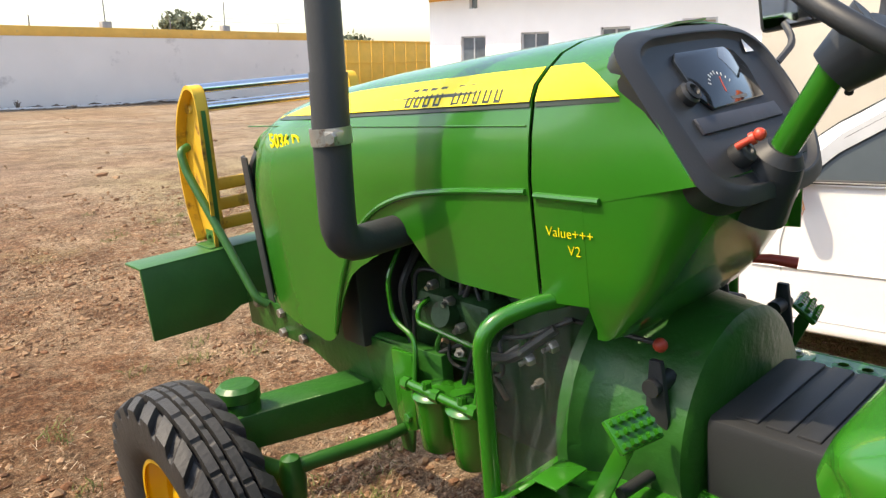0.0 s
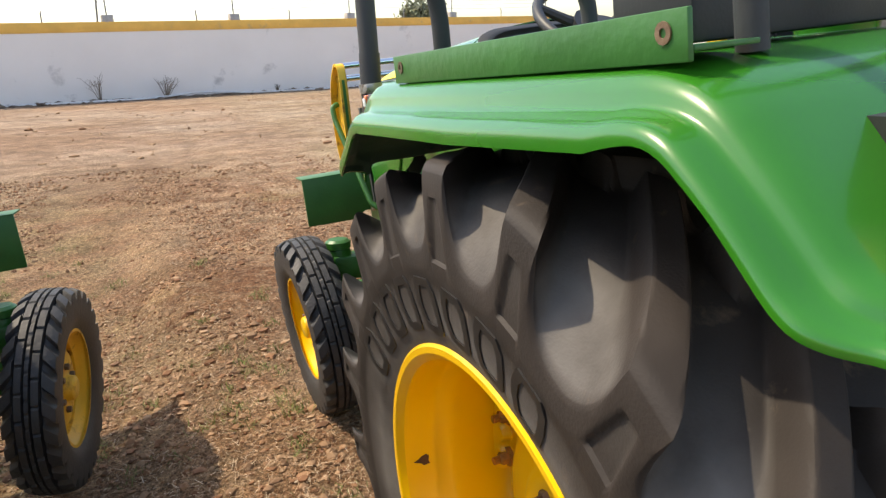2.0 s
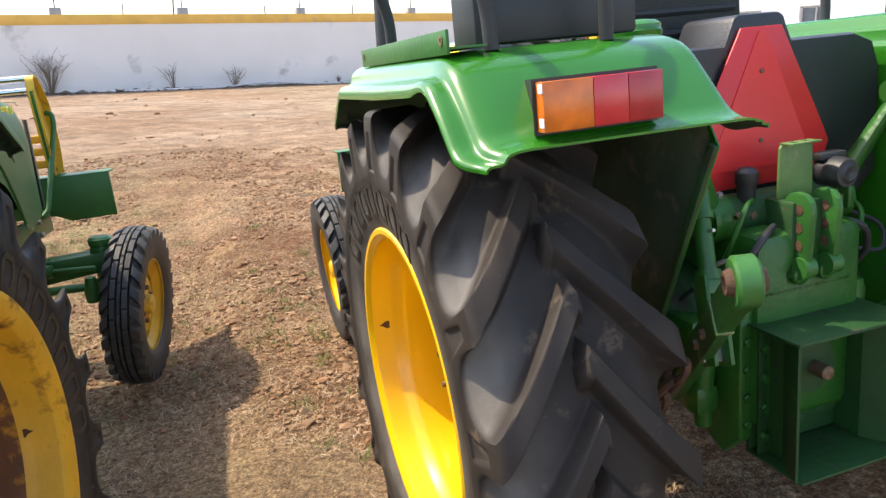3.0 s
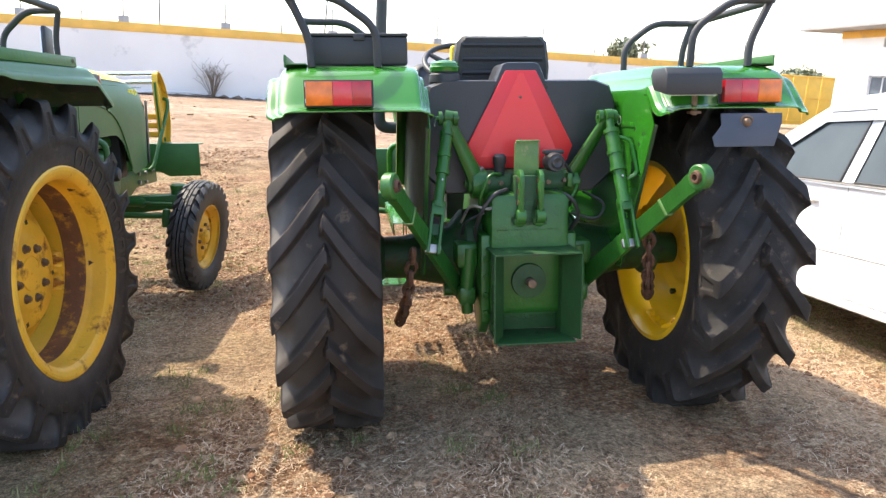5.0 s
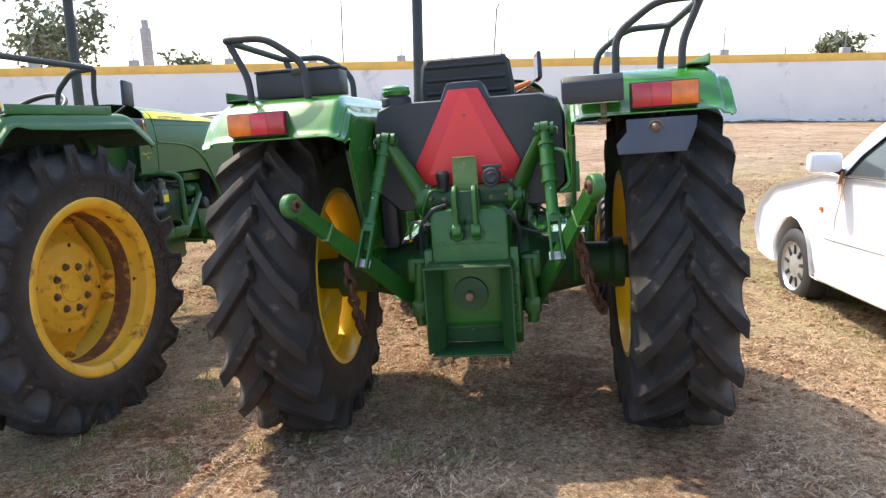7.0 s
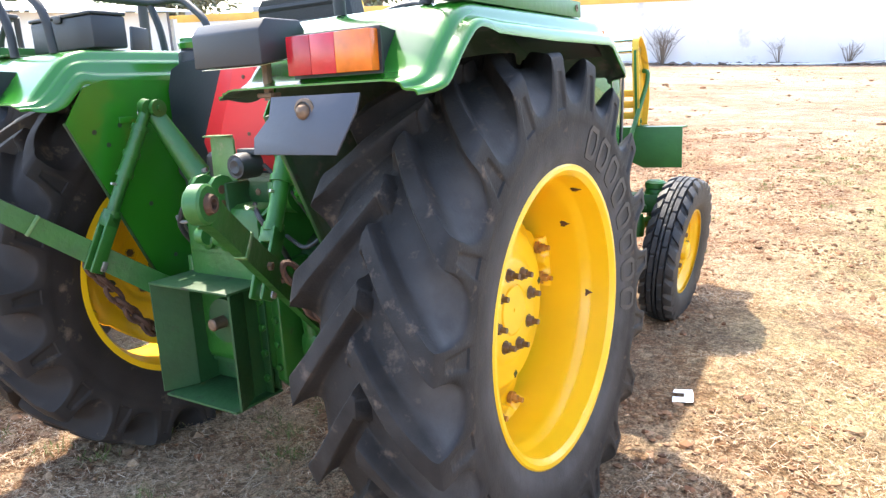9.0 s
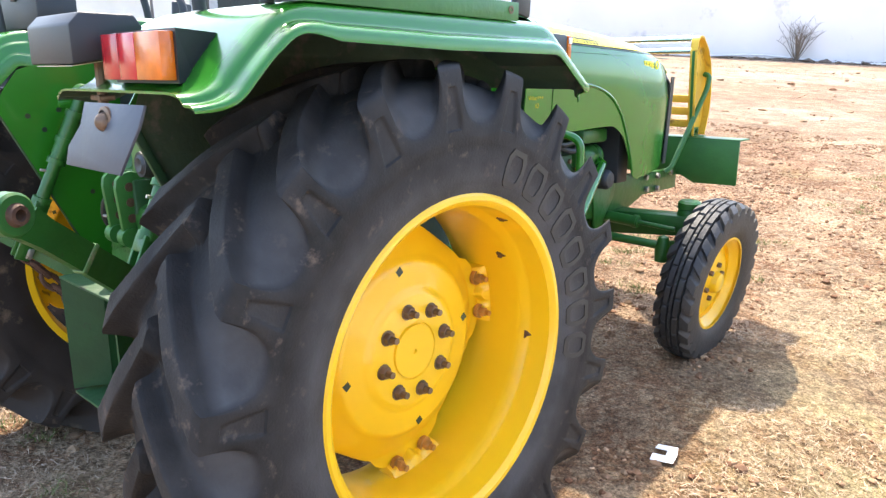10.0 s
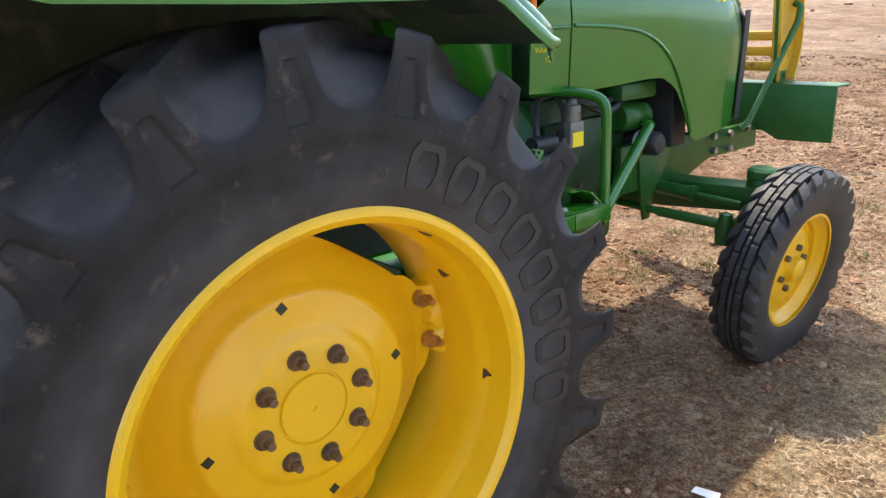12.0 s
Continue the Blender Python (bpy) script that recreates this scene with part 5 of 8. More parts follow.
def console(parent):
    """Instrument console, steering column and wheel."""
    # the console's face leans back: v runs down it from the top edge
    def face(x, v, d):
        return Vector((x, 1.066 - 0.188 * v - d * 0.806, 1.478 - 0.256 * v + d * 0.592))
    outline = [(-0.10, 1.03), (-0.265, 1.0), (-0.333, 0.90), (-0.331, 0.5), (-0.326, 0.09), (-0.262, 0.0), (-0.1, -0.02), (0.03, -0.015), (0.10, 0.03), (0.135, 0.14), (0.143, 0.45), (0.11, 0.75), (0.04, 0.98), (-0.03, 1.03), (-0.10, 1.03)]
    smooth_out = [(p.x, p.y / 0.3) for p in rounded([(x, v * 0.3, 0) for x, v in outline], 0.05, 4)[1:-1]]
    bm = bmesh.new()
    rows = []
    for k, d in ((0.93, -0.05), (0.965, -0.008), (0.985, 0.0), (0.90, 0.011), (0.855, 0.014), (0.84, 0.0135), (0.825, 0.006), (0.80, 0.001), (0.78, 0.0)):
        rows.append([face(-0.09 + (x + 0.09) * k, 0.52 + (v - 0.52) * k, d) for x, v in smooth_out])
    grid(bm, rows, close_v=True, cap=True)
    c = part("instrument_console", bm, BLACK, parent, "black plastic instrument console", 30)
    slope = (face(0, 1, 0) - face(0, 0, 0)).normalized()
    turn = Matrix((Vector((1, 0, 0)), -slope, Vector((1, 0, 0)).cross(-slope))).transposed().to_4x4()
    bm = bmesh.new()
    prism(bm, [(-0.088, -0.055), (-0.108, -0.03), (-0.108, 0.040), (-0.094, 0.053), (0.060, 0.056), (0.085, 0.046), (0.097, 0.012), (0.083, -0.050)], "z", -0.004, 0.0045, 0.002)
    d = part("instrument_glass", bm, GLASS_DARK, c, "smoked instrument glass")
    d.matrix_basis = Matrix.Translation(face(-0.082, 0.33, 0.002)) @ turn
    bm = bmesh.new()
    prism(bm, [(-0.0013, 0.0), (0.0013, 0.0), (0.0005, 0.030), (-0.0005, 0.030)], "z", 0.0047, 0.0054)
    k = part("gauge_needle", bm, KNOB, d, "red gauge needle")
    k.matrix_basis = pose(-0.025, -0.030, 0, 0, 0, -18)
    for q in range(9):
        a = radians(60 - 15 * q)
        bm = bmesh.new()
        box(bm, (-0.0008, 0.034, 0.0047), (0.0008, 0.039 if q % 2 else 0.041, 0.0052), 0, pose(-0.025, -0.030, 0, 0, 0, math.degrees(a)))
        part("gauge_tick", bm, WHITE, d)
    bm = bmesh.new()
    box(bm, (-0.022, -0.046, 0.0047), (0.028, -0.040, 0.0052))
    part("gauge_label", bm, ZINC, d)
    bm = bmesh.new()
    box(bm, (-0.130, -0.014, -0.003), (0.130, 0.014, 0.003), 0.002)
    k = part("switch_panel", bm, PLATE_GREY, c)
    k.matrix_basis = Matrix.Translation(face(-0.105, 0.572, 0.002)) @ turn
    bm = bmesh.new()
    lathe(bm, [(-0.002, 0.020), (0.012, 0.021), (0.020, 0.019), (0.024, 0.013), (0.024, 0.008), (0.020, 0.006), (0.020, 0.0)], 18, "z")
    k = part("key_switch", bm, BLACK, c)
    k.matrix_basis = Matrix.Translation(face(-0.188, 0.765, 0.0)) @ turn
    bm = bmesh.new()
    lathe(bm, [(-0.002, 0.019), (0.010, 0.019), (0.014, 0.015), (0.017, 0.0155), (0.019, 0.010), (0.013, 0.008), (0.013, 0.0)], 20, "z")
    k = part("hour_dial", bm, BLACK, c)
    k.matrix_basis = Matrix.Translation(face(-0.213, 0.40, 0.0)) @ turn
    bm = bmesh.new()
    prism(bm, [(-0.014, -0.012), (0.014, -0.012), (0, 0.016)], "z", 0, 0.0012)
    k = part("warning_mark", bm, WHITE, c)
    k.matrix_basis = Matrix.Translation(face(0.060, 0.17, 0.004)) @ turn
    bm = bmesh.new()
    tube(bm, [(-0.118, 0.935, 1.196), (-0.126, 0.896, 1.260)], (0.062, 0.046), seg=20)
    tube(bm, [(-0.126, 0.896, 1.260), (-0.128, 0.886, 1.277)], (0.046, 0.040), seg=20)
    tube(bm, [(-0.128, 0.886, 1.277), (-0.130, 0.877, 1.291)], (0.040, 0.027), seg=20)
    part("column_shroud", bm, BLACK, c)
    bm = bmesh.new()
    tube(bm, [(-0.124, 0.908, 1.240), (-0.146, 0.798, 1.420)], 0.0215, seg=16)
    col = part("steering_column", bm, GREEN, parent)
    bm = bmesh.new()
    tube(bm, [(-0.143, 0.812, 1.397), (-0.130, 0.755, 1.447)], (0.036, 0.056), seg=16)
    part("column_boot", bm, BLACK, col)
    bm = bmesh.new()
    N, R, r = 48, 0.178, 0.0140
    rows = [[((R + r * math.cos(b)) * math.cos(a), (R + r * math.cos(b)) * math.sin(a), r * math.sin(b)) for b in [2 * math.pi * j / 10 for j in range(10)]] for a in [2 * math.pi * k / N for k in range(N)]]
    grid(bm, rows, close_u=True, close_v=True)
    sw = part("steering_wheel", bm, BLACK, parent, "black three-spoke steering wheel")
    for k in range(3):
        a = 2 * math.pi * k / 3 + 0.5
        bm = bmesh.new()
        tube(bm, [(0.03 * math.cos(a), 0.03 * math.sin(a), -0.035), (R * math.cos(a), R * math.sin(a), 0)], (0.016, 0.011), seg=8)
        part("spoke", bm, BLACK, sw)
    bm = bmesh.new()
    lathe(bm, [(-0.06, 0.0), (-0.06, 0.04), (-0.03, 0.055), (-0.01, 0.045), (-0.005, 0.0)], 20, "z")
    part("wheel_hub", bm, BLACK, sw)
    sw.matrix_basis = pose(-0.105, 0.735, 1.455, 33, 0, 0)
    for x, y, z, k in ((-0.205, 0.881, 1.320, KNOB),):
        bm = bmesh.new()
        tube(bm, [(x - 0.008, y + 0.03, z - 0.018), (x, y, z)], 0.0055, seg=10)
        tube(bm, [(x - 0.003, y + 0.012, z - 0.007), (x - 0.001, y + 0.006, z - 0.004)], 0.0095, seg=10)
        bmesh.ops.create_uvsphere(bm, u_segments=12, v_segments=8, radius=0.0095, matrix=Matrix.Translation((x, y, z)))
        part("pull_knob", bm, k, c, "red pull knob")
    bm = bmesh.new()
    tube(bm, [(0.06, 1.02, 1.048), (0.082, 0.985, 1.046), (0.098, 0.943, 1.040)], (0.008, 0.011), seg=10)
    part("lever", bm, KNOB, c)
    return c


def engine_side(parent):
    """Filters, lines, guards, footplates and pedals along both flanks."""
    def add(name, fn, material, label="", up=parent, smooth=40):
        bm = bmesh.new()
        fn(bm)
        return part(name, bm, material, up, label, smooth)
    # fuel filters on the left flank
    def filter_head(bm):
        tube(bm, [(-0.322, 1.624, 0.760), (-0.322, 1.404, 0.757)], 0.0115, seg=10)
        for y in (1.624, 1.52, 1.404):
            tube(bm, [(-0.322, y + 0.010, 0.759), (-0.322, y - 0.010, 0.759)], 0.016, seg=8)
        for y in (1.572, 1.458):
            lathe(bm, [(0.728, 0.0), (0.728, 0.054), (0.737, 0.057), (0.746, 0.050), (0.752, 0.030), (0.756, 0.0)], 24, "z", (-0.283, y, 0))
            tube(bm, [(-0.322, y - 0.018, 0.765), (-0.322, y - 0.018, 0.782)], 0.011, seg=8)
        box(bm, (-0.285, 1.47, 0.730), (-0.20, 1.56, 0.748), 0.006)
        prism(bm, [(1.74, 0.80), (1.66, 0.80), (1.67, 0.60), (1.71, 0.585), (1.74, 0.62)], "x", -0.275, -0.262, 0.003)
        hexnut(bm, (-0.275, 1.695, 0.63), (-1, 0, 0), 0.012, 0.010)
    fb = add("fuel_filter", filter_head, GREEN, "twin green fuel filters on the engine")
    for y in (1.572, 1.458):
        add("bowl", lambda bm: lathe(bm, [(0.598, 0.0), (0.598, 0.036), (0.606, 0.043), (0.66, 0.047), (0.715, 0.050), (0.7275, 0.052), (0.7275, 0.0)], 24, "z", (-0.283, y, 0)), GREEN, up=fb)
    for pts in ([(-0.24, 1.70, 1.06), (-0.29, 1.70, 0.99), (-0.29, 1.697, 0.889), (-0.29, 1.617, 0.859), (-0.315, 1.606, 0.765)], [(-0.22, 1.62, 0.945), (-0.285, 1.602, 0.935), (-0.29, 1.602, 0.902), (-0.29, 1.421, 0.886), (-0.29, 1.400, 0.870), (-0.318, 1.406, 0.765)]):
        add("fuel_line", lambda bm: tube(bm, pts, 0.006, 0.03, 8), GREEN)
    for pts in ([(-0.18, 1.55, 0.99), (-0.22, 1.68, 1.00), (-0.23, 1.70, 0.82)], [(-0.18, 1.25, 0.95), (-0.21, 1.35, 0.90), (-0.20, 1.50, 0.86), (-0.22, 1.62, 0.80)], [(-0.20, 1.44, 0.92), (-0.25, 1.47, 0.86), (-0.26, 1.50, 0.77)]):
        add("engine_pipe", lambda bm: tube(bm, pts, 0.0055, 0.03, 8), BLACK)
    for y, z in ((1.58, 0.985), (1.53, 0.955), (1.50, 0.90), (1.63, 0.93)):
        add("union", lambda bm: (hexnut(bm, (-0.245, y, z), (-1, 0, 0), 0.012, 0.020), tube(bm, [(-0.262, y, z), (-0.275, y, z - 0.004)], 0.006, seg=8)), STEEL)
    for pts in ([(-0.20, 1.28, 0.93), (-0.25, 1.36, 0.86), (-0.22, 1.48, 0.83)], [(-0.18, 1.70, 1.05), (-0.24, 1.72, 0.95), (-0.2, 1.74, 0.75)], [(0.2, 1.30, 1.02), (0.25, 1.42, 0.97), (0.21, 1.6, 0.98)]):
        add("hose", lambda bm: tube(bm, pts, 0.011, 0.04, 8), BLACK)

    def pump(bm):
        box(bm, (-0.245, 1.42, 0.86), (-0.16, 1.66, 0.96), 0.02)
        for k in range(3):
            tube(bm, [(-0.20, 1.46 + 0.07 * k, 0.95), (-0.20, 1.46 + 0.07 * k, 1.01)], 0.014, seg=8)
            hexnut(bm, (-0.20, 1.46 + 0.07 * k, 1.01), (0, 0, 1), 0.013, 0.016)
        tube(bm, [(-0.246, 1.54, 0.92), (-0.275, 1.54, 0.93)], 0.03, seg=12)
    add("injection_pump", pump, GREEN_SHADED, "dark green injection pump")
    r = random.Random(5)
    for k in range(16):
        y, z, x = r.uniform(1.24, 1.68), r.uniform(0.80, 1.08), -r.uniform(0.175, 0.215)
        way = (-1, r.uniform(-0.5, 0.5), r.uniform(-0.6, 0.6))
        add("union", lambda bm: (hexnut(bm, (x, y, z), way, r.uniform(0.008, 0.014), r.uniform(0.012, 0.022)), tube(bm, [(x, y, z), (x - 0.03, y + way[1] * 0.03, z + way[2] * 0.03)], 0.005, seg=8)), (STEEL, GREEN_CAST, ZINC, BOLT)[k % 4])
    for k in range(9):
        y, z = r.uniform(1.26, 1.62), r.uniform(0.84, 1.04)
        add("engine_pipe", lambda bm: tube(bm, [(-0.165, y, z), (-0.215, y + r.uniform(-0.03, 0.03), z + r.uniform(-0.02, 0.03)), (-0.225, y + r.uniform(-0.10, 0.10), z - r.uniform(0.02, 0.10)), (-0.18, y + r.uniform(-0.12, 0.12), z - r.uniform(0.08, 0.16))], r.uniform(0.0035, 0.0075), 0.03, 8), (BLACK, GREEN_CAST, BLACK, ZINC)[k % 4])

    # right flank: manifold, oil filter, strut, battery sticker
    add("intake_manifold", lambda bm: (box(bm, (0.19, 1.56, 0.965), (0.262, 1.77, 1.030), 0.016), box(bm, (0.20, 1.58, 1.030), (0.25, 1.75, 1.042), 0.004), [tube(bm, [(0.12, y, 1.00), (0.20, y, 1.00)], 0.026, seg=10) for y in (1.60, 1.67, 1.74)]), GREEN_CAST)
    for k in range(3):
        add("injector_line", lambda bm: tube(bm, [(0.10, 1.34 + 0.12 * k, 1.20), (0.17, 1.36 + 0.12 * k, 1.15), (0.20, 1.33 + 0.11 * k, 1.09), (0.19, 1.30 + 0.05 * k, 1.00)], 0.0045, 0.03, 8), BLACK)
    for pts, rr in (([(0.235, 1.165, 0.66), (0.245, 1.17, 0.80), (0.235, 1.15, 0.93), (0.19, 1.20, 1.01), (0.17, 1.34, 1.02)], 0.010), ([(0.250, 1.25, 0.70), (0.262, 1.26, 0.86), (0.235, 1.28, 0.98), (0.18, 1.30, 1.02)], 0.007), ([(0.19, 1.45, 0.97), (0.235, 1.52, 0.93), (0.225, 1.62, 0.98), (0.18, 1.70, 1.06)], 0.014)):
        add("hose", lambda bm: tube(bm, pts, rr, 0.04, 8), BLACK)
    add("alternator", lambda bm: lathe(bm, [(1.60, 0.0), (1.60, 0.045), (1.615, 0.055), (1.70, 0.055), (1.715, 0.045), (1.72, 0.02), (1.74, 0.05), (1.75, 0.05), (1.752, 0.0)], 20, "y", (0.195, 0.02, 0.90)), GREEN_CAST)
    add("side_cover", lambda bm: box(bm, (0.171, 1.24, 0.66), (0.200, 1.58, 0.92), 0.012), GREEN_SHADED, "greasy cast engine side cover, darkened for shade")
    for y, z in ((1.27, 0.69), (1.27, 0.89), (1.41, 0.69), (1.41, 0.89), (1.55, 0.69), (1.55, 0.89)):
        add("bolt", lambda bm: hexnut(bm, (0.200, y, z), (1, 0, 0), 0.011, 0.010), BOLT)
    add("oil_filter", lambda bm: lathe(bm, [(0.17, 0.0), (0.17, 0.045), (0.29, 0.045), (0.305, 0.034), (0.308, 0.0)], 20, "x", (0, 1.735, 0.80)), BLACK, "black oil filter")
    add("filter_band", lambda bm: lathe(bm, [(0.215, 0.0455), (0.240, 0.0455)], 20, "x", (0, 1.735, 0.80)), WHITE, "pale band round the oil filter")
    add("starter_motor", lambda bm: (tube(bm, [(0.225, 1.10, 0.80), (0.225, 1.30, 0.80)], 0.05, seg=14), tube(bm, [(0.245, 1.12, 0.875), (0.245, 1.22, 0.875)], 0.028, seg=12)), BLACK)
    st = add("solenoid", lambda bm: (lathe(bm, [(0.935, 0.0), (0.935, 0.030), (0.985, 0.030), (0.990, 0.020), (1.005, 0.014), (1.005, 0.0)], 16, "z", (0.255, 1.300, 0)), box(bm, (0.228, 1.265, 0.845), (0.282, 1.335, 0.935), 0.008), tube(bm, [(0.19, 1.30, 0.90), (0.23, 1.30, 0.90)], 0.018, seg=8)), ZINC, "bare metal solenoid with yellow tag")
    add("sticker", lambda bm: box(bm, (0.2825, 1.275, 0.852), (0.2835, 1.328, 0.900), 0), DECAL, up=st)
    for s in (-1, 1):
        g = add("guard_tube", lambda bm: tube(bm, [(s * 0.444, 1.24, 0.69), (s * 0.442, 1.24, 1.02), (s * 0.36, 1.20, 1.045), (s * 0.22, 1.15, 1.04)], 0.0165, 0.07, 14), GREEN, "green bent guard tube")
        add("side_strut", lambda bm: (tube(bm, [(s * 0.40, 1.27, 0.625), (s * 0.27, 1.71, 0.865)], 0.021, seg=12), tube(bm, [(s * 0.27, 1.71, 0.865), (s * 0.18, 1.76, 0.90)], 0.026, seg=10), tube(bm, [(s * 0.19, 1.25, 0.60), (s * 0.44, 1.22, 0.66)], 0.02, seg=10)) if s > 0 else tube(bm, [(s * 0.19, 1.25, 0.60), (s * 0.44, 1.22, 0.66)], 0.02, seg=10), GREEN)

        HX, HY = [0.295, 0.3385, 0.384, 0.4315], [0.768, 0.817, 0.867, 0.917, 0.967]

        def plate(bm):
            # footplate with a turned-down edge and rows of round holes
            x0, x1, y0, y1 = 0.20, 0.475, 0.42, 1.227
            xs = sorted({x0, x1, *[h - 0.0215 for h in HX], *[h + 0.0215 for h in HX]})
            ys = sorted({y0, y1, *[h - 0.024 for h in HY], *[h + 0.024 for h in HY]})
            for a, b in zip(xs, xs[1:]):
                for c, d in zip(ys, ys[1:]):
                    cx, cy = (a + b) / 2, (c + d) / 2
                    out = [bm.verts.new((s * p, q, 0.702)) for p, q in ((b, cy), (b, d), (cx, d), (a, d), (a, cy), (a, c), (cx, c), (b, c))]
                    if any(abs(cx - h) < 0.002 for h in HX) and any(abs(cy - h) < 0.002 for h in HY):
                        ring = [bm.verts.new((s * (cx + 0.0125 * math.cos(q)), cy + 0.0125 * math.sin(q), 0.702)) for q in [2 * math.pi * k / 8 for k in range(8)]]
                        for k in range(8):
                            bm.faces.new((ring[k], ring[(k + 1) % 8], out[(k + 1) % 8], out[k]))
                    else:
                        bm.faces.new(out)
            bmesh.ops.remove_doubles(bm, verts=bm.verts[:], dist=0.0003)
            thick(bm, 0.004)
            box(bm, (s * 0.4705, y0, 0.652), (s * 0.4755, 1.060, 0.7035), 0.001)
            box(bm, (s * 0.4705, 1.064, 0.652), (s * 0.4755, y1, 0.7035), 0.001)
            box(bm, (s * 0.20, y1 + 0.0005, 0.655), (s * 0.475, y1 + 0.005, 0.702), 0.001)
        fp = add("footplate", plate, GREEN, "green perforated footplate", smooth=30)
        for x in HX:
            for y in HY:
                add("hole_collar", lambda bm: lathe(bm, [(0.7035, 0.0125), (0.706, 0.0128), (0.706, 0.0142), (0.7022, 0.0165)], 12, "z", (s * x, y, 0)), GREEN, up=fp)
        add("overlay_plate", lambda bm: prism(bm, [(s * 0.466, 1.222), (s * 0.466, 1.052), (s * 0.455, 1.036), (s * 0.440, 1.030), (s * 0.330, 1.026), (s * 0.330, 1.222)], "z", 0.7024, 0.7064, 0.001), GREEN, up=fp)
        add("toe_flange", lambda bm: (prism(bm, [(1.205, 0.7066), (1.215, 0.7066), (1.165, 0.752), (1.155, 0.750)], "x", s * 0.455, s * 0.335, 0.001), prism(bm, [(1.165, 0.752), (1.155, 0.750), (1.110, 0.750), (1.110, 0.754)], "x", s * 0.420, s * 0.335, 0.001)), GREEN, up=fp)
        for x, y in ((0.441, 1.198), (0.430, 1.066), (0.367, 1.059)):
            add("bolt", lambda bm: (lathe(bm, [(0.7064, 0.0115), (0.7085, 0.0115), (0.7085, 0.0)], 12, "z", (s * x, y, 0)), hexnut(bm, (s * x, y, 0.7085), (0, 0, 1), 0.008, 0.008)), STEEL, up=fp)
        add("edge_rail", lambda bm: box(bm, (s * 0.222, 0.62, 0.7025), (s * 0.238, 0.955, 0.720), 0.003), GREEN, up=fp)
        add("foot_bracket", lambda bm: prism(bm, [(1.05, 0.69), (0.55, 0.69), (0.75, 0.52), (0.95, 0.52)], "x", s * 0.16, s * 0.20, 0.004), GREEN_CAST, up=fp)
        # pedals
        px = s * (0.34 if s < 0 else 0.33)
        add("pedal_arm", lambda bm: prism(bm, [(1.100, 0.700), (1.062, 0.700), (1.000, 0.838), (1.022, 0.858)], "x", px - 0.022, px - 0.014, 0.002), GREEN)
        add("pedal_lever", lambda bm: (prism(bm, [(1.050, 0.70), (1.020, 0.70), (1.005, 0.84), (1.018, 0.946), (1.040, 0.946), (1.048, 0.86)], "x", s * 0.236, s * 0.248, 0.002), tube(bm, [(s * 0.20, 1.03, 0.90), (s * 0.262, 1.03, 0.90)], 0.016, seg=10), tube(bm, [(s * 0.22, 1.03, 0.735), (px, 1.04, 0.735)], 0.011, seg=10)), BLACK)

        def pad(bm):
            m = pose(px, 1.012, 0.866, 42, 0, s * 12)
            box(bm, (-0.045, -0.03, -0.006), (0.045, 0.03, 0.006), 0.004, m)
            for i in range(5):
                for j in range(3):
                    bmesh.ops.create_cone(bm, cap_ends=True, segments=6, radius1=0.007, radius2=0.005, depth=0.010, matrix=m @ pose(-0.034 + 0.017 * i, -0.02 + 0.02 * j, 0.010))
        add("pedal", pad, GREEN, "green studded foot pedal")
    # perforated boarding step hanging below the left footplate
    def step(bm):
        hx, hy, hr = [-0.500, -0.430], [0.685, 0.735, 0.785, 0.835], 0.017
        for cx in hx:
            for cy in hy:
                ring = [bm.verts.new((cx + hr * math.cos(q), cy + hr * math.sin(q), 0.35)) for q in [2 * math.pi * k / 8 for k in range(8)]]
                a, b, c, d = cx - 0.035, cx + 0.035, cy - 0.025, cy + 0.025
                out = [bm.verts.new((p, q, 0.35)) for p, q in ((b, cy), (b, d), (cx, d), (a, d), (a, cy), (a, c), (cx, c), (b, c))]
                for k in range(8):
                    bm.faces.new((ring[k], ring[(k + 1) % 8], out[(k + 1) % 8], out[k]))
        bmesh.ops.remove_doubles(bm, verts=bm.verts[:], dist=0.0003)
        thick(bm, 0.004)
        for y in (0.664, 0.850):
            box(bm, (-0.400, y, 0.352), (-0.394, y + 0.006, 0.70), 0.001)
    add("boarding_step", step, GREEN, "green perforated boarding step", smooth=30)
    # clear plastic sheet tucked behind the left guard tube
    bm = bmesh.new()
    rows = []
    for i in range(19):
        v = i / 18
        rows.append([(-0.432 + (0.135 - 0.065 * smoothstep(0.55, 1.0, v)) * u, 1.222 - 0.055 * u + (0.006 + 0.010 * v) * math.sin(17 * u + 4 * v) + 0.006 * math.sin(41 * u - 6 * v), 0.985 + 0.052 * math.sin(min(1, 1.6 * u) * math.pi / 2) - (0.277 + 0.045 * math.sin(min(1, 1.6 * u) * math.pi / 2) - 0.02 * u) * v) for u in [k / 20 for k in range(21)]])
    grid(bm, rows)
    part("plastic_sheet", bm, POLY, parent, "crumpled dusty plastic sheet", 180)
    # ribbed black cover over the gearbox
    cv = add("battery_cover", lambda bm: box(bm, (-0.215, 0.50, 0.62), (0.10, 0.96, 0.855), 0.018), BLACK, "black ribbed plastic battery cover")
    for k in range(8):
        add("rib", lambda bm: box(bm, (-0.190, 0.880 - 0.048 * k, 0.852), (0.085, 0.917 - 0.048 * k, 0.8595), 0.003), BLACK, up=cv)
    hl = add("shut_off_rod", lambda bm: tube(bm, [(-0.167, 1.281, 0.942), (-0.209, 1.05, 0.960)], 0.005, seg=8), BLACK, "thin black rod with red knob")
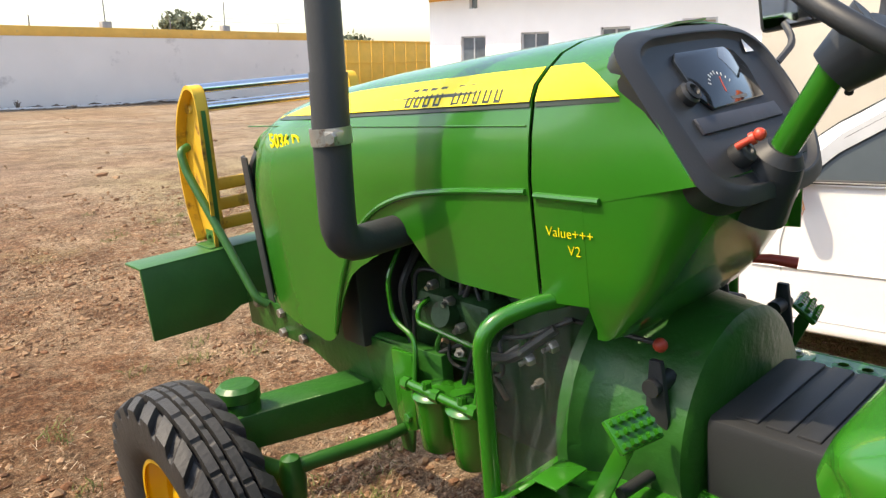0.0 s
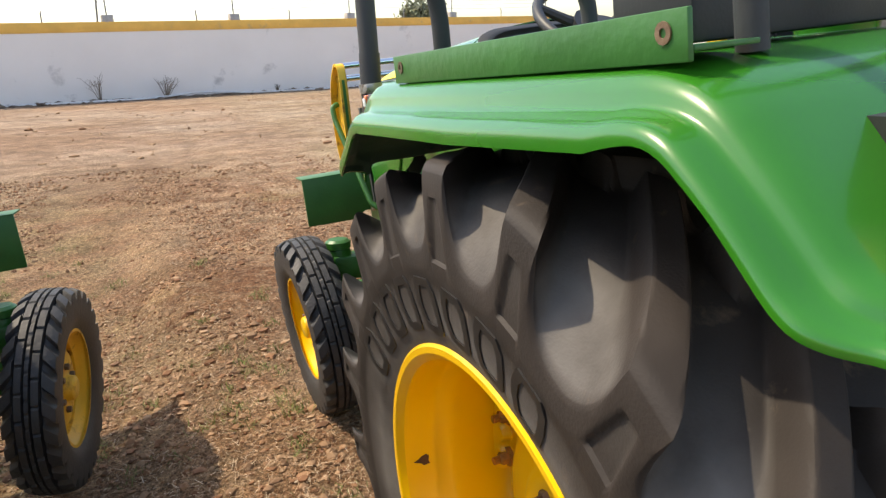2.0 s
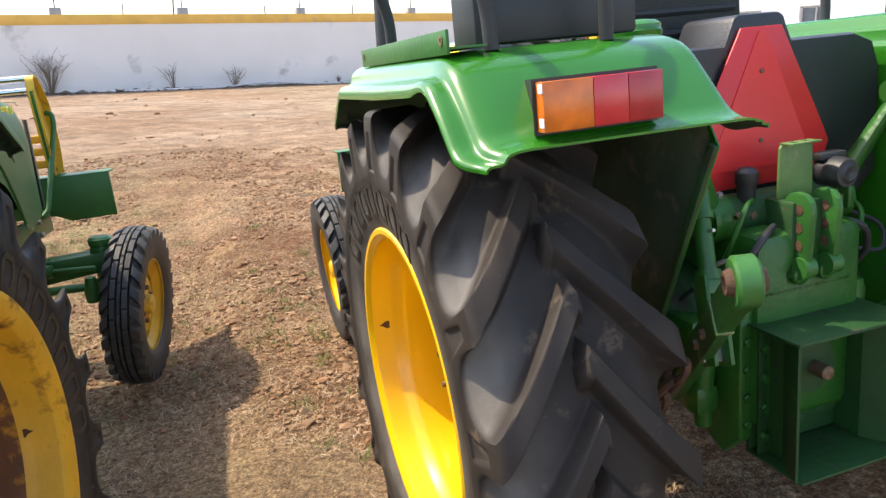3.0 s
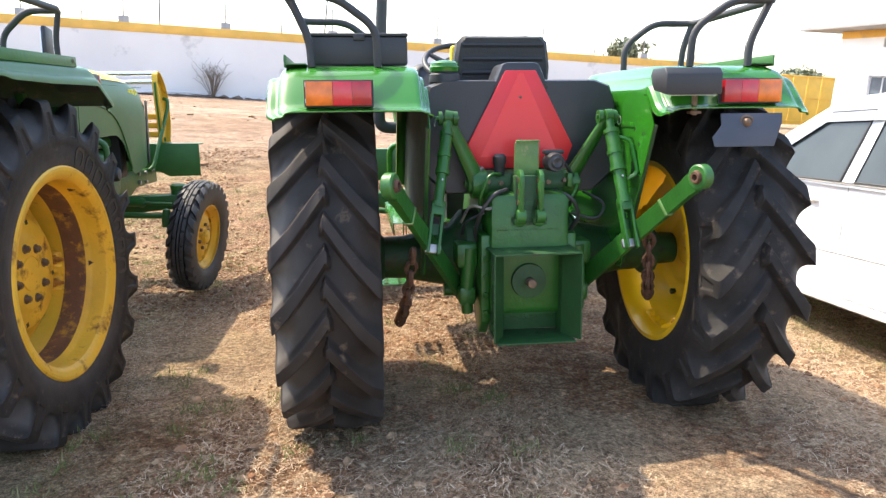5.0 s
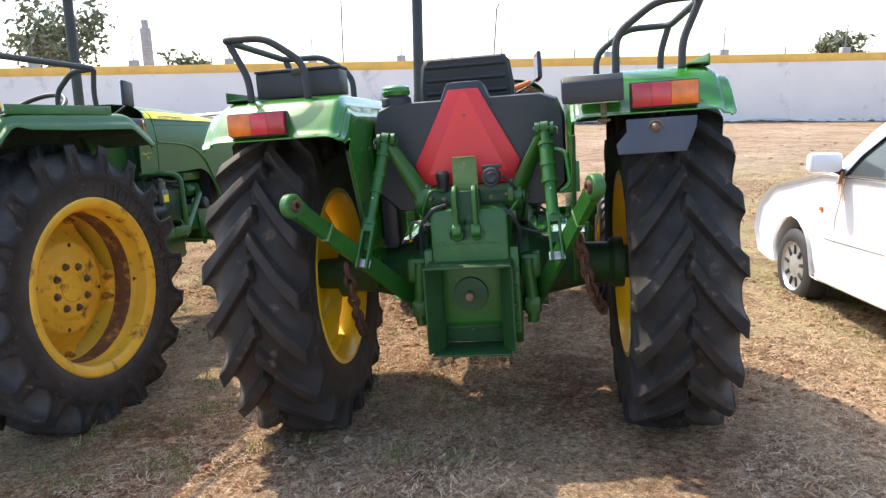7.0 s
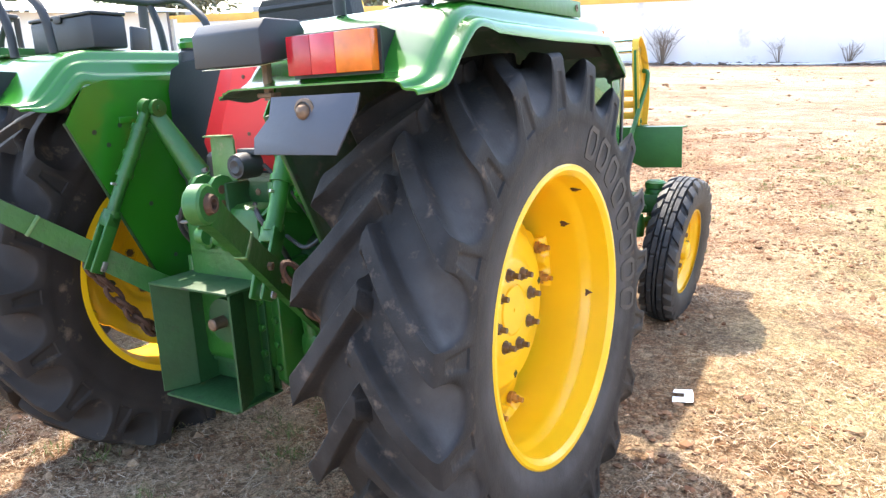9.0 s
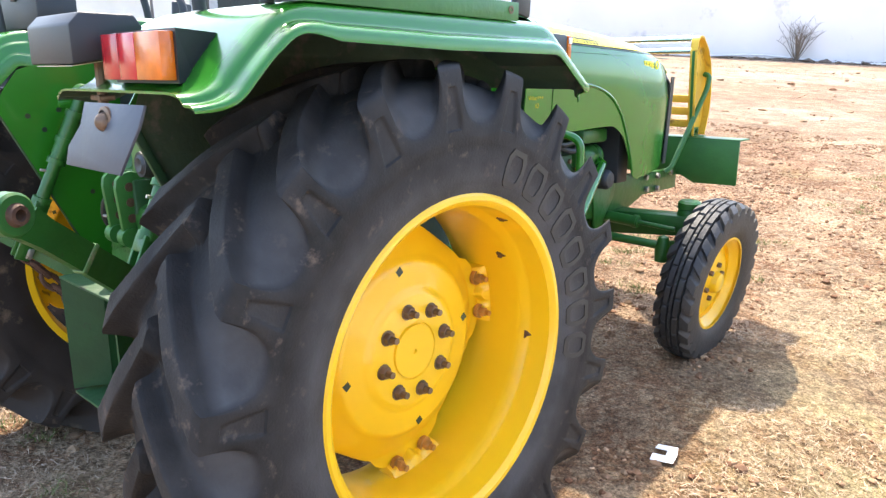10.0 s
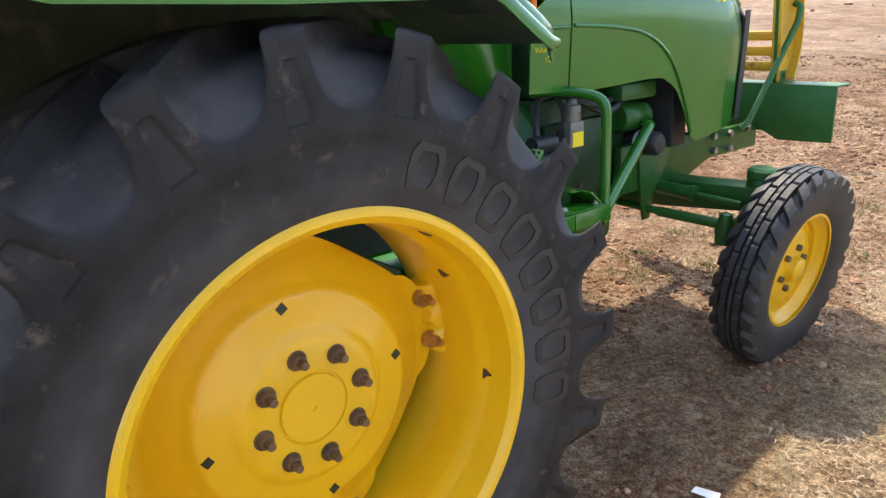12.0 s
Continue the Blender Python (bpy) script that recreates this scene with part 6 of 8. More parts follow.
    add("knob", lambda bm: bmesh.ops.create_uvsphere(bm, u_segments=12, v_segments=8, radius=0.013, matrix=Matrix.Translation((-0.212, 1.04, 0.96))), KNOB, "red knob", hl)
    lv = add("hand_lever", lambda bm: tube(bm, [(0.02, 0.845, 1.355), (0.06, 0.855, 1.385), (0.125, 0.871, 1.411)], 0.007, 0.02, 8), BLACK, "black lever with orange grip")
    add("grip", lambda bm: tube(bm, [(0.105, 0.866, 1.4035), (0.12, 0.870, 1.4075), (0.225, 0.900, 1.441), (0.236, 0.903, 1.4445)], (0.011, 0.0155), 0.004, 12), KNOB_O, "orange plastic grip", lv)
    rv = add("rear_view_mirror", lambda bm: (box(bm, (-0.062, -0.012, -0.075), (0.062, 0.012, 0.075), 0.02, pose(0.285, 1.05, 1.535, 0, -6, -80)), tube(bm, [(0.27, 1.055, 1.47), (0.235, 1.02, 1.435), (0.16, 1.02, 1.40)], 0.007, 0.03, 8)), BLACK, "black framed mirror on a bent stem")
    add("mirror_glass", lambda bm: box(bm, (-0.053, -0.0145, -0.066), (0.053, -0.0125, 0.066), 0.0, pose(0.285, 1.05, 1.535, 0, -6, -80)), MIRROR, "", rv, 0)


def rear_end(parent, smv=True):
    def add(name, fn, material, label="", up=parent, smooth=40):
        bm = bmesh.new()
        fn(bm)
        return part(name, bm, material, up, label, smooth)

    def tank(bm):
        rows = []
        for y, k in ((-0.125, 0.97), (-0.105, 1.0), (0.16, 1.0), (0.20, 0.96)):
            rows.append([(x * k, y, 1.15 + (z - 1.15) * k) for x, z in [(-0.385, 0.98), (-0.385, 1.25), (-0.36, 1.315), (-0.30, 1.338), (0.30, 1.338), (0.36, 1.315), (0.385, 1.25), (0.385, 0.98), (0.30, 0.90), (-0.30, 0.90)]])
        grid(bm, rows, close_v=True, cap=True)
    tk = add("fuel_tank", tank, BLACK_TANK, "black plastic fuel tank behind the seat", smooth=35)
    add("tank_hump", lambda bm: prism(bm, [(-0.115, 1.30), (-0.075, 1.395), (-0.06, 1.403), (0.055, 1.403), (0.07, 1.395), (0.11, 1.30)], "y", -0.128, 0.06, 0.008), BLACK_TANK, up=tk)
    cap = add("filler_neck", lambda bm: lathe(bm, [(1.33, 0.062), (1.36, 0.060), (1.368, 0.05), (1.385, 0.05)], 24, "z", (-0.29, -0.06, 0)), BLACK, up=tk)
    add("filler_cap", lambda bm: lathe(bm, [(1.372, 0.0), (1.372, 0.056), (1.388, 0.059), (1.392, 0.056), (1.402, 0.056), (1.410, 0.046), (1.414, 0.02), (1.414, 0.0)], 24, "z", (-0.29, -0.06, 0)), GREEN, "green filler cap", up=tk)
    for s in (-1, 1):
        add("mudguard_flap", lambda bm: prism(bm, [(-0.10, 0.74 if s < 0 else 0.99), (-0.12, 1.20), (0.05, 1.25), (0.08, 0.78 if s < 0 else 1.0)], "x", s * 0.31, s * 0.385, 0.025), BLACK_TANK)
    # seat
    def back(bm):
        rows = []
        for y, k in ((0.235, 0.9), (0.225, 1.0), (0.165, 1.0), (0.150, 0.93)):
            rows.append([(-0.02 + x * k, y - 0.12 * (z - 1.3), 1.40 + (z - 1.40) * k) for x, z in [(-0.20, 1.28), (-0.205, 1.40), (-0.19, 1.50), (-0.165, 1.525), (0.165, 1.525), (0.19, 1.50), (0.205, 1.40), (0.20, 1.28)]])
        grid(bm, rows, close_v=True, cap=True)
        for z in (1.38, 1.435, 1.49):
            tube(bm, [(-0.19, 0.158 - 0.12 * (z - 1.3), z), (0.15, 0.158 - 0.12 * (z - 1.3), z)], 0.014, seg=10)
    st = add("seat", back, SEAT, "black vinyl tractor seat", smooth=35)
    add("cushion", lambda bm: box(bm, (-0.22, 0.21, 1.20), (0.18, 0.60, 1.29), 0.04), SEAT, up=st)
    add("backrest_pad", lambda bm: (box(bm, (-0.17, -0.022, -0.10), (0.17, 0.022, 0.10), 0.02, pose(-0.02, 0.240, 1.405, 7, 0, 0)), box(bm, (-0.205, -0.015, -0.085), (-0.17, 0.03, 0.09), 0.012, pose(-0.02, 0.240, 1.405, 7, 0, 0))), SEAT_Y, "yellow vinyl pad", up=st)
    add("seat_stand", lambda bm: box(bm, (-0.12, 0.25, 0.92), (0.08, 0.52, 1.20), 0.02), BLACK, up=st)
    # cast rear cover and lift
    add("lift_housing", lambda bm: (box(bm, (-0.118, -0.215, 0.80), (0.108, 0.10, 0.975), 0.02), tube(bm, [(-0.20, -0.17, 0.945), (0.19, -0.17, 0.945)], 0.052, seg=18), box(bm, (-0.155, -0.275, 0.52), (0.15, -0.10, 0.80), 0.02)), GREEN_BOX, "cast green hydraulic lift housing")
    for s in (-1, 1):
        add("lift_arm", lambda bm: (tube(bm, [(s * 0.17, -0.17, 0.945), (s * 0.205, -0.19, 1.00), (s * 0.300, -0.245, 1.185)], (0.050, 0.026), seg=12, squash=0.62), tube(bm, [(s * 0.150, -0.17, 0.945), (s * 0.205, -0.17, 0.945)], 0.058, seg=16),
                                    lathe(bm, [(s * 0.268, 0.0), (s * 0.268, 0.026), (s * 0.285, 0.026), (s * 0.285, 0.0)], 14, "x", (0, -0.245, 1.195)), lathe(bm, [(s * 0.325, 0.0), (s * 0.325, 0.026), (s * 0.338, 0.026), (s * 0.338, 0.0)], 14, "x", (0, -0.245, 1.195)),
                                    tube(bm, [(s * 0.262, -0.245, 1.195), (s * 0.350, -0.245, 1.195)], 0.009, seg=8)), GREEN_CAST)
        head, foot = Vector((s * 0.303, -0.262, 1.200)), Vector((-0.387, -0.452, 0.747) if s < 0 else (0.330, -0.468, 0.747))
        way = (foot - head).normalized()
        wide = Vector((1, 0, 0))
        wide = (wide - way * wide.dot(way)).normalized()
        lie = Matrix((wide, way.cross(wide), way)).transposed().to_4x4()
        long = (foot - head).length

        def rod_mesh(bm):
            # eye on the arm's pin, a sleeve with collars, the thin screw and a slotted fork
            tube(bm, [(-0.014, 0, 0), (0.014, 0, 0)], 0.024, seg=16)
            tube(bm, [(0, 0, 0.01), (0, 0, 0.07)], (0.016, 0.017), seg=12)
            fat = 0.0255 if s > 0 else 0.0215
            tube(bm, [(0, 0, 0.065), (0, 0, 0.215)], fat, seg=16)
            for z in (0.066, 0.148, 0.212):
                tube(bm, [(0, 0, z - 0.008), (0, 0, z + 0.008)], fat + 0.004, seg=16)
            tube(bm, [(0, 0, 0.21), (0, 0, 0.335)], fat - 0.0035, seg=14)
            tube(bm, [(0, 0, 0.325), (0, 0, 0.345)], 0.026, seg=14)
            for k in (-1, 1):
                box(bm, (k * 0.013, -0.020, 0.335), (k * 0.024, 0.020, long + 0.018), 0.004)
            box(bm, (-0.024, -0.020, 0.335), (0.024, 0.020, 0.375), 0.005)
            box(bm, (-0.016, -0.0215, 0.40), (0.016, -0.0195, 0.44), 0.0)
            bmesh.ops.transform(bm, matrix=Matrix.Translation(head) @ lie, verts=bm.verts[:])
        rod = add("lift_rod", rod_mesh, GREEN_CAST, "green lift rod with a slotted fork")
        add("pin", lambda bm: box(bm, (-0.030, -0.024, long - 0.022), (0.028, -0.006, long + 0.010), 0.004, Matrix.Translation(head) @ lie), STEEL, up=rod)
        add("grease_nipple", lambda bm: tube(bm, [head + way * 0.24 + Vector((0, -0.018, 0)), head + way * 0.24 + Vector((0, -0.034, 0.004))], 0.004, seg=6), STEEL, up=rod)
        if s > 0:
            add("levelling_handle", lambda bm: tube(bm, [(0.335, -0.29, 1.12), (0.375, -0.31, 1.11), (0.390, -0.35, 0.99), (0.355, -0.345, 0.97)], 0.008, 0.02, 8), GREEN, up=rod)
        # flat lower link with a ball eye
        a, b = Vector((s * 0.235, -0.10, 0.50)), Vector((-0.545, -0.703, 0.999) if s < 0 else (0.453, -0.712, 1.007))
        d = (b - a).normalized()
        e = b.copy()
        b = b - d * 0.030
        side = Vector((s * 0.9, 0.35, 0.0)).normalized()
        side = (side - d * side.dot(d)).normalized()
        up = d.cross(side)

        def bar(bm):
            rows = []
            for u, hw, th in ((0, 0.034, 0.012), (0.15, 0.036, 0.010), (0.55, 0.034, 0.010), (0.78, 0.031, 0.010), (0.80, 0.030, 0.013), (0.94, 0.029, 0.014), (1.0, 0.033, 0.016)):
                c = a + (b - a) * u
                rows.append([c + side * th + up * hw, c - side * th + up * hw, c - side * th - up * hw, c + side * th - up * hw])
            grid(bm, rows, close_v=True, cap=True)
            for e2 in [e2 for e2 in bm.edges if abs((e2.verts[0].co - e2.verts[1].co).normalized().dot(d)) > 0.9]:
                e2.smooth = False
        lk = add("lower_link", bar, GREEN_CAST, "green flat lower hitch link")
        turn = Matrix((d, up, side)).transposed().to_4x4()

        def eye(bm):
            lathe(bm, [(-0.019, 0.019), (-0.019, 0.036), (-0.014, 0.041), (0.014, 0.041), (0.019, 0.036), (0.019, 0.019)], 28, "z", closed=True)
            bmesh.ops.transform(bm, matrix=Matrix.Translation(e) @ turn, verts=bm.verts[:])
        add("link_eye", eye, GREEN_OLD, "paint-worn link eye", up=lk)

        def ball(bm):
            lathe(bm, [(-0.030, 0.011), (-0.030, 0.018), (-0.012, 0.0255), (0.012, 0.0255), (0.030, 0.018), (0.030, 0.011)], 20, "z", closed=True)
            bmesh.ops.transform(bm, matrix=Matrix.Translation(e) @ turn, verts=bm.verts[:])
        add("ball", ball, RUST, "rusty ball bush", up=lk)
        add("link_collar", lambda bm: box(bm, (-0.006, -0.033, -0.016), (0.006, 0.033, 0.016), 0.003, Matrix.Translation(a + (b - a) * 0.80) @ turn), GREEN_WORN, up=lk)
        for u in (0.56, 0.66):
            add("link_bolt", lambda bm: hexnut(bm, a + (b - a) * u + side * 0.010, side, 0.011, 0.010), BOLT, up=lk)
        # check chain
        n = 10
        p0, p1 = (Vector((-0.49, -0.14, 0.40)), Vector((-0.455, -0.43, 0.745))) if s < 0 else (Vector((0.495, -0.25, 0.50)), Vector((0.405, -0.445, 0.815)))
        for k in range(n):
            c = p0 + (p1 - p0) * ((k + 0.5) / n) + Vector((0, 0, -0.05 * math.sin(math.pi * (k + 0.5) / n)))
            bm = bmesh.new()
            ring = []
            for q in range(14):
                t = 2 * math.pi * q / 14
                ring.append(Vector((0.017 * math.cos(t), 0.038 * math.sin(t), 0)))
            rows = [[p + (p.normalized() * math.cos(w) + Vector((0, 0, math.sin(w)))) * 0.0095 for w in [2 * math.pi * j / 6 for j in range(6)]] for p in ring]
            grid(bm, rows, close_u=True, close_v=True)
            dd = (p1 - p0).normalized()
            q = dd.to_track_quat("Y", "Z").to_matrix().to_4x4() @ Matrix.Rotation(math.pi / 2 * (k % 2), 4, "Y")
            bmesh.ops.transform(bm, matrix=Matrix.Translation(c) @ q, verts=bm.verts[:])
            part("chain_link", bm, RUST, lk)
    # drop arms either side of the power take-off
    for s in (-1, 1):
        add("hanger", lambda bm: (prism(bm, [(-0.28, 0.76), (-0.13, 0.76), (-0.13, 0.40), (-0.22, 0.36), (-0.28, 0.42)], "x", s * 0.150, s * 0.185, 0.006)), GREEN_CAST)
        for z in (0.46, 0.53, 0.60, 0.67):
            add("bolt", lambda bm: hexnut(bm, (s * 0.168, -0.281, z), (0, -1, 0), 0.011, 0.010), GREEN_CAST)
        add("stabiliser_lug", lambda bm: (tube(bm, [(s * 0.225, -0.20, 0.44), (s * 0.230, -0.20, 0.52), (s * 0.222, -0.20, 0.60), (s * 0.215, -0.20, 0.70)], (0.022, 0.030), seg=12), box(bm, (s * 0.185, -0.22, 0.62), (s * 0.27, -0.10, 0.72), 0.018), box(bm, (s * 0.192, -0.225, 0.47), (s * 0.262, -0.15, 0.55), 0.02)), GREEN_CAST)
    # power take-off and its open box guard
    add("output_housing", lambda bm: (lathe(bm, [(-0.275, 0.10), (-0.295, 0.095), (-0.300, 0.068), (-0.315, 0.066), (-0.318, 0.03), (-0.318, 0.0)], 28, "y", (-0.006, 0, 0.585)), box(bm, (-0.11, -0.29, 0.44), (0.10, -0.27, 0.52), 0.006)), GREEN_BOX, "green power take-off housing")
    add("output_shaft", lambda bm: lathe(bm, [(-0.315, 0.018), (-0.360, 0.018), (-0.364, 0.014), (-0.365, 0.0)], 12, "y", (-0.006, 0, 0.585)), BOLT, "splined steel shaft stub")
    pg = add("shaft_guard", lambda bm: box(bm, (-0.165, -0.435, 0.708), (0.16, -0.27, 0.715), 0.001), GREEN_BOX, "green sheet-steel shaft guard box")
    add("guard_back", lambda bm: (box(bm, (-0.150, -0.272, 0.385), (0.145, -0.262, 0.705), 0.001), lathe(bm, [(-0.272, 0.118), (-0.284, 0.114), (-0.284, 0.0)], 28, "y", (-0.006, 0, 0.545)), [hexnut(bm, (-0.006 + 0.105 * math.cos(q), -0.284, 0.545 + 0.105 * math.sin(q)), (0, -1, 0), 0.009, 0.008) for q in (0.3, 1.3, 1.9, 2.9, 3.9, 4.7, 5.5)]), GREEN_BOX, up=pg)
    add("guard_floor", lambda bm: box(bm, (-0.150, -0.435, 0.374), (0.145, -0.26, 0.381), 0.001), GREEN_BOX, up=pg)
    for s in (-1, 1):
        # the cheeks stand square at the back and splay outwards behind
        add("guard_cheek", lambda bm: (prism(bm, [(s * 0.166, -0.432), (s * 0.160, -0.434), (s * 0.112, -0.345), (s * 0.118, -0.343)], "z", 0.384, 0.7075), box(bm, (s * 0.1125, -0.3435, 0.384), (s * 0.1175, -0.273, 0.7075))), GREEN_BOX, up=pg)
        add("guard_frame", lambda bm: (box(bm, (s * 0.120, -0.300, 0.384), (s * 0.148, -0.294, 0.706), 0.001), box(bm, (s * 0.120, -0.294, 0.384), (s * 0.126, -0.273, 0.706), 0.001)), GREEN_BOX, up=pg)
        add("guard_tab", lambda bm: box(bm, (s * 0.12 - 0.01, -0.275, 0.715), (s * 0.095 - 0.01, -0.24, 0.79), 0.002), GREEN_BOX, up=pg)
        for k in range(4):
            add("bolt", lambda bm: hexnut(bm, (s * 0.135, -0.300, 0.43 + 0.075 * k), (0, -1, 0), 0.011, 0.011), GREEN_CAST, up=pg)
    add("guard_bridge", lambda bm: box(bm, (-0.13, -0.30, 0.778), (0.11, -0.25, 0.786), 0.001), GREEN_BOX, up=pg)
    # top-link rocker with two slotted cheeks, and the tab above
    add("top_link_bracket", lambda bm: (prism(bm, [(-0.078, 0.79), (-0.085, 0.825), (-0.064, 0.855), (-0.060, 0.985), (0.048, 0.985), (0.052, 0.855), (0.073, 0.825), (0.066, 0.79)], "y", -0.300, -0.210, 0.008)), GREEN_BOX, "green top-link bracket")
    for s in (-1, 1):
        cx = s * 0.037 - 0.006

        def cheek(bm):
            prism(bm, [(-0.262, 0.845), (-0.262, 0.985), (-0.278, 1.002), (-0.300, 1.008), (-0.324, 1.004), (-0.340, 0.988), (-0.344, 0.965), (-0.334, 0.845)], "x", cx - 0.008, cx + 0.008, 0.003)
            tube(bm, [(cx - 0.016, -0.318, 0.835), (cx + 0.016, -0.318, 0.835)], 0.026, seg=14)
        ck = add("slotted_cheek", cheek, GREEN_OLD)
        for z in (0.885, 0.927, 0.968):
            add("pin_hole", lambda bm: tube(bm, [(cx - 0.0095, -0.308, z), (cx + 0.0095, -0.308, z)], 0.012, seg=12), RUST, up=ck)
        add("bolt", lambda bm: hexnut(bm, (cx, -0.30, 0.815), (0, -1, 0), 0.022, 0.016, 12), GREEN_CAST, up=ck)
    add("upright_tab", lambda bm: (prism(bm, [(-0.055, 0.985), (-0.052, 1.10), (-0.045, 1.112), (0.033, 1.112), (0.040, 1.10), (0.042, 0.985)], "y", -0.252, -0.244, 0.001), box(bm, (-0.048, -0.251, 1.108), (0.036, -0.244, 1.113), 0.001), box(bm, (-0.048, -0.282, 1.108), (0.036, -0.272, 1.113), 0.001), [box(bm, (x, -0.273, 1.1082), (x + 0.016, -0.250, 1.1128), 0.001) for x in (-0.048, -0.014, 0.020)]), GREEN_WORN, "green upright tab with two slots")
    add("oil_filler", lambda bm: lathe(bm, [(0.98, 0.02), (1.02, 0.022), (1.025, 0.026), (1.05, 0.026), (1.06, 0.016), (1.06, 0.0)], 14, "z", (-0.10, -0.20, 0)), BLACK)
    so = add("trailer_socket", lambda bm: (lathe(bm, [(-0.30, 0.0), (-0.30, 0.032), (-0.285, 0.036), (-0.23, 0.036), (-0.22, 0.0)], 18, "y", (0.095, 0, 1.03)), box(bm, (0.06, -0.26, 1.058), (0.135, -0.22, 1.075), 0.004)), BLACK, "black trailer socket")
    add("socket_lid", lambda bm: lathe(bm, [(-0.301, 0.0), (-0.306, 0.018), (-0.300, 0.026)], 12, "y", (0.098, 0, 1.03)), BLACK, up=so)
    for pts in ([(0.14, -0.24, 1.03), (0.22, -0.2, 0.93), (0.20, -0.12, 0.84)], [(0.18, -0.22, 0.83), (0.28, -0.25, 0.80), (0.33, -0.2, 0.86), (0.26, -0.12, 0.9)], [(-0.16, -0.22, 0.84), (-0.24, -0.2, 0.80), (-0.23, -0.1, 0.72)]):
        add("cable", lambda bm: tube(bm, pts, 0.006, 0.04, 8), BLACK)
    # hydraulic lines, fittings and bolts on the lift housing
    for pts, rr, mt in (([(-0.10, -0.22, 0.985), (-0.15, -0.26, 0.99), (-0.185, -0.25, 0.90), (-0.17, -0.18, 0.80), (-0.20, -0.10, 0.74)], 0.0065, GREEN_CAST),
                        ([(-0.085, -0.27, 0.93), (-0.14, -0.30, 0.92), (-0.19, -0.29, 0.85), (-0.20, -0.22, 0.76), (-0.17, -0.16, 0.70)], 0.0085, BLACK),
                        ([(-0.125, -0.265, 0.87), (-0.165, -0.30, 0.86), (-0.225, -0.27, 0.88), (-0.25, -0.20, 0.80)], 0.0055, ZINC),
                        ([(0.10, -0.25, 0.92), (0.16, -0.30, 0.90), (0.20, -0.27, 0.82), (0.17, -0.20, 0.74)], 0.0080, BLACK),
                        ([(0.115, -0.265, 0.87), (0.15, -0.29, 0.885), (0.19, -0.26, 0.93), (0.22, -0.12, 0.97), (0.23, 0.10, 1.02)], 0.0060, GREEN_CAST),
                        ([(0.13, -0.20, 0.98), (0.20, -0.16, 1.00), (0.26, 0.05, 1.02), (0.28, 0.35, 1.00)], 0.0050, ZINC)):
        add("hydraulic_line", lambda bm: tube(bm, pts, rr, 0.035, 8), mt)
    for x, z in ((-0.098, 0.83), (-0.098, 0.89), (-0.098, 0.95), (0.088, 0.83), (0.088, 0.89), (0.088, 0.95), (-0.135, 0.745), (0.130, 0.745)):
        add("bolt", lambda bm: hexnut(bm, (x, -0.213 if z > 0.80 else -0.274, z), (0, -1, 0), 0.011, 0.011), GREEN_CAST if z < 0.95 else BOLT)
    for s in (-1, 1):
        sh = add("lift_shaft_end", lambda bm: (lathe(bm, [(s * 0.205, 0.0), (s * 0.205, 0.036), (s * 0.218, 0.036), (s * 0.222, 0.030), (s * 0.222, 0.0)], 18, "x", (0, -0.17, 0.945)), hexnut(bm, (s * 0.222, -0.17, 0.945), (s, 0, 0), 0.014, 0.010)), GREEN_OLD)
        for q in range(3):
            a = 2.1 * q + 0.4
            add("fitting", lambda bm: hexnut(bm, (s * (0.148 + 0.02 * q), -0.17 - 0.054 * math.cos(a * 0.5), 0.945 + 0.054 * math.sin(a * 0.5)), (0, -math.cos(a * 0.5), math.sin(a * 0.5)), 0.010, 0.014), ZINC if q == 1 else BOLT, up=sh)
        add("cotter_ring", lambda bm: tube(bm, [(s * 0.352, -0.245 + 0.017 * math.cos(q * 0.785), 1.182 + 0.017 * math.sin(q * 0.785)) for q in range(9)], 0.0018, seg=5), STEEL, up=sh)
    add("control_link", lambda bm: (tube(bm, [(0.165, -0.23, 0.96), (0.175, -0.10, 1.03), (0.18, 0.12, 1.07)], 0.006, 0.03, 8), box(bm, (0.155, -0.25, 0.93), (0.175, -0.21, 0.985), 0.004)), GREEN_CAST)
    add("drawbar_support", lambda bm: (box(bm, (-0.12, -0.10, 0.36), (0.11, 0.3, 0.42), 0.01), tube(bm, [(-0.30, -0.05, 0.50), (0.29, -0.05, 0.50)], 0.028, seg=12)), GREEN_CAST)
    if smv:
        def tri(bm):
            prism(bm, [(-0.065, 1.372), (0.053, 1.372), (0.205, 1.085), (0.172, 1.0), (-0.184, 1.0), (-0.217, 1.085)], "y", -0.140, -0.134, 0.002)
        sm = add("slow_vehicle_sign", tri, RED_DARK, "red triangular slow-vehicle sign")
        add("sign_centre", lambda bm: prism(bm, [(-0.016, 1.362), (0.004, 1.362), (0.150, 1.045), (-0.162, 1.045)], "y", -0.1425, -0.1405), RED, up=sm)
        for z in (1.271, 1.108):
            add("sign_bolt", lambda bm: hexnut(bm, (-0.008, -0.1425, z), (0, -1, 0), 0.006, 0.004), BOLT, up=sm)


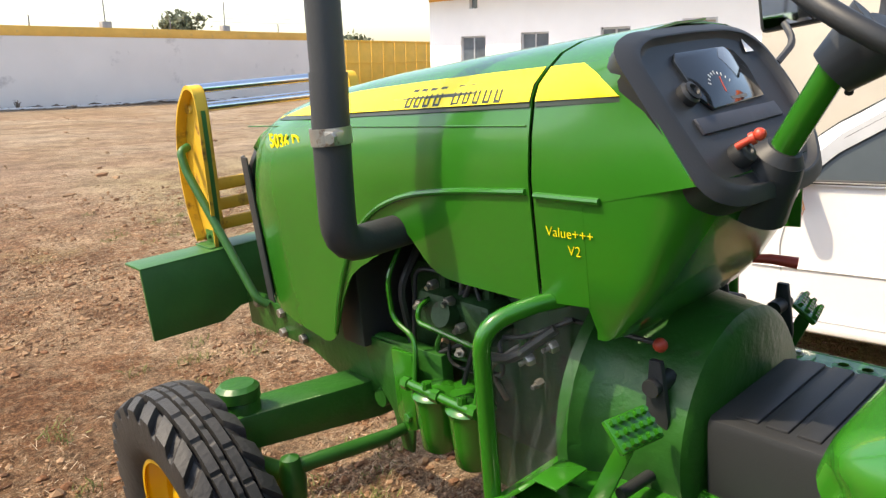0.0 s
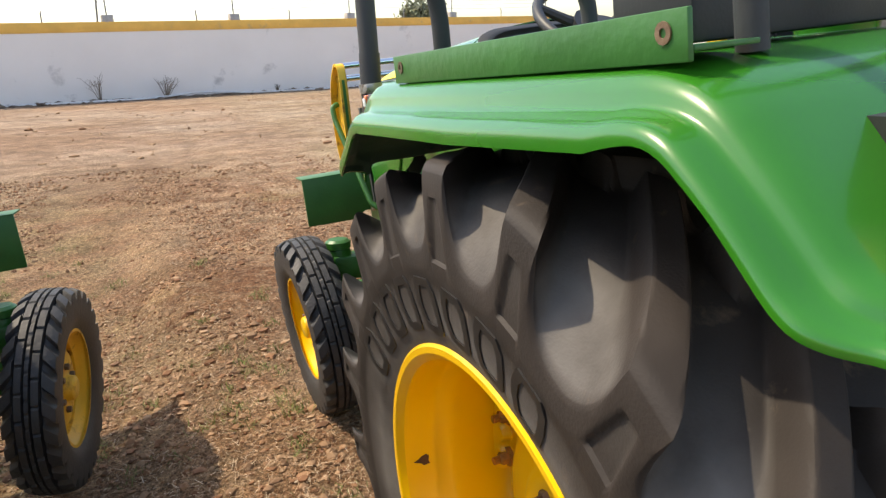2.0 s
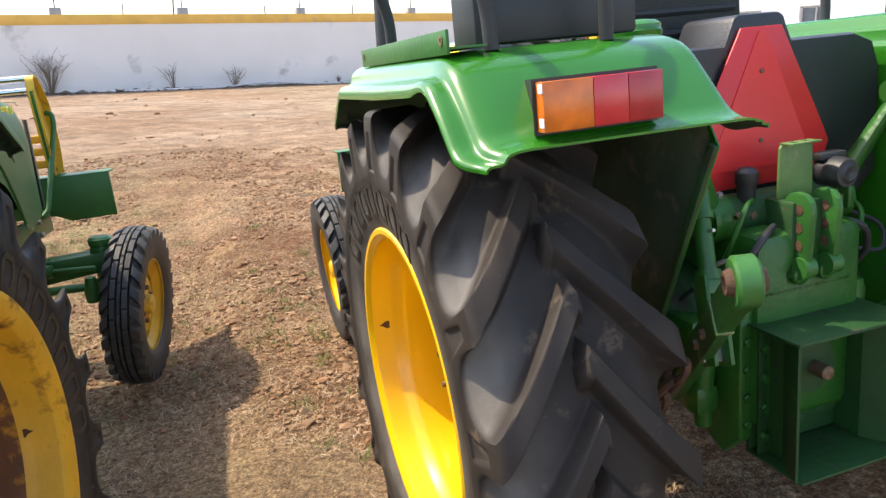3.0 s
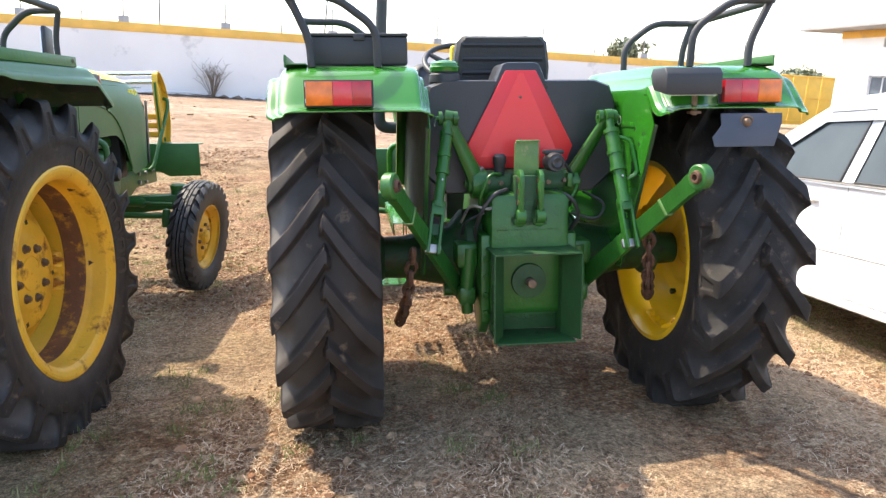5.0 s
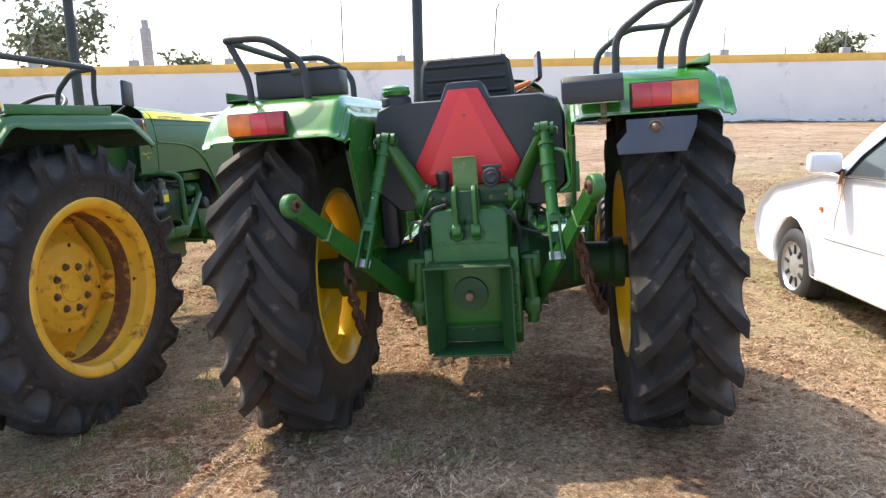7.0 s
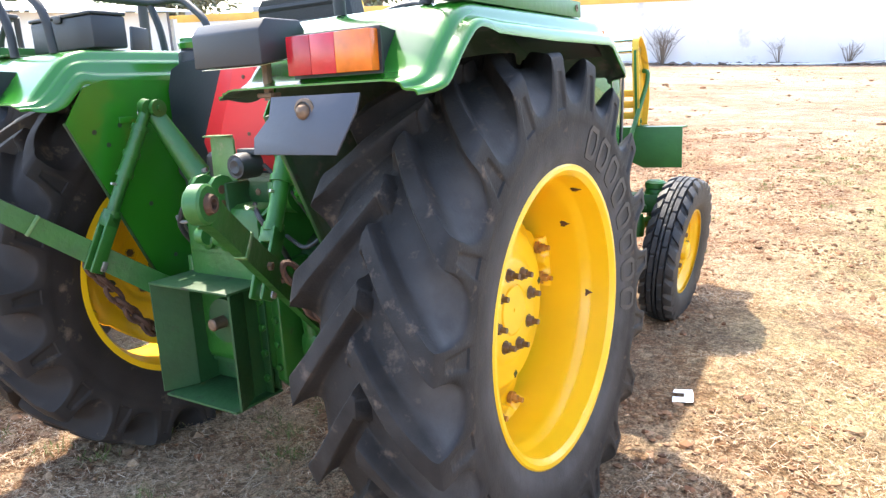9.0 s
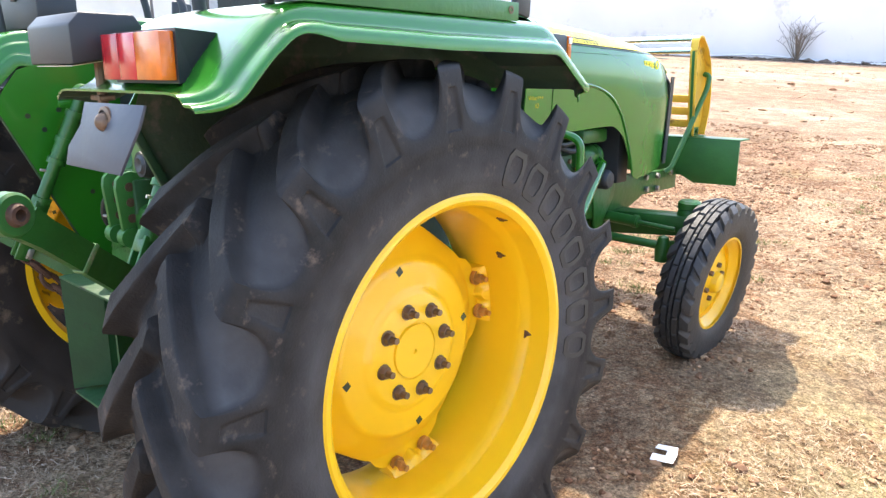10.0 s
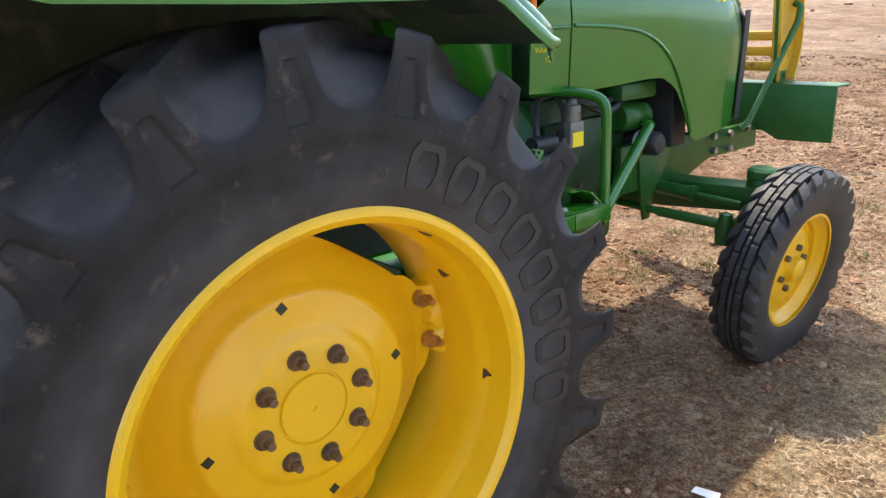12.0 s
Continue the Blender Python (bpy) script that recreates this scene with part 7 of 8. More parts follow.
def loose_fittings(parent):
    """Tool box, work lamp and the plate under the right fender."""
    bm = bmesh.new()
    box(bm, (-0.785, -0.305, 1.383), (-0.452, -0.190, 1.478), 0.006)
    tb = part("tool_box", bm, BLACK, parent, "black plastic tool box on the fender")
    bm = bmesh.new()
    box(bm, (-0.788, -0.309, 1.4785), (-0.449, -0.187, 1.490), 0.005)
    part("lid", bm, BLACK, tb)
    for x in (-0.62,):
        bm = bmesh.new()
        box(bm, (x - 0.02, -0.3125, 1.465), (x + 0.02, -0.3055, 1.486), 0.003)
        part("latch", bm, BLACK, tb)
    bm = bmesh.new()
    prism(bm, [(-0.615, 1.268), (-0.615, 1.335), (-0.595, 1.356), (-0.50, 1.356), (-0.485, 1.335), (-0.51, 1.285)], "x", 0.366, 0.560, 0.004)
    wl = part("work_lamp", bm, BLACK, parent, "black box work lamp under dust")
    bm = bmesh.new()
    prism(bm, [(-0.610, 1.2665), (-0.512, 1.2825), (-0.514, 1.281), (-0.610, 1.265)], "x", 0.382, 0.545)
    part("lens", bm, mat("milky lamp lens", (0.62, 0.60, 0.42), 0.25, coat=0.4, bump=0.3, fine=160), wl)
    bm = bmesh.new()
    tube(bm, [(0.50, -0.545, 1.285), (0.50, -0.545, 1.20)], 0.010, seg=8)
    box(bm, (0.48, -0.56, 1.205), (0.52, -0.53, 1.215), 0.002)
    part("lamp_stalk", bm, BOLT, wl)
    bm = bmesh.new()
    prism(bm, [(0.535, 1.092), (0.530, 1.125), (0.565, 1.165), (0.565, 1.205), (0.785, 1.205), (0.78, 1.170), (0.745, 1.092)], "y", -0.605, -0.600, 0.001)
    bmesh.ops.transform(bm, matrix=pose(0, -0.602, 1.205) @ pose(0, 0, 0, -16) @ pose(0, 0.602, -1.205), verts=bm.verts[:])
    pl = part("rear_plate", bm, PLATE_GREY, parent, "blank dark grey plate under the fender")
    bm = bmesh.new()
    bmesh.ops.create_uvsphere(bm, u_segments=14, v_segments=8, radius=0.016, matrix=Matrix.Translation((0.655, -0.612, 1.175)))
    lathe(bm, [(-0.602, 0.026), (-0.612, 0.026), (-0.614, 0.02)], 16, "y", (0.655, 0, 1.175))
    part("plate_lamp", bm, BOLT, pl)


def tractor(m, label, old=False):
    t = root("tractor", m, label, "tractor", "parked tractors")
    yel = YELLOW_OLD if old else YELLOW
    for s in (-1, 1):
        if old:
            rear_wheel(t, s, s * 0.62, yel, s * 0.004, 0.2, 0.588, -0.04, RUST_WELL)
        else:
            rear_wheel(t, s, s * 0.755, yel, 0.0, radians(80.5))
        front_wheel(t, s, yel, -5 if old else 0.0)
        f, g = fender(t, s), grab_rail(t, s)
        if old:
            # this one's fenders are narrower, in line with its closer-set wheels
            for ob in (f, g, *f.children_recursive):
                for v in ob.data.vertices:
                    if abs(v.co.x) > 0.45:
                        v.co.x = s * (0.45 + (abs(v.co.x) - 0.45) * 0.768)
    chassis(t, old)
    engine_side(t)
    rear_end(t)
    hood(t)
    exhaust(t)
    front_guard(t)
    console(t)
    loose_fittings(t)
    if old:
        for ob in t.children_recursive:
            if ob.data and GREEN.name in ob.data.materials:
                for k, m2 in enumerate(ob.data.materials):
                    if m2 == GREEN:
                        ob.data.materials[k] = GREEN_FADED
    return t


tractor(LEVEL, "green farm tractor with yellow wheels parked on dry soil")
tractor(LEVEL @ pose(-2.53, 0.07, 0.035, 0.6, 0, -4.5), "older green tractor with rusty yellow wheel rims", True)


# ---- white car ----
CAR_WHITE = mat("white car paint", (0.80, 0.80, 0.80), 0.25, var=0.03, scale=2, coat=0.6)
CAR_GLASS = mat("tinted car glass", (0.050, 0.060, 0.060), 0.07, var=0.3, scale=2, spec=0.4)
CAR_BLACK = mat("black car trim", (0.02, 0.02, 0.02), 0.6)
CAR_GREY = mat("grey rain visor", (0.24, 0.25, 0.26), 0.25, coat=0.4)
ALLOY = mat("silver wheel cover", (0.55, 0.56, 0.57), 0.35, 0.7, var=0.1)
SEAM = mat("dark panel gap", (0.30, 0.30, 0.30), 0.8)
RIBBON = mat("faded orange cloth", (0.55, 0.22, 0.07), 0.9, var=0.3, scale=30, bump=0.3)


def arc(cy, cz, r, a0, a1, n=10):
    return [(cy + r * math.cos(radians(a0 + (a1 - a0) * i / n)), cz + r * math.sin(radians(a0 + (a1 - a0) * i / n))) for i in range(n + 1)]


def car(m):
    c = root("car", m, "small white hatchback car parked beside the tractor", "car")
    W, WB, RA = 0.735, 2.45, 0.16
    low = [(-0.52, 0.34), (-0.50, 0.22), (-0.30, 0.20)] + arc(RA, 0.28, 0.30, 195, -15) + [(RA + 0.36, 0.19), (WB - 0.36, 0.19)] + arc(WB, 0.28, 0.30, 195, -15) + \
          [(WB + 0.42, 0.20), (WB + 0.60, 0.24), (WB + 0.66, 0.42), (WB + 0.60, 0.62), (WB + 0.40, 0.76), (WB - 0.10, 0.86), (WB - 0.32, 0.90), (-0.10, 0.93), (-0.48, 0.92), (-0.55, 0.70)]
    bm = bmesh.new()
    # five slices give the flanks their bulge
    n = len(low)
    rows = []
    for x, k in ((-W + 0.03, 0.0), (-W + 0.012, 0.5), (-W, 1.0), (W, 1.0), (W - 0.012, 0.5), (W - 0.03, 0.0)):
        row = []
        for y, z in low:
            t = max(0.0, (z - 0.5) / 0.43)
            inset = 0.035 * t * t + 0.02 * max(0.0, (0.32 - z) / 0.12)
            e = 0.022 * (1 - k)
            yy = y - e * (1 if y > WB + 0.3 else -1 if y < -0.3 else 0)
            zz = z - e if z > 0.6 else z
            row.append((x - math.copysign(inset, x) * (1 if abs(x) > 0.5 else 0), yy, zz))
        rows.append(row)
    grid(bm, rows, close_v=True, cap=True)
    body = part("body", bm, CAR_WHITE, c, "glossy white car body", 35)
    # cabin
    prof = [(-0.46, 0.90), (-0.34, 1.20), (-0.20, 1.385), (0.25, 1.430), (0.95, 1.430), (1.30, 1.395), (1.70, 1.16), (WB - 0.39, 0.885)]
    bm = bmesh.new()
    rows = []
    for s, top in ((-1, 0), (-1, 1), (1, 1), (1, 0)):
        row = []
        for y, z in prof:
            t = (z - 0.89) / 0.54
            x = s * ((W - 0.045) - 0.135 * t)
            row.append((x if not top else x - s * 0.06, y, z + (0.022 if top and z > 1.3 else 0)))
        rows.append(row)
    grid(bm, rows, close_v=True, cap=True)
    part("cabin", bm, CAR_WHITE, c, "white roof and pillars", 35)

    def on_side(s, y, z, out=0.003):
        t = (z - 0.89) / 0.54
        return Vector((s * ((W - 0.045) - 0.135 * t + out), y, z))
    for s in (-1, 1):
        for name, poly in (("front_window", [(1.07, 0.921), (1.86, 0.905), (1.66, 1.10), (1.30, 1.325), (0.98, 1.345)]), ("rear_window", [(-0.16, 0.945), (0.96, 0.924), (0.88, 1.348), (0.30, 1.345), (-0.02, 1.24)])):
            bm = bmesh.new()
            a = [bm.verts.new(on_side(s, y, z, 0.004)) for y, z in poly]
            b = [bm.verts.new(on_side(s, y, z, -0.01)) for y, z in poly]
            bm.faces.new(a)
            for i in range(len(a)):
                bm.faces.new((a[i], b[i], b[(i + 1) % len(a)], a[(i + 1) % len(a)]))
            bmesh.ops.recalc_face_normals(bm, faces=bm.faces[:])
            wn = part(name, bm, CAR_GLASS, c, "tinted side window", 0)
            bm = bmesh.new()
            tube(bm, [on_side(s, y, z, 0.004) for y, z in poly + poly[:1]], 0.008, seg=6)
            part("rubber_seal", bm, CAR_BLACK, wn)
        bm = bmesh.new()
        pts = [(-0.02, 1.25), (0.30, 1.352), (0.93, 1.356), (1.32, 1.335), (1.68, 1.105), (1.88, 0.91)]
        rows = [[on_side(s, y, z + 0.012, 0.006), on_side(s, y, z - 0.070, 0.022), on_side(s, y, z - 0.070, 0.016), on_side(s, y, z + 0.012, 0.002)] for y, z in pts]
        grid(bm, rows, close_v=True, cap=True)
        part("rain_visor", bm, CAR_GREY, c, "grey rain visor over the windows")
        bm = bmesh.new()
        tube(bm, [on_side(s, -0.18, 0.935, 0.004), on_side(s, 0.83, 0.918, 0.004), on_side(s, 1.88, 0.897, 0.004)], 0.007, seg=6)
        part("window_trim", bm, CAR_BLACK, c)

        def flank(y, z, out=0.0015):
            t = max(0.0, (z - 0.5) / 0.43)
            return Vector((s * (W - 0.030 - 0.0 + 0.0 - 0.035 * t * t - 0.02 * max(0.0, (0.32 - z) / 0.12) + out), y, z))
        for line in ([(1.01, 0.90), (1.00, 0.45), (0.94, 0.25)], [(1.84, 0.88), (1.90, 0.60), (1.86, 0.25)], [(-0.14, 0.92), (0.02, 0.66), (0.30, 0.42), (0.38, 0.25)], [(0.40, 0.250), (1.86, 0.245)]):
            bm = bmesh.new()
            tube(bm, [flank(y, z, 0.0) for y, z in line], 0.0026, 0.05, 6)
            part("panel_gap", bm, SEAM, body)
        bm = bmesh.new()
        tube(bm, [flank(0.42, 0.515, 0.001), flank(1.2, 0.50, 0.001), flank(2.02, 0.49, 0.001)], 0.004, seg=6)
        part("crease", bm, CAR_WHITE, body)
        for y in (1.28, 0.32):
            bm = bmesh.new()
            p = flank(y, 0.790, 0.012)
            box(bm, (p.x - 0.012, y - 0.06, 0.780), (p.x + 0.012, y + 0.06, 0.805), 0.009)
            part("door_handle", bm, CAR_WHITE, c)
        bm = bmesh.new()
        p = flank(2.08, 0.67, 0.004)
        box(bm, (p.x - 0.006, 2.06, 0.66), (p.x + 0.006, 2.10, 0.685), 0.004)
        part("side_marker", bm, LENS_A, c)
        # mirror
        bm = bmesh.new()
        box(bm, (s * 0.70, 1.82, 0.925), (s * 0.91, 1.90, 1.05), 0.03)
        mi = part("wing_mirror", bm, CAR_WHITE, c, "white wing mirror")
        bm = bmesh.new()
        tube(bm, [on_side(s, 1.83, 0.91, -0.01), (s * 0.74, 1.86, 0.95)], 0.024, seg=8)
        part("mirror_arm", bm, CAR_BLACK, mi)
        bm = bmesh.new()
        prism(bm, [(0.36, 0.195), (WB - 0.40, 0.195), (WB - 0.36, 0.235), (0.40, 0.24)], "x", s * (W - 0.04), s * (W - 0.012), 0.008)
        part("sill", bm, CAR_WHITE, c)
        for y in (RA, WB):
            w = new("wheel")
            w.parent = c
            w.matrix_basis = pose(s * (W - 0.105), y, 0.215)
            bm = bmesh.new()
            lathe(bm, [(s * 0.075, 0.175), (s * 0.080, 0.20), (s * 0.078, 0.245), (s * 0.060, 0.270), (0, 0.274), (-s * 0.06, 0.270), (-s * 0.078, 0.245), (-s * 0.075, 0.175)], 40)
            part("tyre", bm, RUBBER_F, w)
            bm = bmesh.new()
            lathe(bm, [(s * 0.078, 0.178), (s * 0.062, 0.165), (s * 0.055, 0.10), (s * 0.072, 0.05), (s * 0.075, 0.0)], 36)
            bmesh.ops.remove_doubles(bm, verts=bm.verts[:], dist=0.0003)
            hc = part("wheel_cover", bm, ALLOY, w, "silver wheel cover")
            for k in range(9):
                bm = bmesh.new()
                box(bm, (s * 0.056, -0.012, 0.085), (s * 0.068, 0.012, 0.155), 0.004, Matrix.Rotation(2 * math.pi * k / 9, 4, "X"))
                part("cover_slot", bm, CAR_BLACK, hc)
            bm = bmesh.new()
            lathe(bm, [(-s * 0.10, 0.30), (s * 0.055, 0.30)], 32)
            part("wheel_well", bm, CAR_BLACK, c)
    bm = bmesh.new()
    box(bm, (-0.62, -0.42, 0.22), (0.62, WB + 0.45, 0.35), 0.03)
    part("underbody", bm, CAR_BLACK, c)
    bm = bmesh.new()
    rows = [[(x, y + 0.012, z + 0.006) for x in (-w, -w * 0.5, 0, w * 0.5, w)] for (y, z), w in zip(((1.335, 1.380), (1.70, 1.160), (WB - 0.42, 0.905)), (0.49, 0.56, 0.63))]
    grid(bm, rows)
    thick(bm, 0.004)
    part("windscreen", bm, CAR_GLASS, c)
    for s in (-1, 1):
        bm = bmesh.new()
        box(bm, (s * 0.42, WB + 0.52, 0.56), (s * 0.66, WB + 0.62, 0.70), 0.03)
        part("headlight", bm, ALLOY, c)
    return c


CAR_AT = LEVEL @ Vector((2.96, 0.02, -0.225))
CAR_POSE = Matrix.Translation(CAR_AT) @ pose(0, 0, 0.050, -2.9, 0, 5.5)
car(CAR_POSE)
# cloth streamer on the mirror
bm = bmesh.new()
for k in range(4):
    tube(bm, [(0, 0, 0), (0.012 * k - 0.02, 0.01 * k, -0.06), (0.02 * k - 0.03, -0.03 + 0.01 * k, -0.15 - 0.015 * k)], (0.011, 0.004), 0.03, 6, squash=0.4)
rb = part("cloth_streamer", bm, RIBBON)
rb.matrix_world = CAR_POSE @ pose(-0.715, 1.815, 0.930)
tagged(rb, "faded orange cloth tassel tied to the wing mirror", "tassel")

# ---- scrap of paper ----
bm = bmesh.new()
poly = [(-0.040, -0.050), (0.035, -0.052), (0.040, 0.0), (0.036, 0.050), (-0.030, 0.052), (-0.036, 0.025), (0.006, 0.020), (0.004, -0.012), (-0.038, -0.008)]
prism(bm, poly, "z", 0.0, 0.0016)
pp = part("paper_scrap", bm, mat("white paper", (0.80, 0.79, 0.76), 0.85), smooth=0)
pp.matrix_world = LEVEL @ pose(0.975, 0.995, soil_rough(0.975, 0.995) + 0.012, 4, -3, 15)
tagged(pp, "torn white paper scrap lying on the soil", "paper")

# ---- litter on the ground ----
rng = np.random.default_rng(7)


def island_mat(name, cols, rough=0.9):
    m = bpy.data.materials.new(name)
    m.use_nodes = True
    nt = m.node_tree
    b = nt.nodes["Principled BSDF"]
    b.inputs["Roughness"].default_value = rough
    b.inputs["Specular IOR Level"].default_value = 0.2
    g = nt.nodes.new("ShaderNodeNewGeometry")
    r = nt.nodes.new("ShaderNodeValToRGB")
    while len(r.color_ramp.elements) < len(cols):
        r.color_ramp.elements.new(0.5)
    for i, c in enumerate(cols):
        r.color_ramp.elements[i].position = i / (len(cols) - 1)
        r.color_ramp.elements[i].color = (*c, 1)
    nt.links.new(g.outputs["Random Per Island"], r.inputs["Fac"])
    nt.links.new(r.outputs["Color"], b.inputs["Base Color"])
    return m


STRAW = island_mat("dry straw", [(0.30, 0.185, 0.105), (0.50, 0.355, 0.225), (0.68, 0.545, 0.39), (0.38, 0.245, 0.145)])
BLADE = island_mat("sparse green grass", [(0.10, 0.13, 0.03), (0.16, 0.19, 0.06), (0.24, 0.23, 0.10), (0.09, 0.10, 0.03)])
CLOD = island_mat("soil clods", [(0.17, 0.080, 0.042), (0.27, 0.150, 0.082), (0.36, 0.235, 0.14), (0.12, 0.062, 0.036)])


def scatter_points(n, patch, thresh, x0=-4.4, x1=3.6, y0=-2.6, y1=8.5, near=2.0):
    """Places with patchy density, thinner far from the tractors."""
    out = []
    while len(out) < n:
        x, y = rng.uniform(x0, x1), rng.uniform(y0, y1)
        if noise.noise((x * patch, y * patch, 9.0)) + 0.4 * noise.noise((x * patch * 3, y * patch * 3, 2.0)) < thresh:
            continue
        if y > near and rng.random() > max(0.15, 1 - (y - near) / 7):
            continue
        out.append((x, y, soil_rough(x, y)))
    return np.array(out)


def stuff(name, verts, faces, material, label, category):
    me = bpy.data.meshes.new(name)
    me.from_pydata(verts.tolist(), [], faces.tolist())
    me.update()
    me.materials.append(material)
    ob = new(name, me)
    ob.matrix_world = LEVEL
    return tagged(ob, label, category, kind="stuff")


def blades(pts, length, width, rise):
    n = len(pts)
    a = rng.uniform(0, 2 * math.pi, n)
    L = rng.uniform(*length, n)
    tilt = rng.uniform(*rise, n)
    d = np.stack([np.cos(a) * np.cos(tilt), np.sin(a) * np.cos(tilt), np.sin(tilt)], 1) * L[:, None]
    s = np.stack([-np.sin(a), np.cos(a), rng.uniform(-0.5, 0.5, n)], 1) * rng.uniform(*width, n)[:, None]
    p = pts + np.array([0, 0, 0.004])
    bend = np.stack([rng.normal(0, 0.2, n) * L, rng.normal(0, 0.2, n) * L, 0.08 * L], 1)
    mid = p + d * 0.5 + bend
    V = np.stack([p - s, p + s, mid + s * 0.8, mid - s * 0.8, p + d], 1).reshape(-1, 3)
    k = np.arange(n)[:, None] * 5
    F = np.concatenate([k + np.array([[0, 1, 2]]), k + np.array([[0, 2, 3]]), k + np.array([[3, 2, 4]])], 0)
    return V, F


sp = scatter_points(230000, 0.8, -0.22)
# little straw lies on the turned red soil ahead of the tractors
bare = np.clip((1.6 - sp[:, 0]) / 1.6, 0, 1) * np.clip((sp[:, 1] - 0.8) / 1.4, 0, 1)
sp = sp[rng.random(len(sp)) > 0.72 * bare]
V, F = blades(sp, (0.012, 0.055), (0.0005, 0.0013), (-0.05, 0.45))
stuff("straw_litter", V, F, STRAW, "dry straw and dead grass strewn over soil", "straw")
tuft = scatter_points(560, 0.5, 0.05, y0=-2.2, y1=7.5)
tp = np.repeat(tuft, 34, 0) + np.concatenate([rng.normal(0, 0.035, (560 * 34, 2)), np.zeros((560 * 34, 1))], 1)
V, F = blades(tp, (0.015, 0.055), (0.0012, 0.0024), (0.3, 1.4))
stuff("grass_tufts", V, F, BLADE, "low sparse green grass tufts on soil", "grass")
ico = bmesh.new()
bmesh.ops.create_icosphere(ico, subdivisions=1, radius=1)
iv = np.array([v.co[:] for v in ico.verts])
ico.verts.index_update()
iF = np.array([[v.index for v in f.verts] for f in ico.faces])
ico.free()
cp = np.concatenate([scatter_points(12000, 0.7, -0.05, near=3.0), scatter_points(22000, 0.9, -0.05, -4.6, 0.2, 1.4, 9.0, near=7.0), scatter_points(3500, 0.6, 0.0, 0.6, 4.0, 2.2, 8.5, near=7.0), scatter_points(2600, 1.3, 0.08, 0.7, 3.0, 0.0, 3.4), scatter_points(1600, 0.9, 0.0, -1.2, 0.8, 0.5, 3.0)])
far = scatter_points(1100, 0.4, -0.1, -14, 8, 6.0, 22.0, near=30.0)
cp = np.concatenate([cp, far])
n = len(cp)
size = np.clip(rng.lognormal(-5.25, 0.62, n), 0.0022, 0.022)
shape = rng.uniform(0.6, 1.35, (n, len(iv), 1)) * np.stack([rng.uniform(0.8, 1.5, n), rng.uniform(0.8, 1.3, n), rng.uniform(0.6, 1.0, n)], 1)[:, None, :]
size[-len(far):] *= rng.uniform(1.2, 3.5, len(far))
V = (cp[:, None, :] + iv[None] * shape * size[:, None, None] + np.array([0, 0, 0.002])).reshape(-1, 3)
F = (iF[None] + np.arange(n)[:, None, None] * len(iv)).reshape(-1, 3)
stuff("soil_clods", V, F, CLOD, "loose reddish soil clods and small stones", "clods")

# ---- along the far wall ----
BARK = mat("grey bark", (0.16, 0.13, 0.10), 0.9, var=0.3, scale=8, bump=0.5)
# pale grey-green puts distance haze and backlight into the leaf colours
LEAF = island_mat("leaves greyed for haze", [(0.11, 0.125, 0.075), (0.15, 0.17, 0.10), (0.20, 0.21, 0.135), (0.12, 0.13, 0.085)], 0.7)
TWIG = mat("dry twigs", (0.20, 0.15, 0.11), 0.9, var=0.3)


def tree(at, height, spread, label, leaf_n=1500, leaf=0.16, trunk_h=0.4):
    t = root("tree", Matrix.Translation(at), label, "tree")
    r = random.Random(int(at[0] * 7 + at[1] * 13))
    b1 = bmesh.new()
    tips = []
    tube(b1, [(0, 0, -0.2), (0.05 * height * 0.3, 0.02, height * trunk_h * 0.6), (0, 0, height * trunk_h)], (0.045 * height * 0.6, 0.03 * height * 0.6), 0.3, 8)
    for k in range(9):
        a = r.uniform(0, 6.28)
        q = r.uniform(0.45, 1.0)
        e = Vector((math.cos(a) * spread * q * 0.7, math.sin(a) * spread * q * 0.7, height * r.uniform(0.55, 0.92)))
        s0 = Vector((0, 0, height * trunk_h * r.uniform(0.6, 1.0)))
        mid = (s0 + e) / 2 + Vector((r.uniform(-.2, .2), r.uniform(-.2, .2), 0.1 * height))
        tube(b1, [s0, mid, e], (0.014 * height, 0.004 * height), 0.2, 6)
        tips += [e, mid, (mid + e) / 2]
    part("trunk", b1, BARK, t)
    tips += [Vector((r.uniform(-1, 1) * spread * 0.75, r.uniform(-1, 1) * spread * 0.75, height * r.uniform(0.5, 0.98))) for k in range(14)]
    pts = np.array([c[:] for c in tips])
    pick = pts[rng.integers(0, len(pts), leaf_n)]
    pos = pick + rng.normal(0, 1, (leaf_n, 3)) * np.array([spread * 0.17, spread * 0.17, height * 0.07])
    u = rng.normal(0, 1, (leaf_n, 3))
    u /= np.linalg.norm(u, axis=1)[:, None]
    v = np.cross(u, rng.normal(0, 1, (leaf_n, 3)))
    v /= np.linalg.norm(v, axis=1)[:, None]
    s = rng.uniform(0.5, 1.2, leaf_n)[:, None] * leaf
    Vv = np.stack([pos - u * s, pos + v * s * 0.45, pos + u * s, pos - v * s * 0.45], 1).reshape(-1, 3)
    Ff = np.arange(leaf_n * 4).reshape(-1, 4)
    me = bpy.data.meshes.new("crown")
    me.from_pydata(Vv.tolist(), [], Ff.tolist())
    me.materials.append(LEAF)
    cr = new("crown", me)
    cr.parent = t
    return t


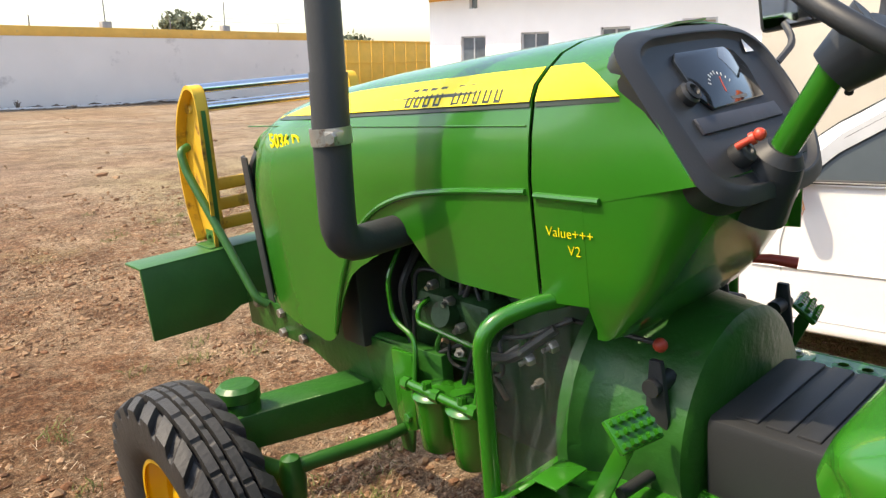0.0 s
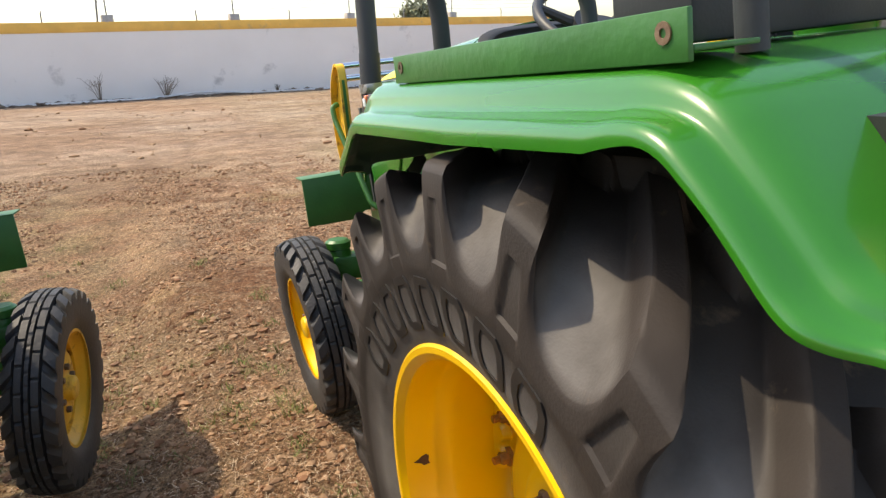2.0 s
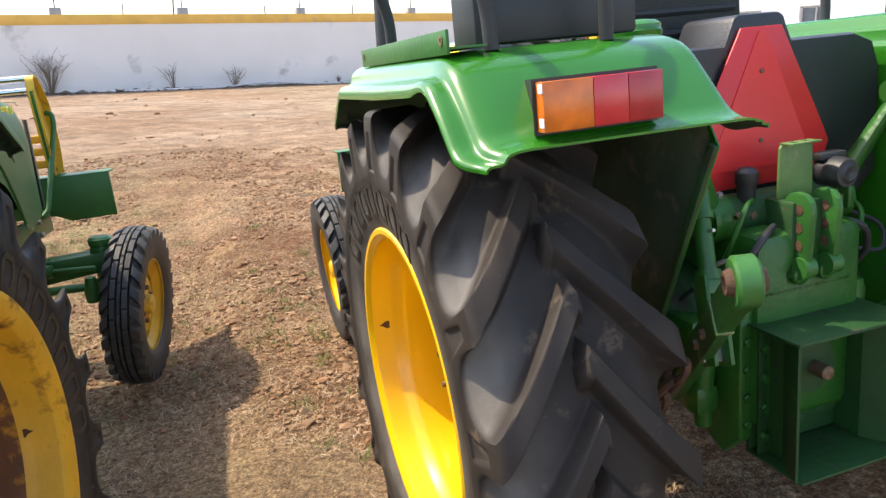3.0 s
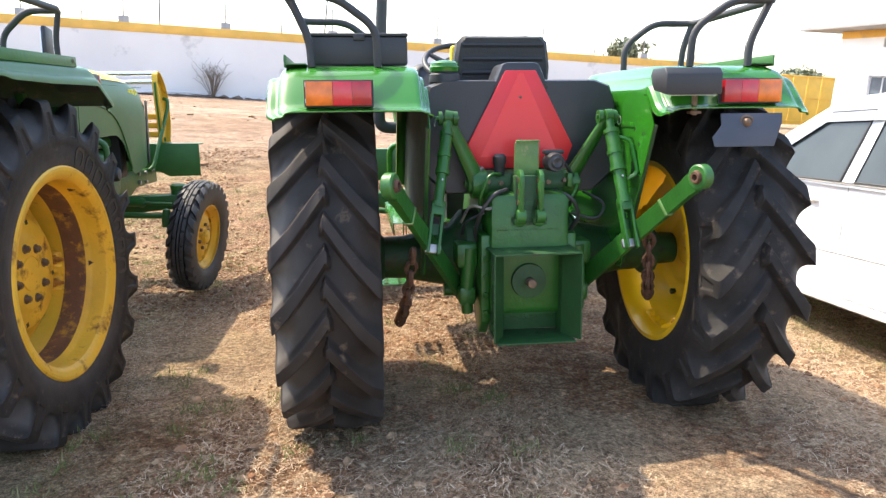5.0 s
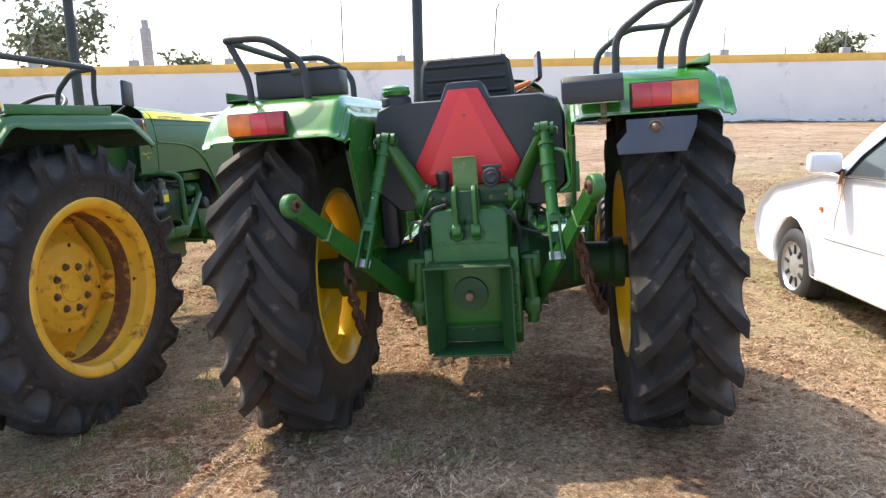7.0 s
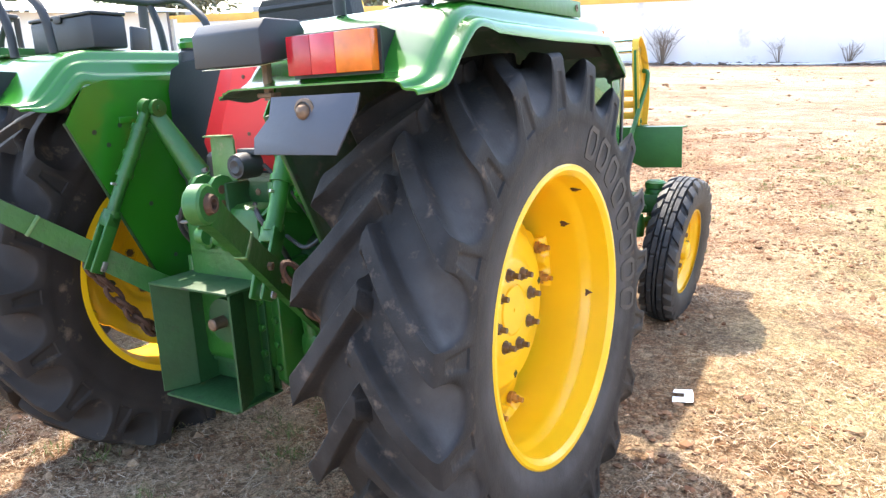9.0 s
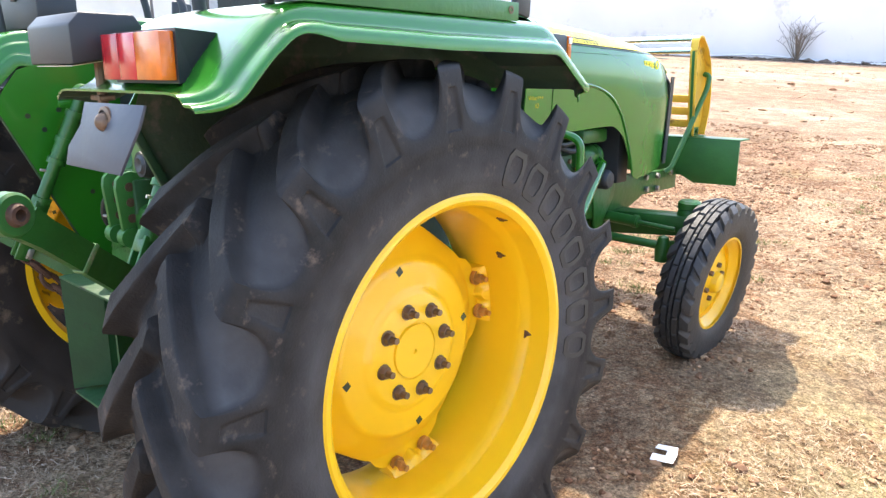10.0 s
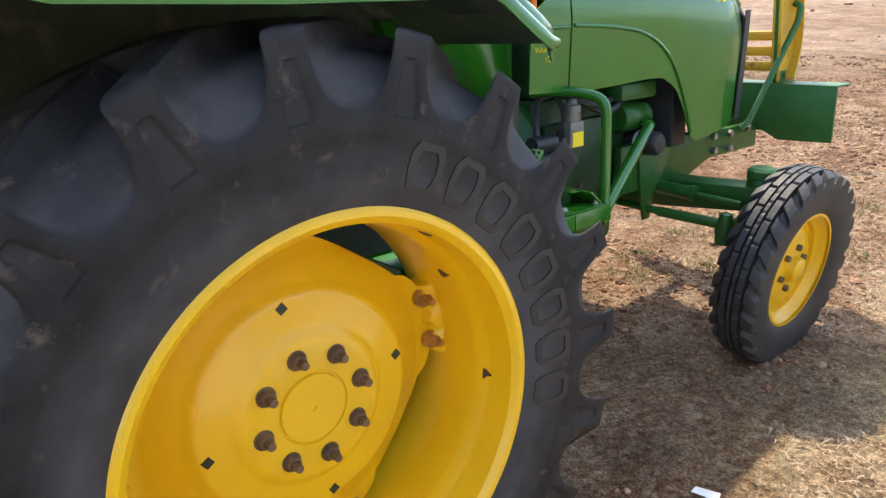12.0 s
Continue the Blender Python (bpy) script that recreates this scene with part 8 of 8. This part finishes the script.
tree((24.3, 62.0, 0), 4.75, 2.1, "round hazy green tree beyond the wall", 2600, 0.30)
tree((42.0, 62.0, 0), 3.4, 2.2, "low hazy green tree beyond the gate", 1600, 0.30)
tree((-23.8, 44.0, 0), 4.3, 1.6, "small dark green tree beyond the wall", 1400, 0.24)
tree((-30.0, 40.0, 0), 7.5, 3.4, "tall thin-leaved tree beyond the wall", 2200, 0.26)
tree((-33.0, 26.0, 0), 6.0, 3.2, "spreading hazy tree behind the shed", 2200, 0.28)
tree((-33.5, 15.0, 0), 5.0, 3.0, "low hazy tree behind the shed", 1800, 0.28)


def twigs(at, h, n, label, name="dry_shrub"):
    r = random.Random(int(at[0] * 31))
    b1 = bmesh.new()
    for k in range(n):
        a, q = r.uniform(0, 6.28), r.uniform(0.1, 0.6)
        e = Vector((math.cos(a) * q * h, math.sin(a) * q * h, h * r.uniform(0.5, 1.0)))
        mid = e * 0.5 + Vector((r.uniform(-.1, .1) * h, r.uniform(-.1, .1) * h, 0.12 * h))
        tube(b1, [(0, 0, -0.05), mid, e], (0.012, 0.004), seg=5)
        for j in range(3):
            f = mid.lerp(e, r.random())
            tube(b1, [f, f + Vector((r.uniform(-.2, .2) * h, r.uniform(-.2, .2) * h, r.uniform(0.0, .25) * h))], (0.006, 0.003), seg=4)
    ob = part(name, b1, TWIG)
    ob.matrix_world = Matrix.Translation(at)
    return tagged(ob, label, "shrub")


twigs((-5.55, 24.0, foot_z(-5.55)), 1.25, 40, "leafless grey shrub against the wall")
twigs((-1.95, wall_y(-1.95) - 0.35, foot_z(-1.95)), 0.85, 10, "dry stump and stalks by the wall", "dry_stump")
twigs((0.05, wall_y(0.05) - 0.4, foot_z(0.05)), 0.75, 16, "dry stalks by the wall", "dry_stalks")
twigs((3.9, wall_y(3.9) - 0.4, foot_z(3.9)), 0.30, 14, "dry stalks by the wall", "dry_stalks")
twigs((-11.0, wall_y(-11.0) - 0.4, foot_z(-11.0)), 0.5, 12, "dry stalks by the wall", "dry_stalks")
bm = bmesh.new()
tube(bm, [(x, wall_y(x) - 0.5 + 0.15 * math.sin(x * 0.9), foot_z(x) + 0.04 + 0.10 * max(0, math.sin(x * 0.8 + 0.6)) ** 2) for x in [-16 + 0.5 * k for k in range(70)]], 0.035, seg=6)
hp = part("water_pipe", bm, mat("pale plastic pipe", (0.62, 0.60, 0.60), 0.5))
tagged(hp, "pale plastic water pipe lying along the wall", "pipe")
pts = [(x + rng.normal(0, 0.1), wall_y(x) - 0.15 - abs(rng.normal(0, 0.25)), foot_z(x) + 0.02) for x in np.linspace(-30, 17, 1500)]
cp = np.array(pts)
n = len(cp)
size = np.clip(rng.lognormal(-2.9, 0.5, n), 0.02, 0.16)
shape = rng.uniform(0.6, 1.35, (n, len(iv), 1)) * np.array([1.3, 1.0, 0.55])
V = (cp[:, None, :] + iv[None] * shape * size[:, None, None]).reshape(-1, 3)
F = (iF[None] + np.arange(n)[:, None, None] * len(iv)).reshape(-1, 3)
rub = stuff("wall_rubble", V, F, island_mat("dark rubble", [(0.10, 0.075, 0.06), (0.16, 0.12, 0.09), (0.22, 0.17, 0.13)]), "dark rubble and litter along the wall foot", "rubble")
rub.matrix_world = Matrix.Identity(4)
bm = bmesh.new()
tube(bm, [(0, 0, -0.3), (0, 0, 3.75)], 0.20, seg=16)
tube(bm, [(0, 0, 3.75), (0, 0, 4.05)], 0.13, seg=14)
pk = part("vent_pipe", bm, CONCRETE)
pk.matrix_world = WALL_TURN @ pose(-14.85, 0.7, 0)
tagged(pk, "thick grey standpipe behind the wall", "pipe")

# ---- low shed and wall on the west side ----
shed = root("shed", pose(-25, 0, 0), "long low cream shed with pale flat roof", "shed")
bm = bmesh.new()
box(bm, (-5, -14, -0.4), (0, 19, 2.75))
part("wall", bm, CREAM, shed, smooth=0)
bm = bmesh.new()
prism(bm, [(-5.6, 3.35), (0.9, 2.75), (0.9, 2.83), (-5.6, 3.45)], "y", -14.5, 19.5)
part("roof", bm, mat("bright roof sheet", (0.72, 0.72, 0.72), 0.45, var=0.08), shed, "pale sheet-metal roof")
for k in range(11):
    bm = bmesh.new()
    tube(bm, [(0.7, -13.5 + 3.2 * k, -0.2), (0.7, -13.5 + 3.2 * k, 2.76)], 0.05, seg=8)
    part("post", bm, GALV, shed)
for k in range(5):
    bm = bmesh.new()
    box(bm, (0.001, -10 + 6 * k, 0), (0.05, -8.4 + 6 * k, 2.05), 0.01)
    part("door", bm, FRAME_G, shed, "grey sheet door")
bm = bmesh.new()
box(bm, (-30.2, 19.2, -0.4), (-24.9, 19.4, 2.5))
ww = part("wall_west", bm, CREAM, smooth=0)
tagged(ww, "cream plastered yard wall beside the shed", "wall", kind="structure")
# wall behind the camera closes the yard
bm = bmesh.new()
box(bm, (-42, -22.2, -0.4), (40, -22, 2.3))
ws = part("wall_south", bm, PLASTER, smooth=0)
tagged(ws, "plain pale plastered yard wall", "wall", kind="structure")
bm = bmesh.new()
box(bm, (21.0, -8.0, -0.4), (28.0, 5.5, 4.0))
box(bm, (20.4, -8.4, 4.0), (28.4, 5.9, 4.2))
hb = part("outbuilding", bm, CREAM, smooth=0)
tagged(hb, "plain cream rendered outbuilding", "building")
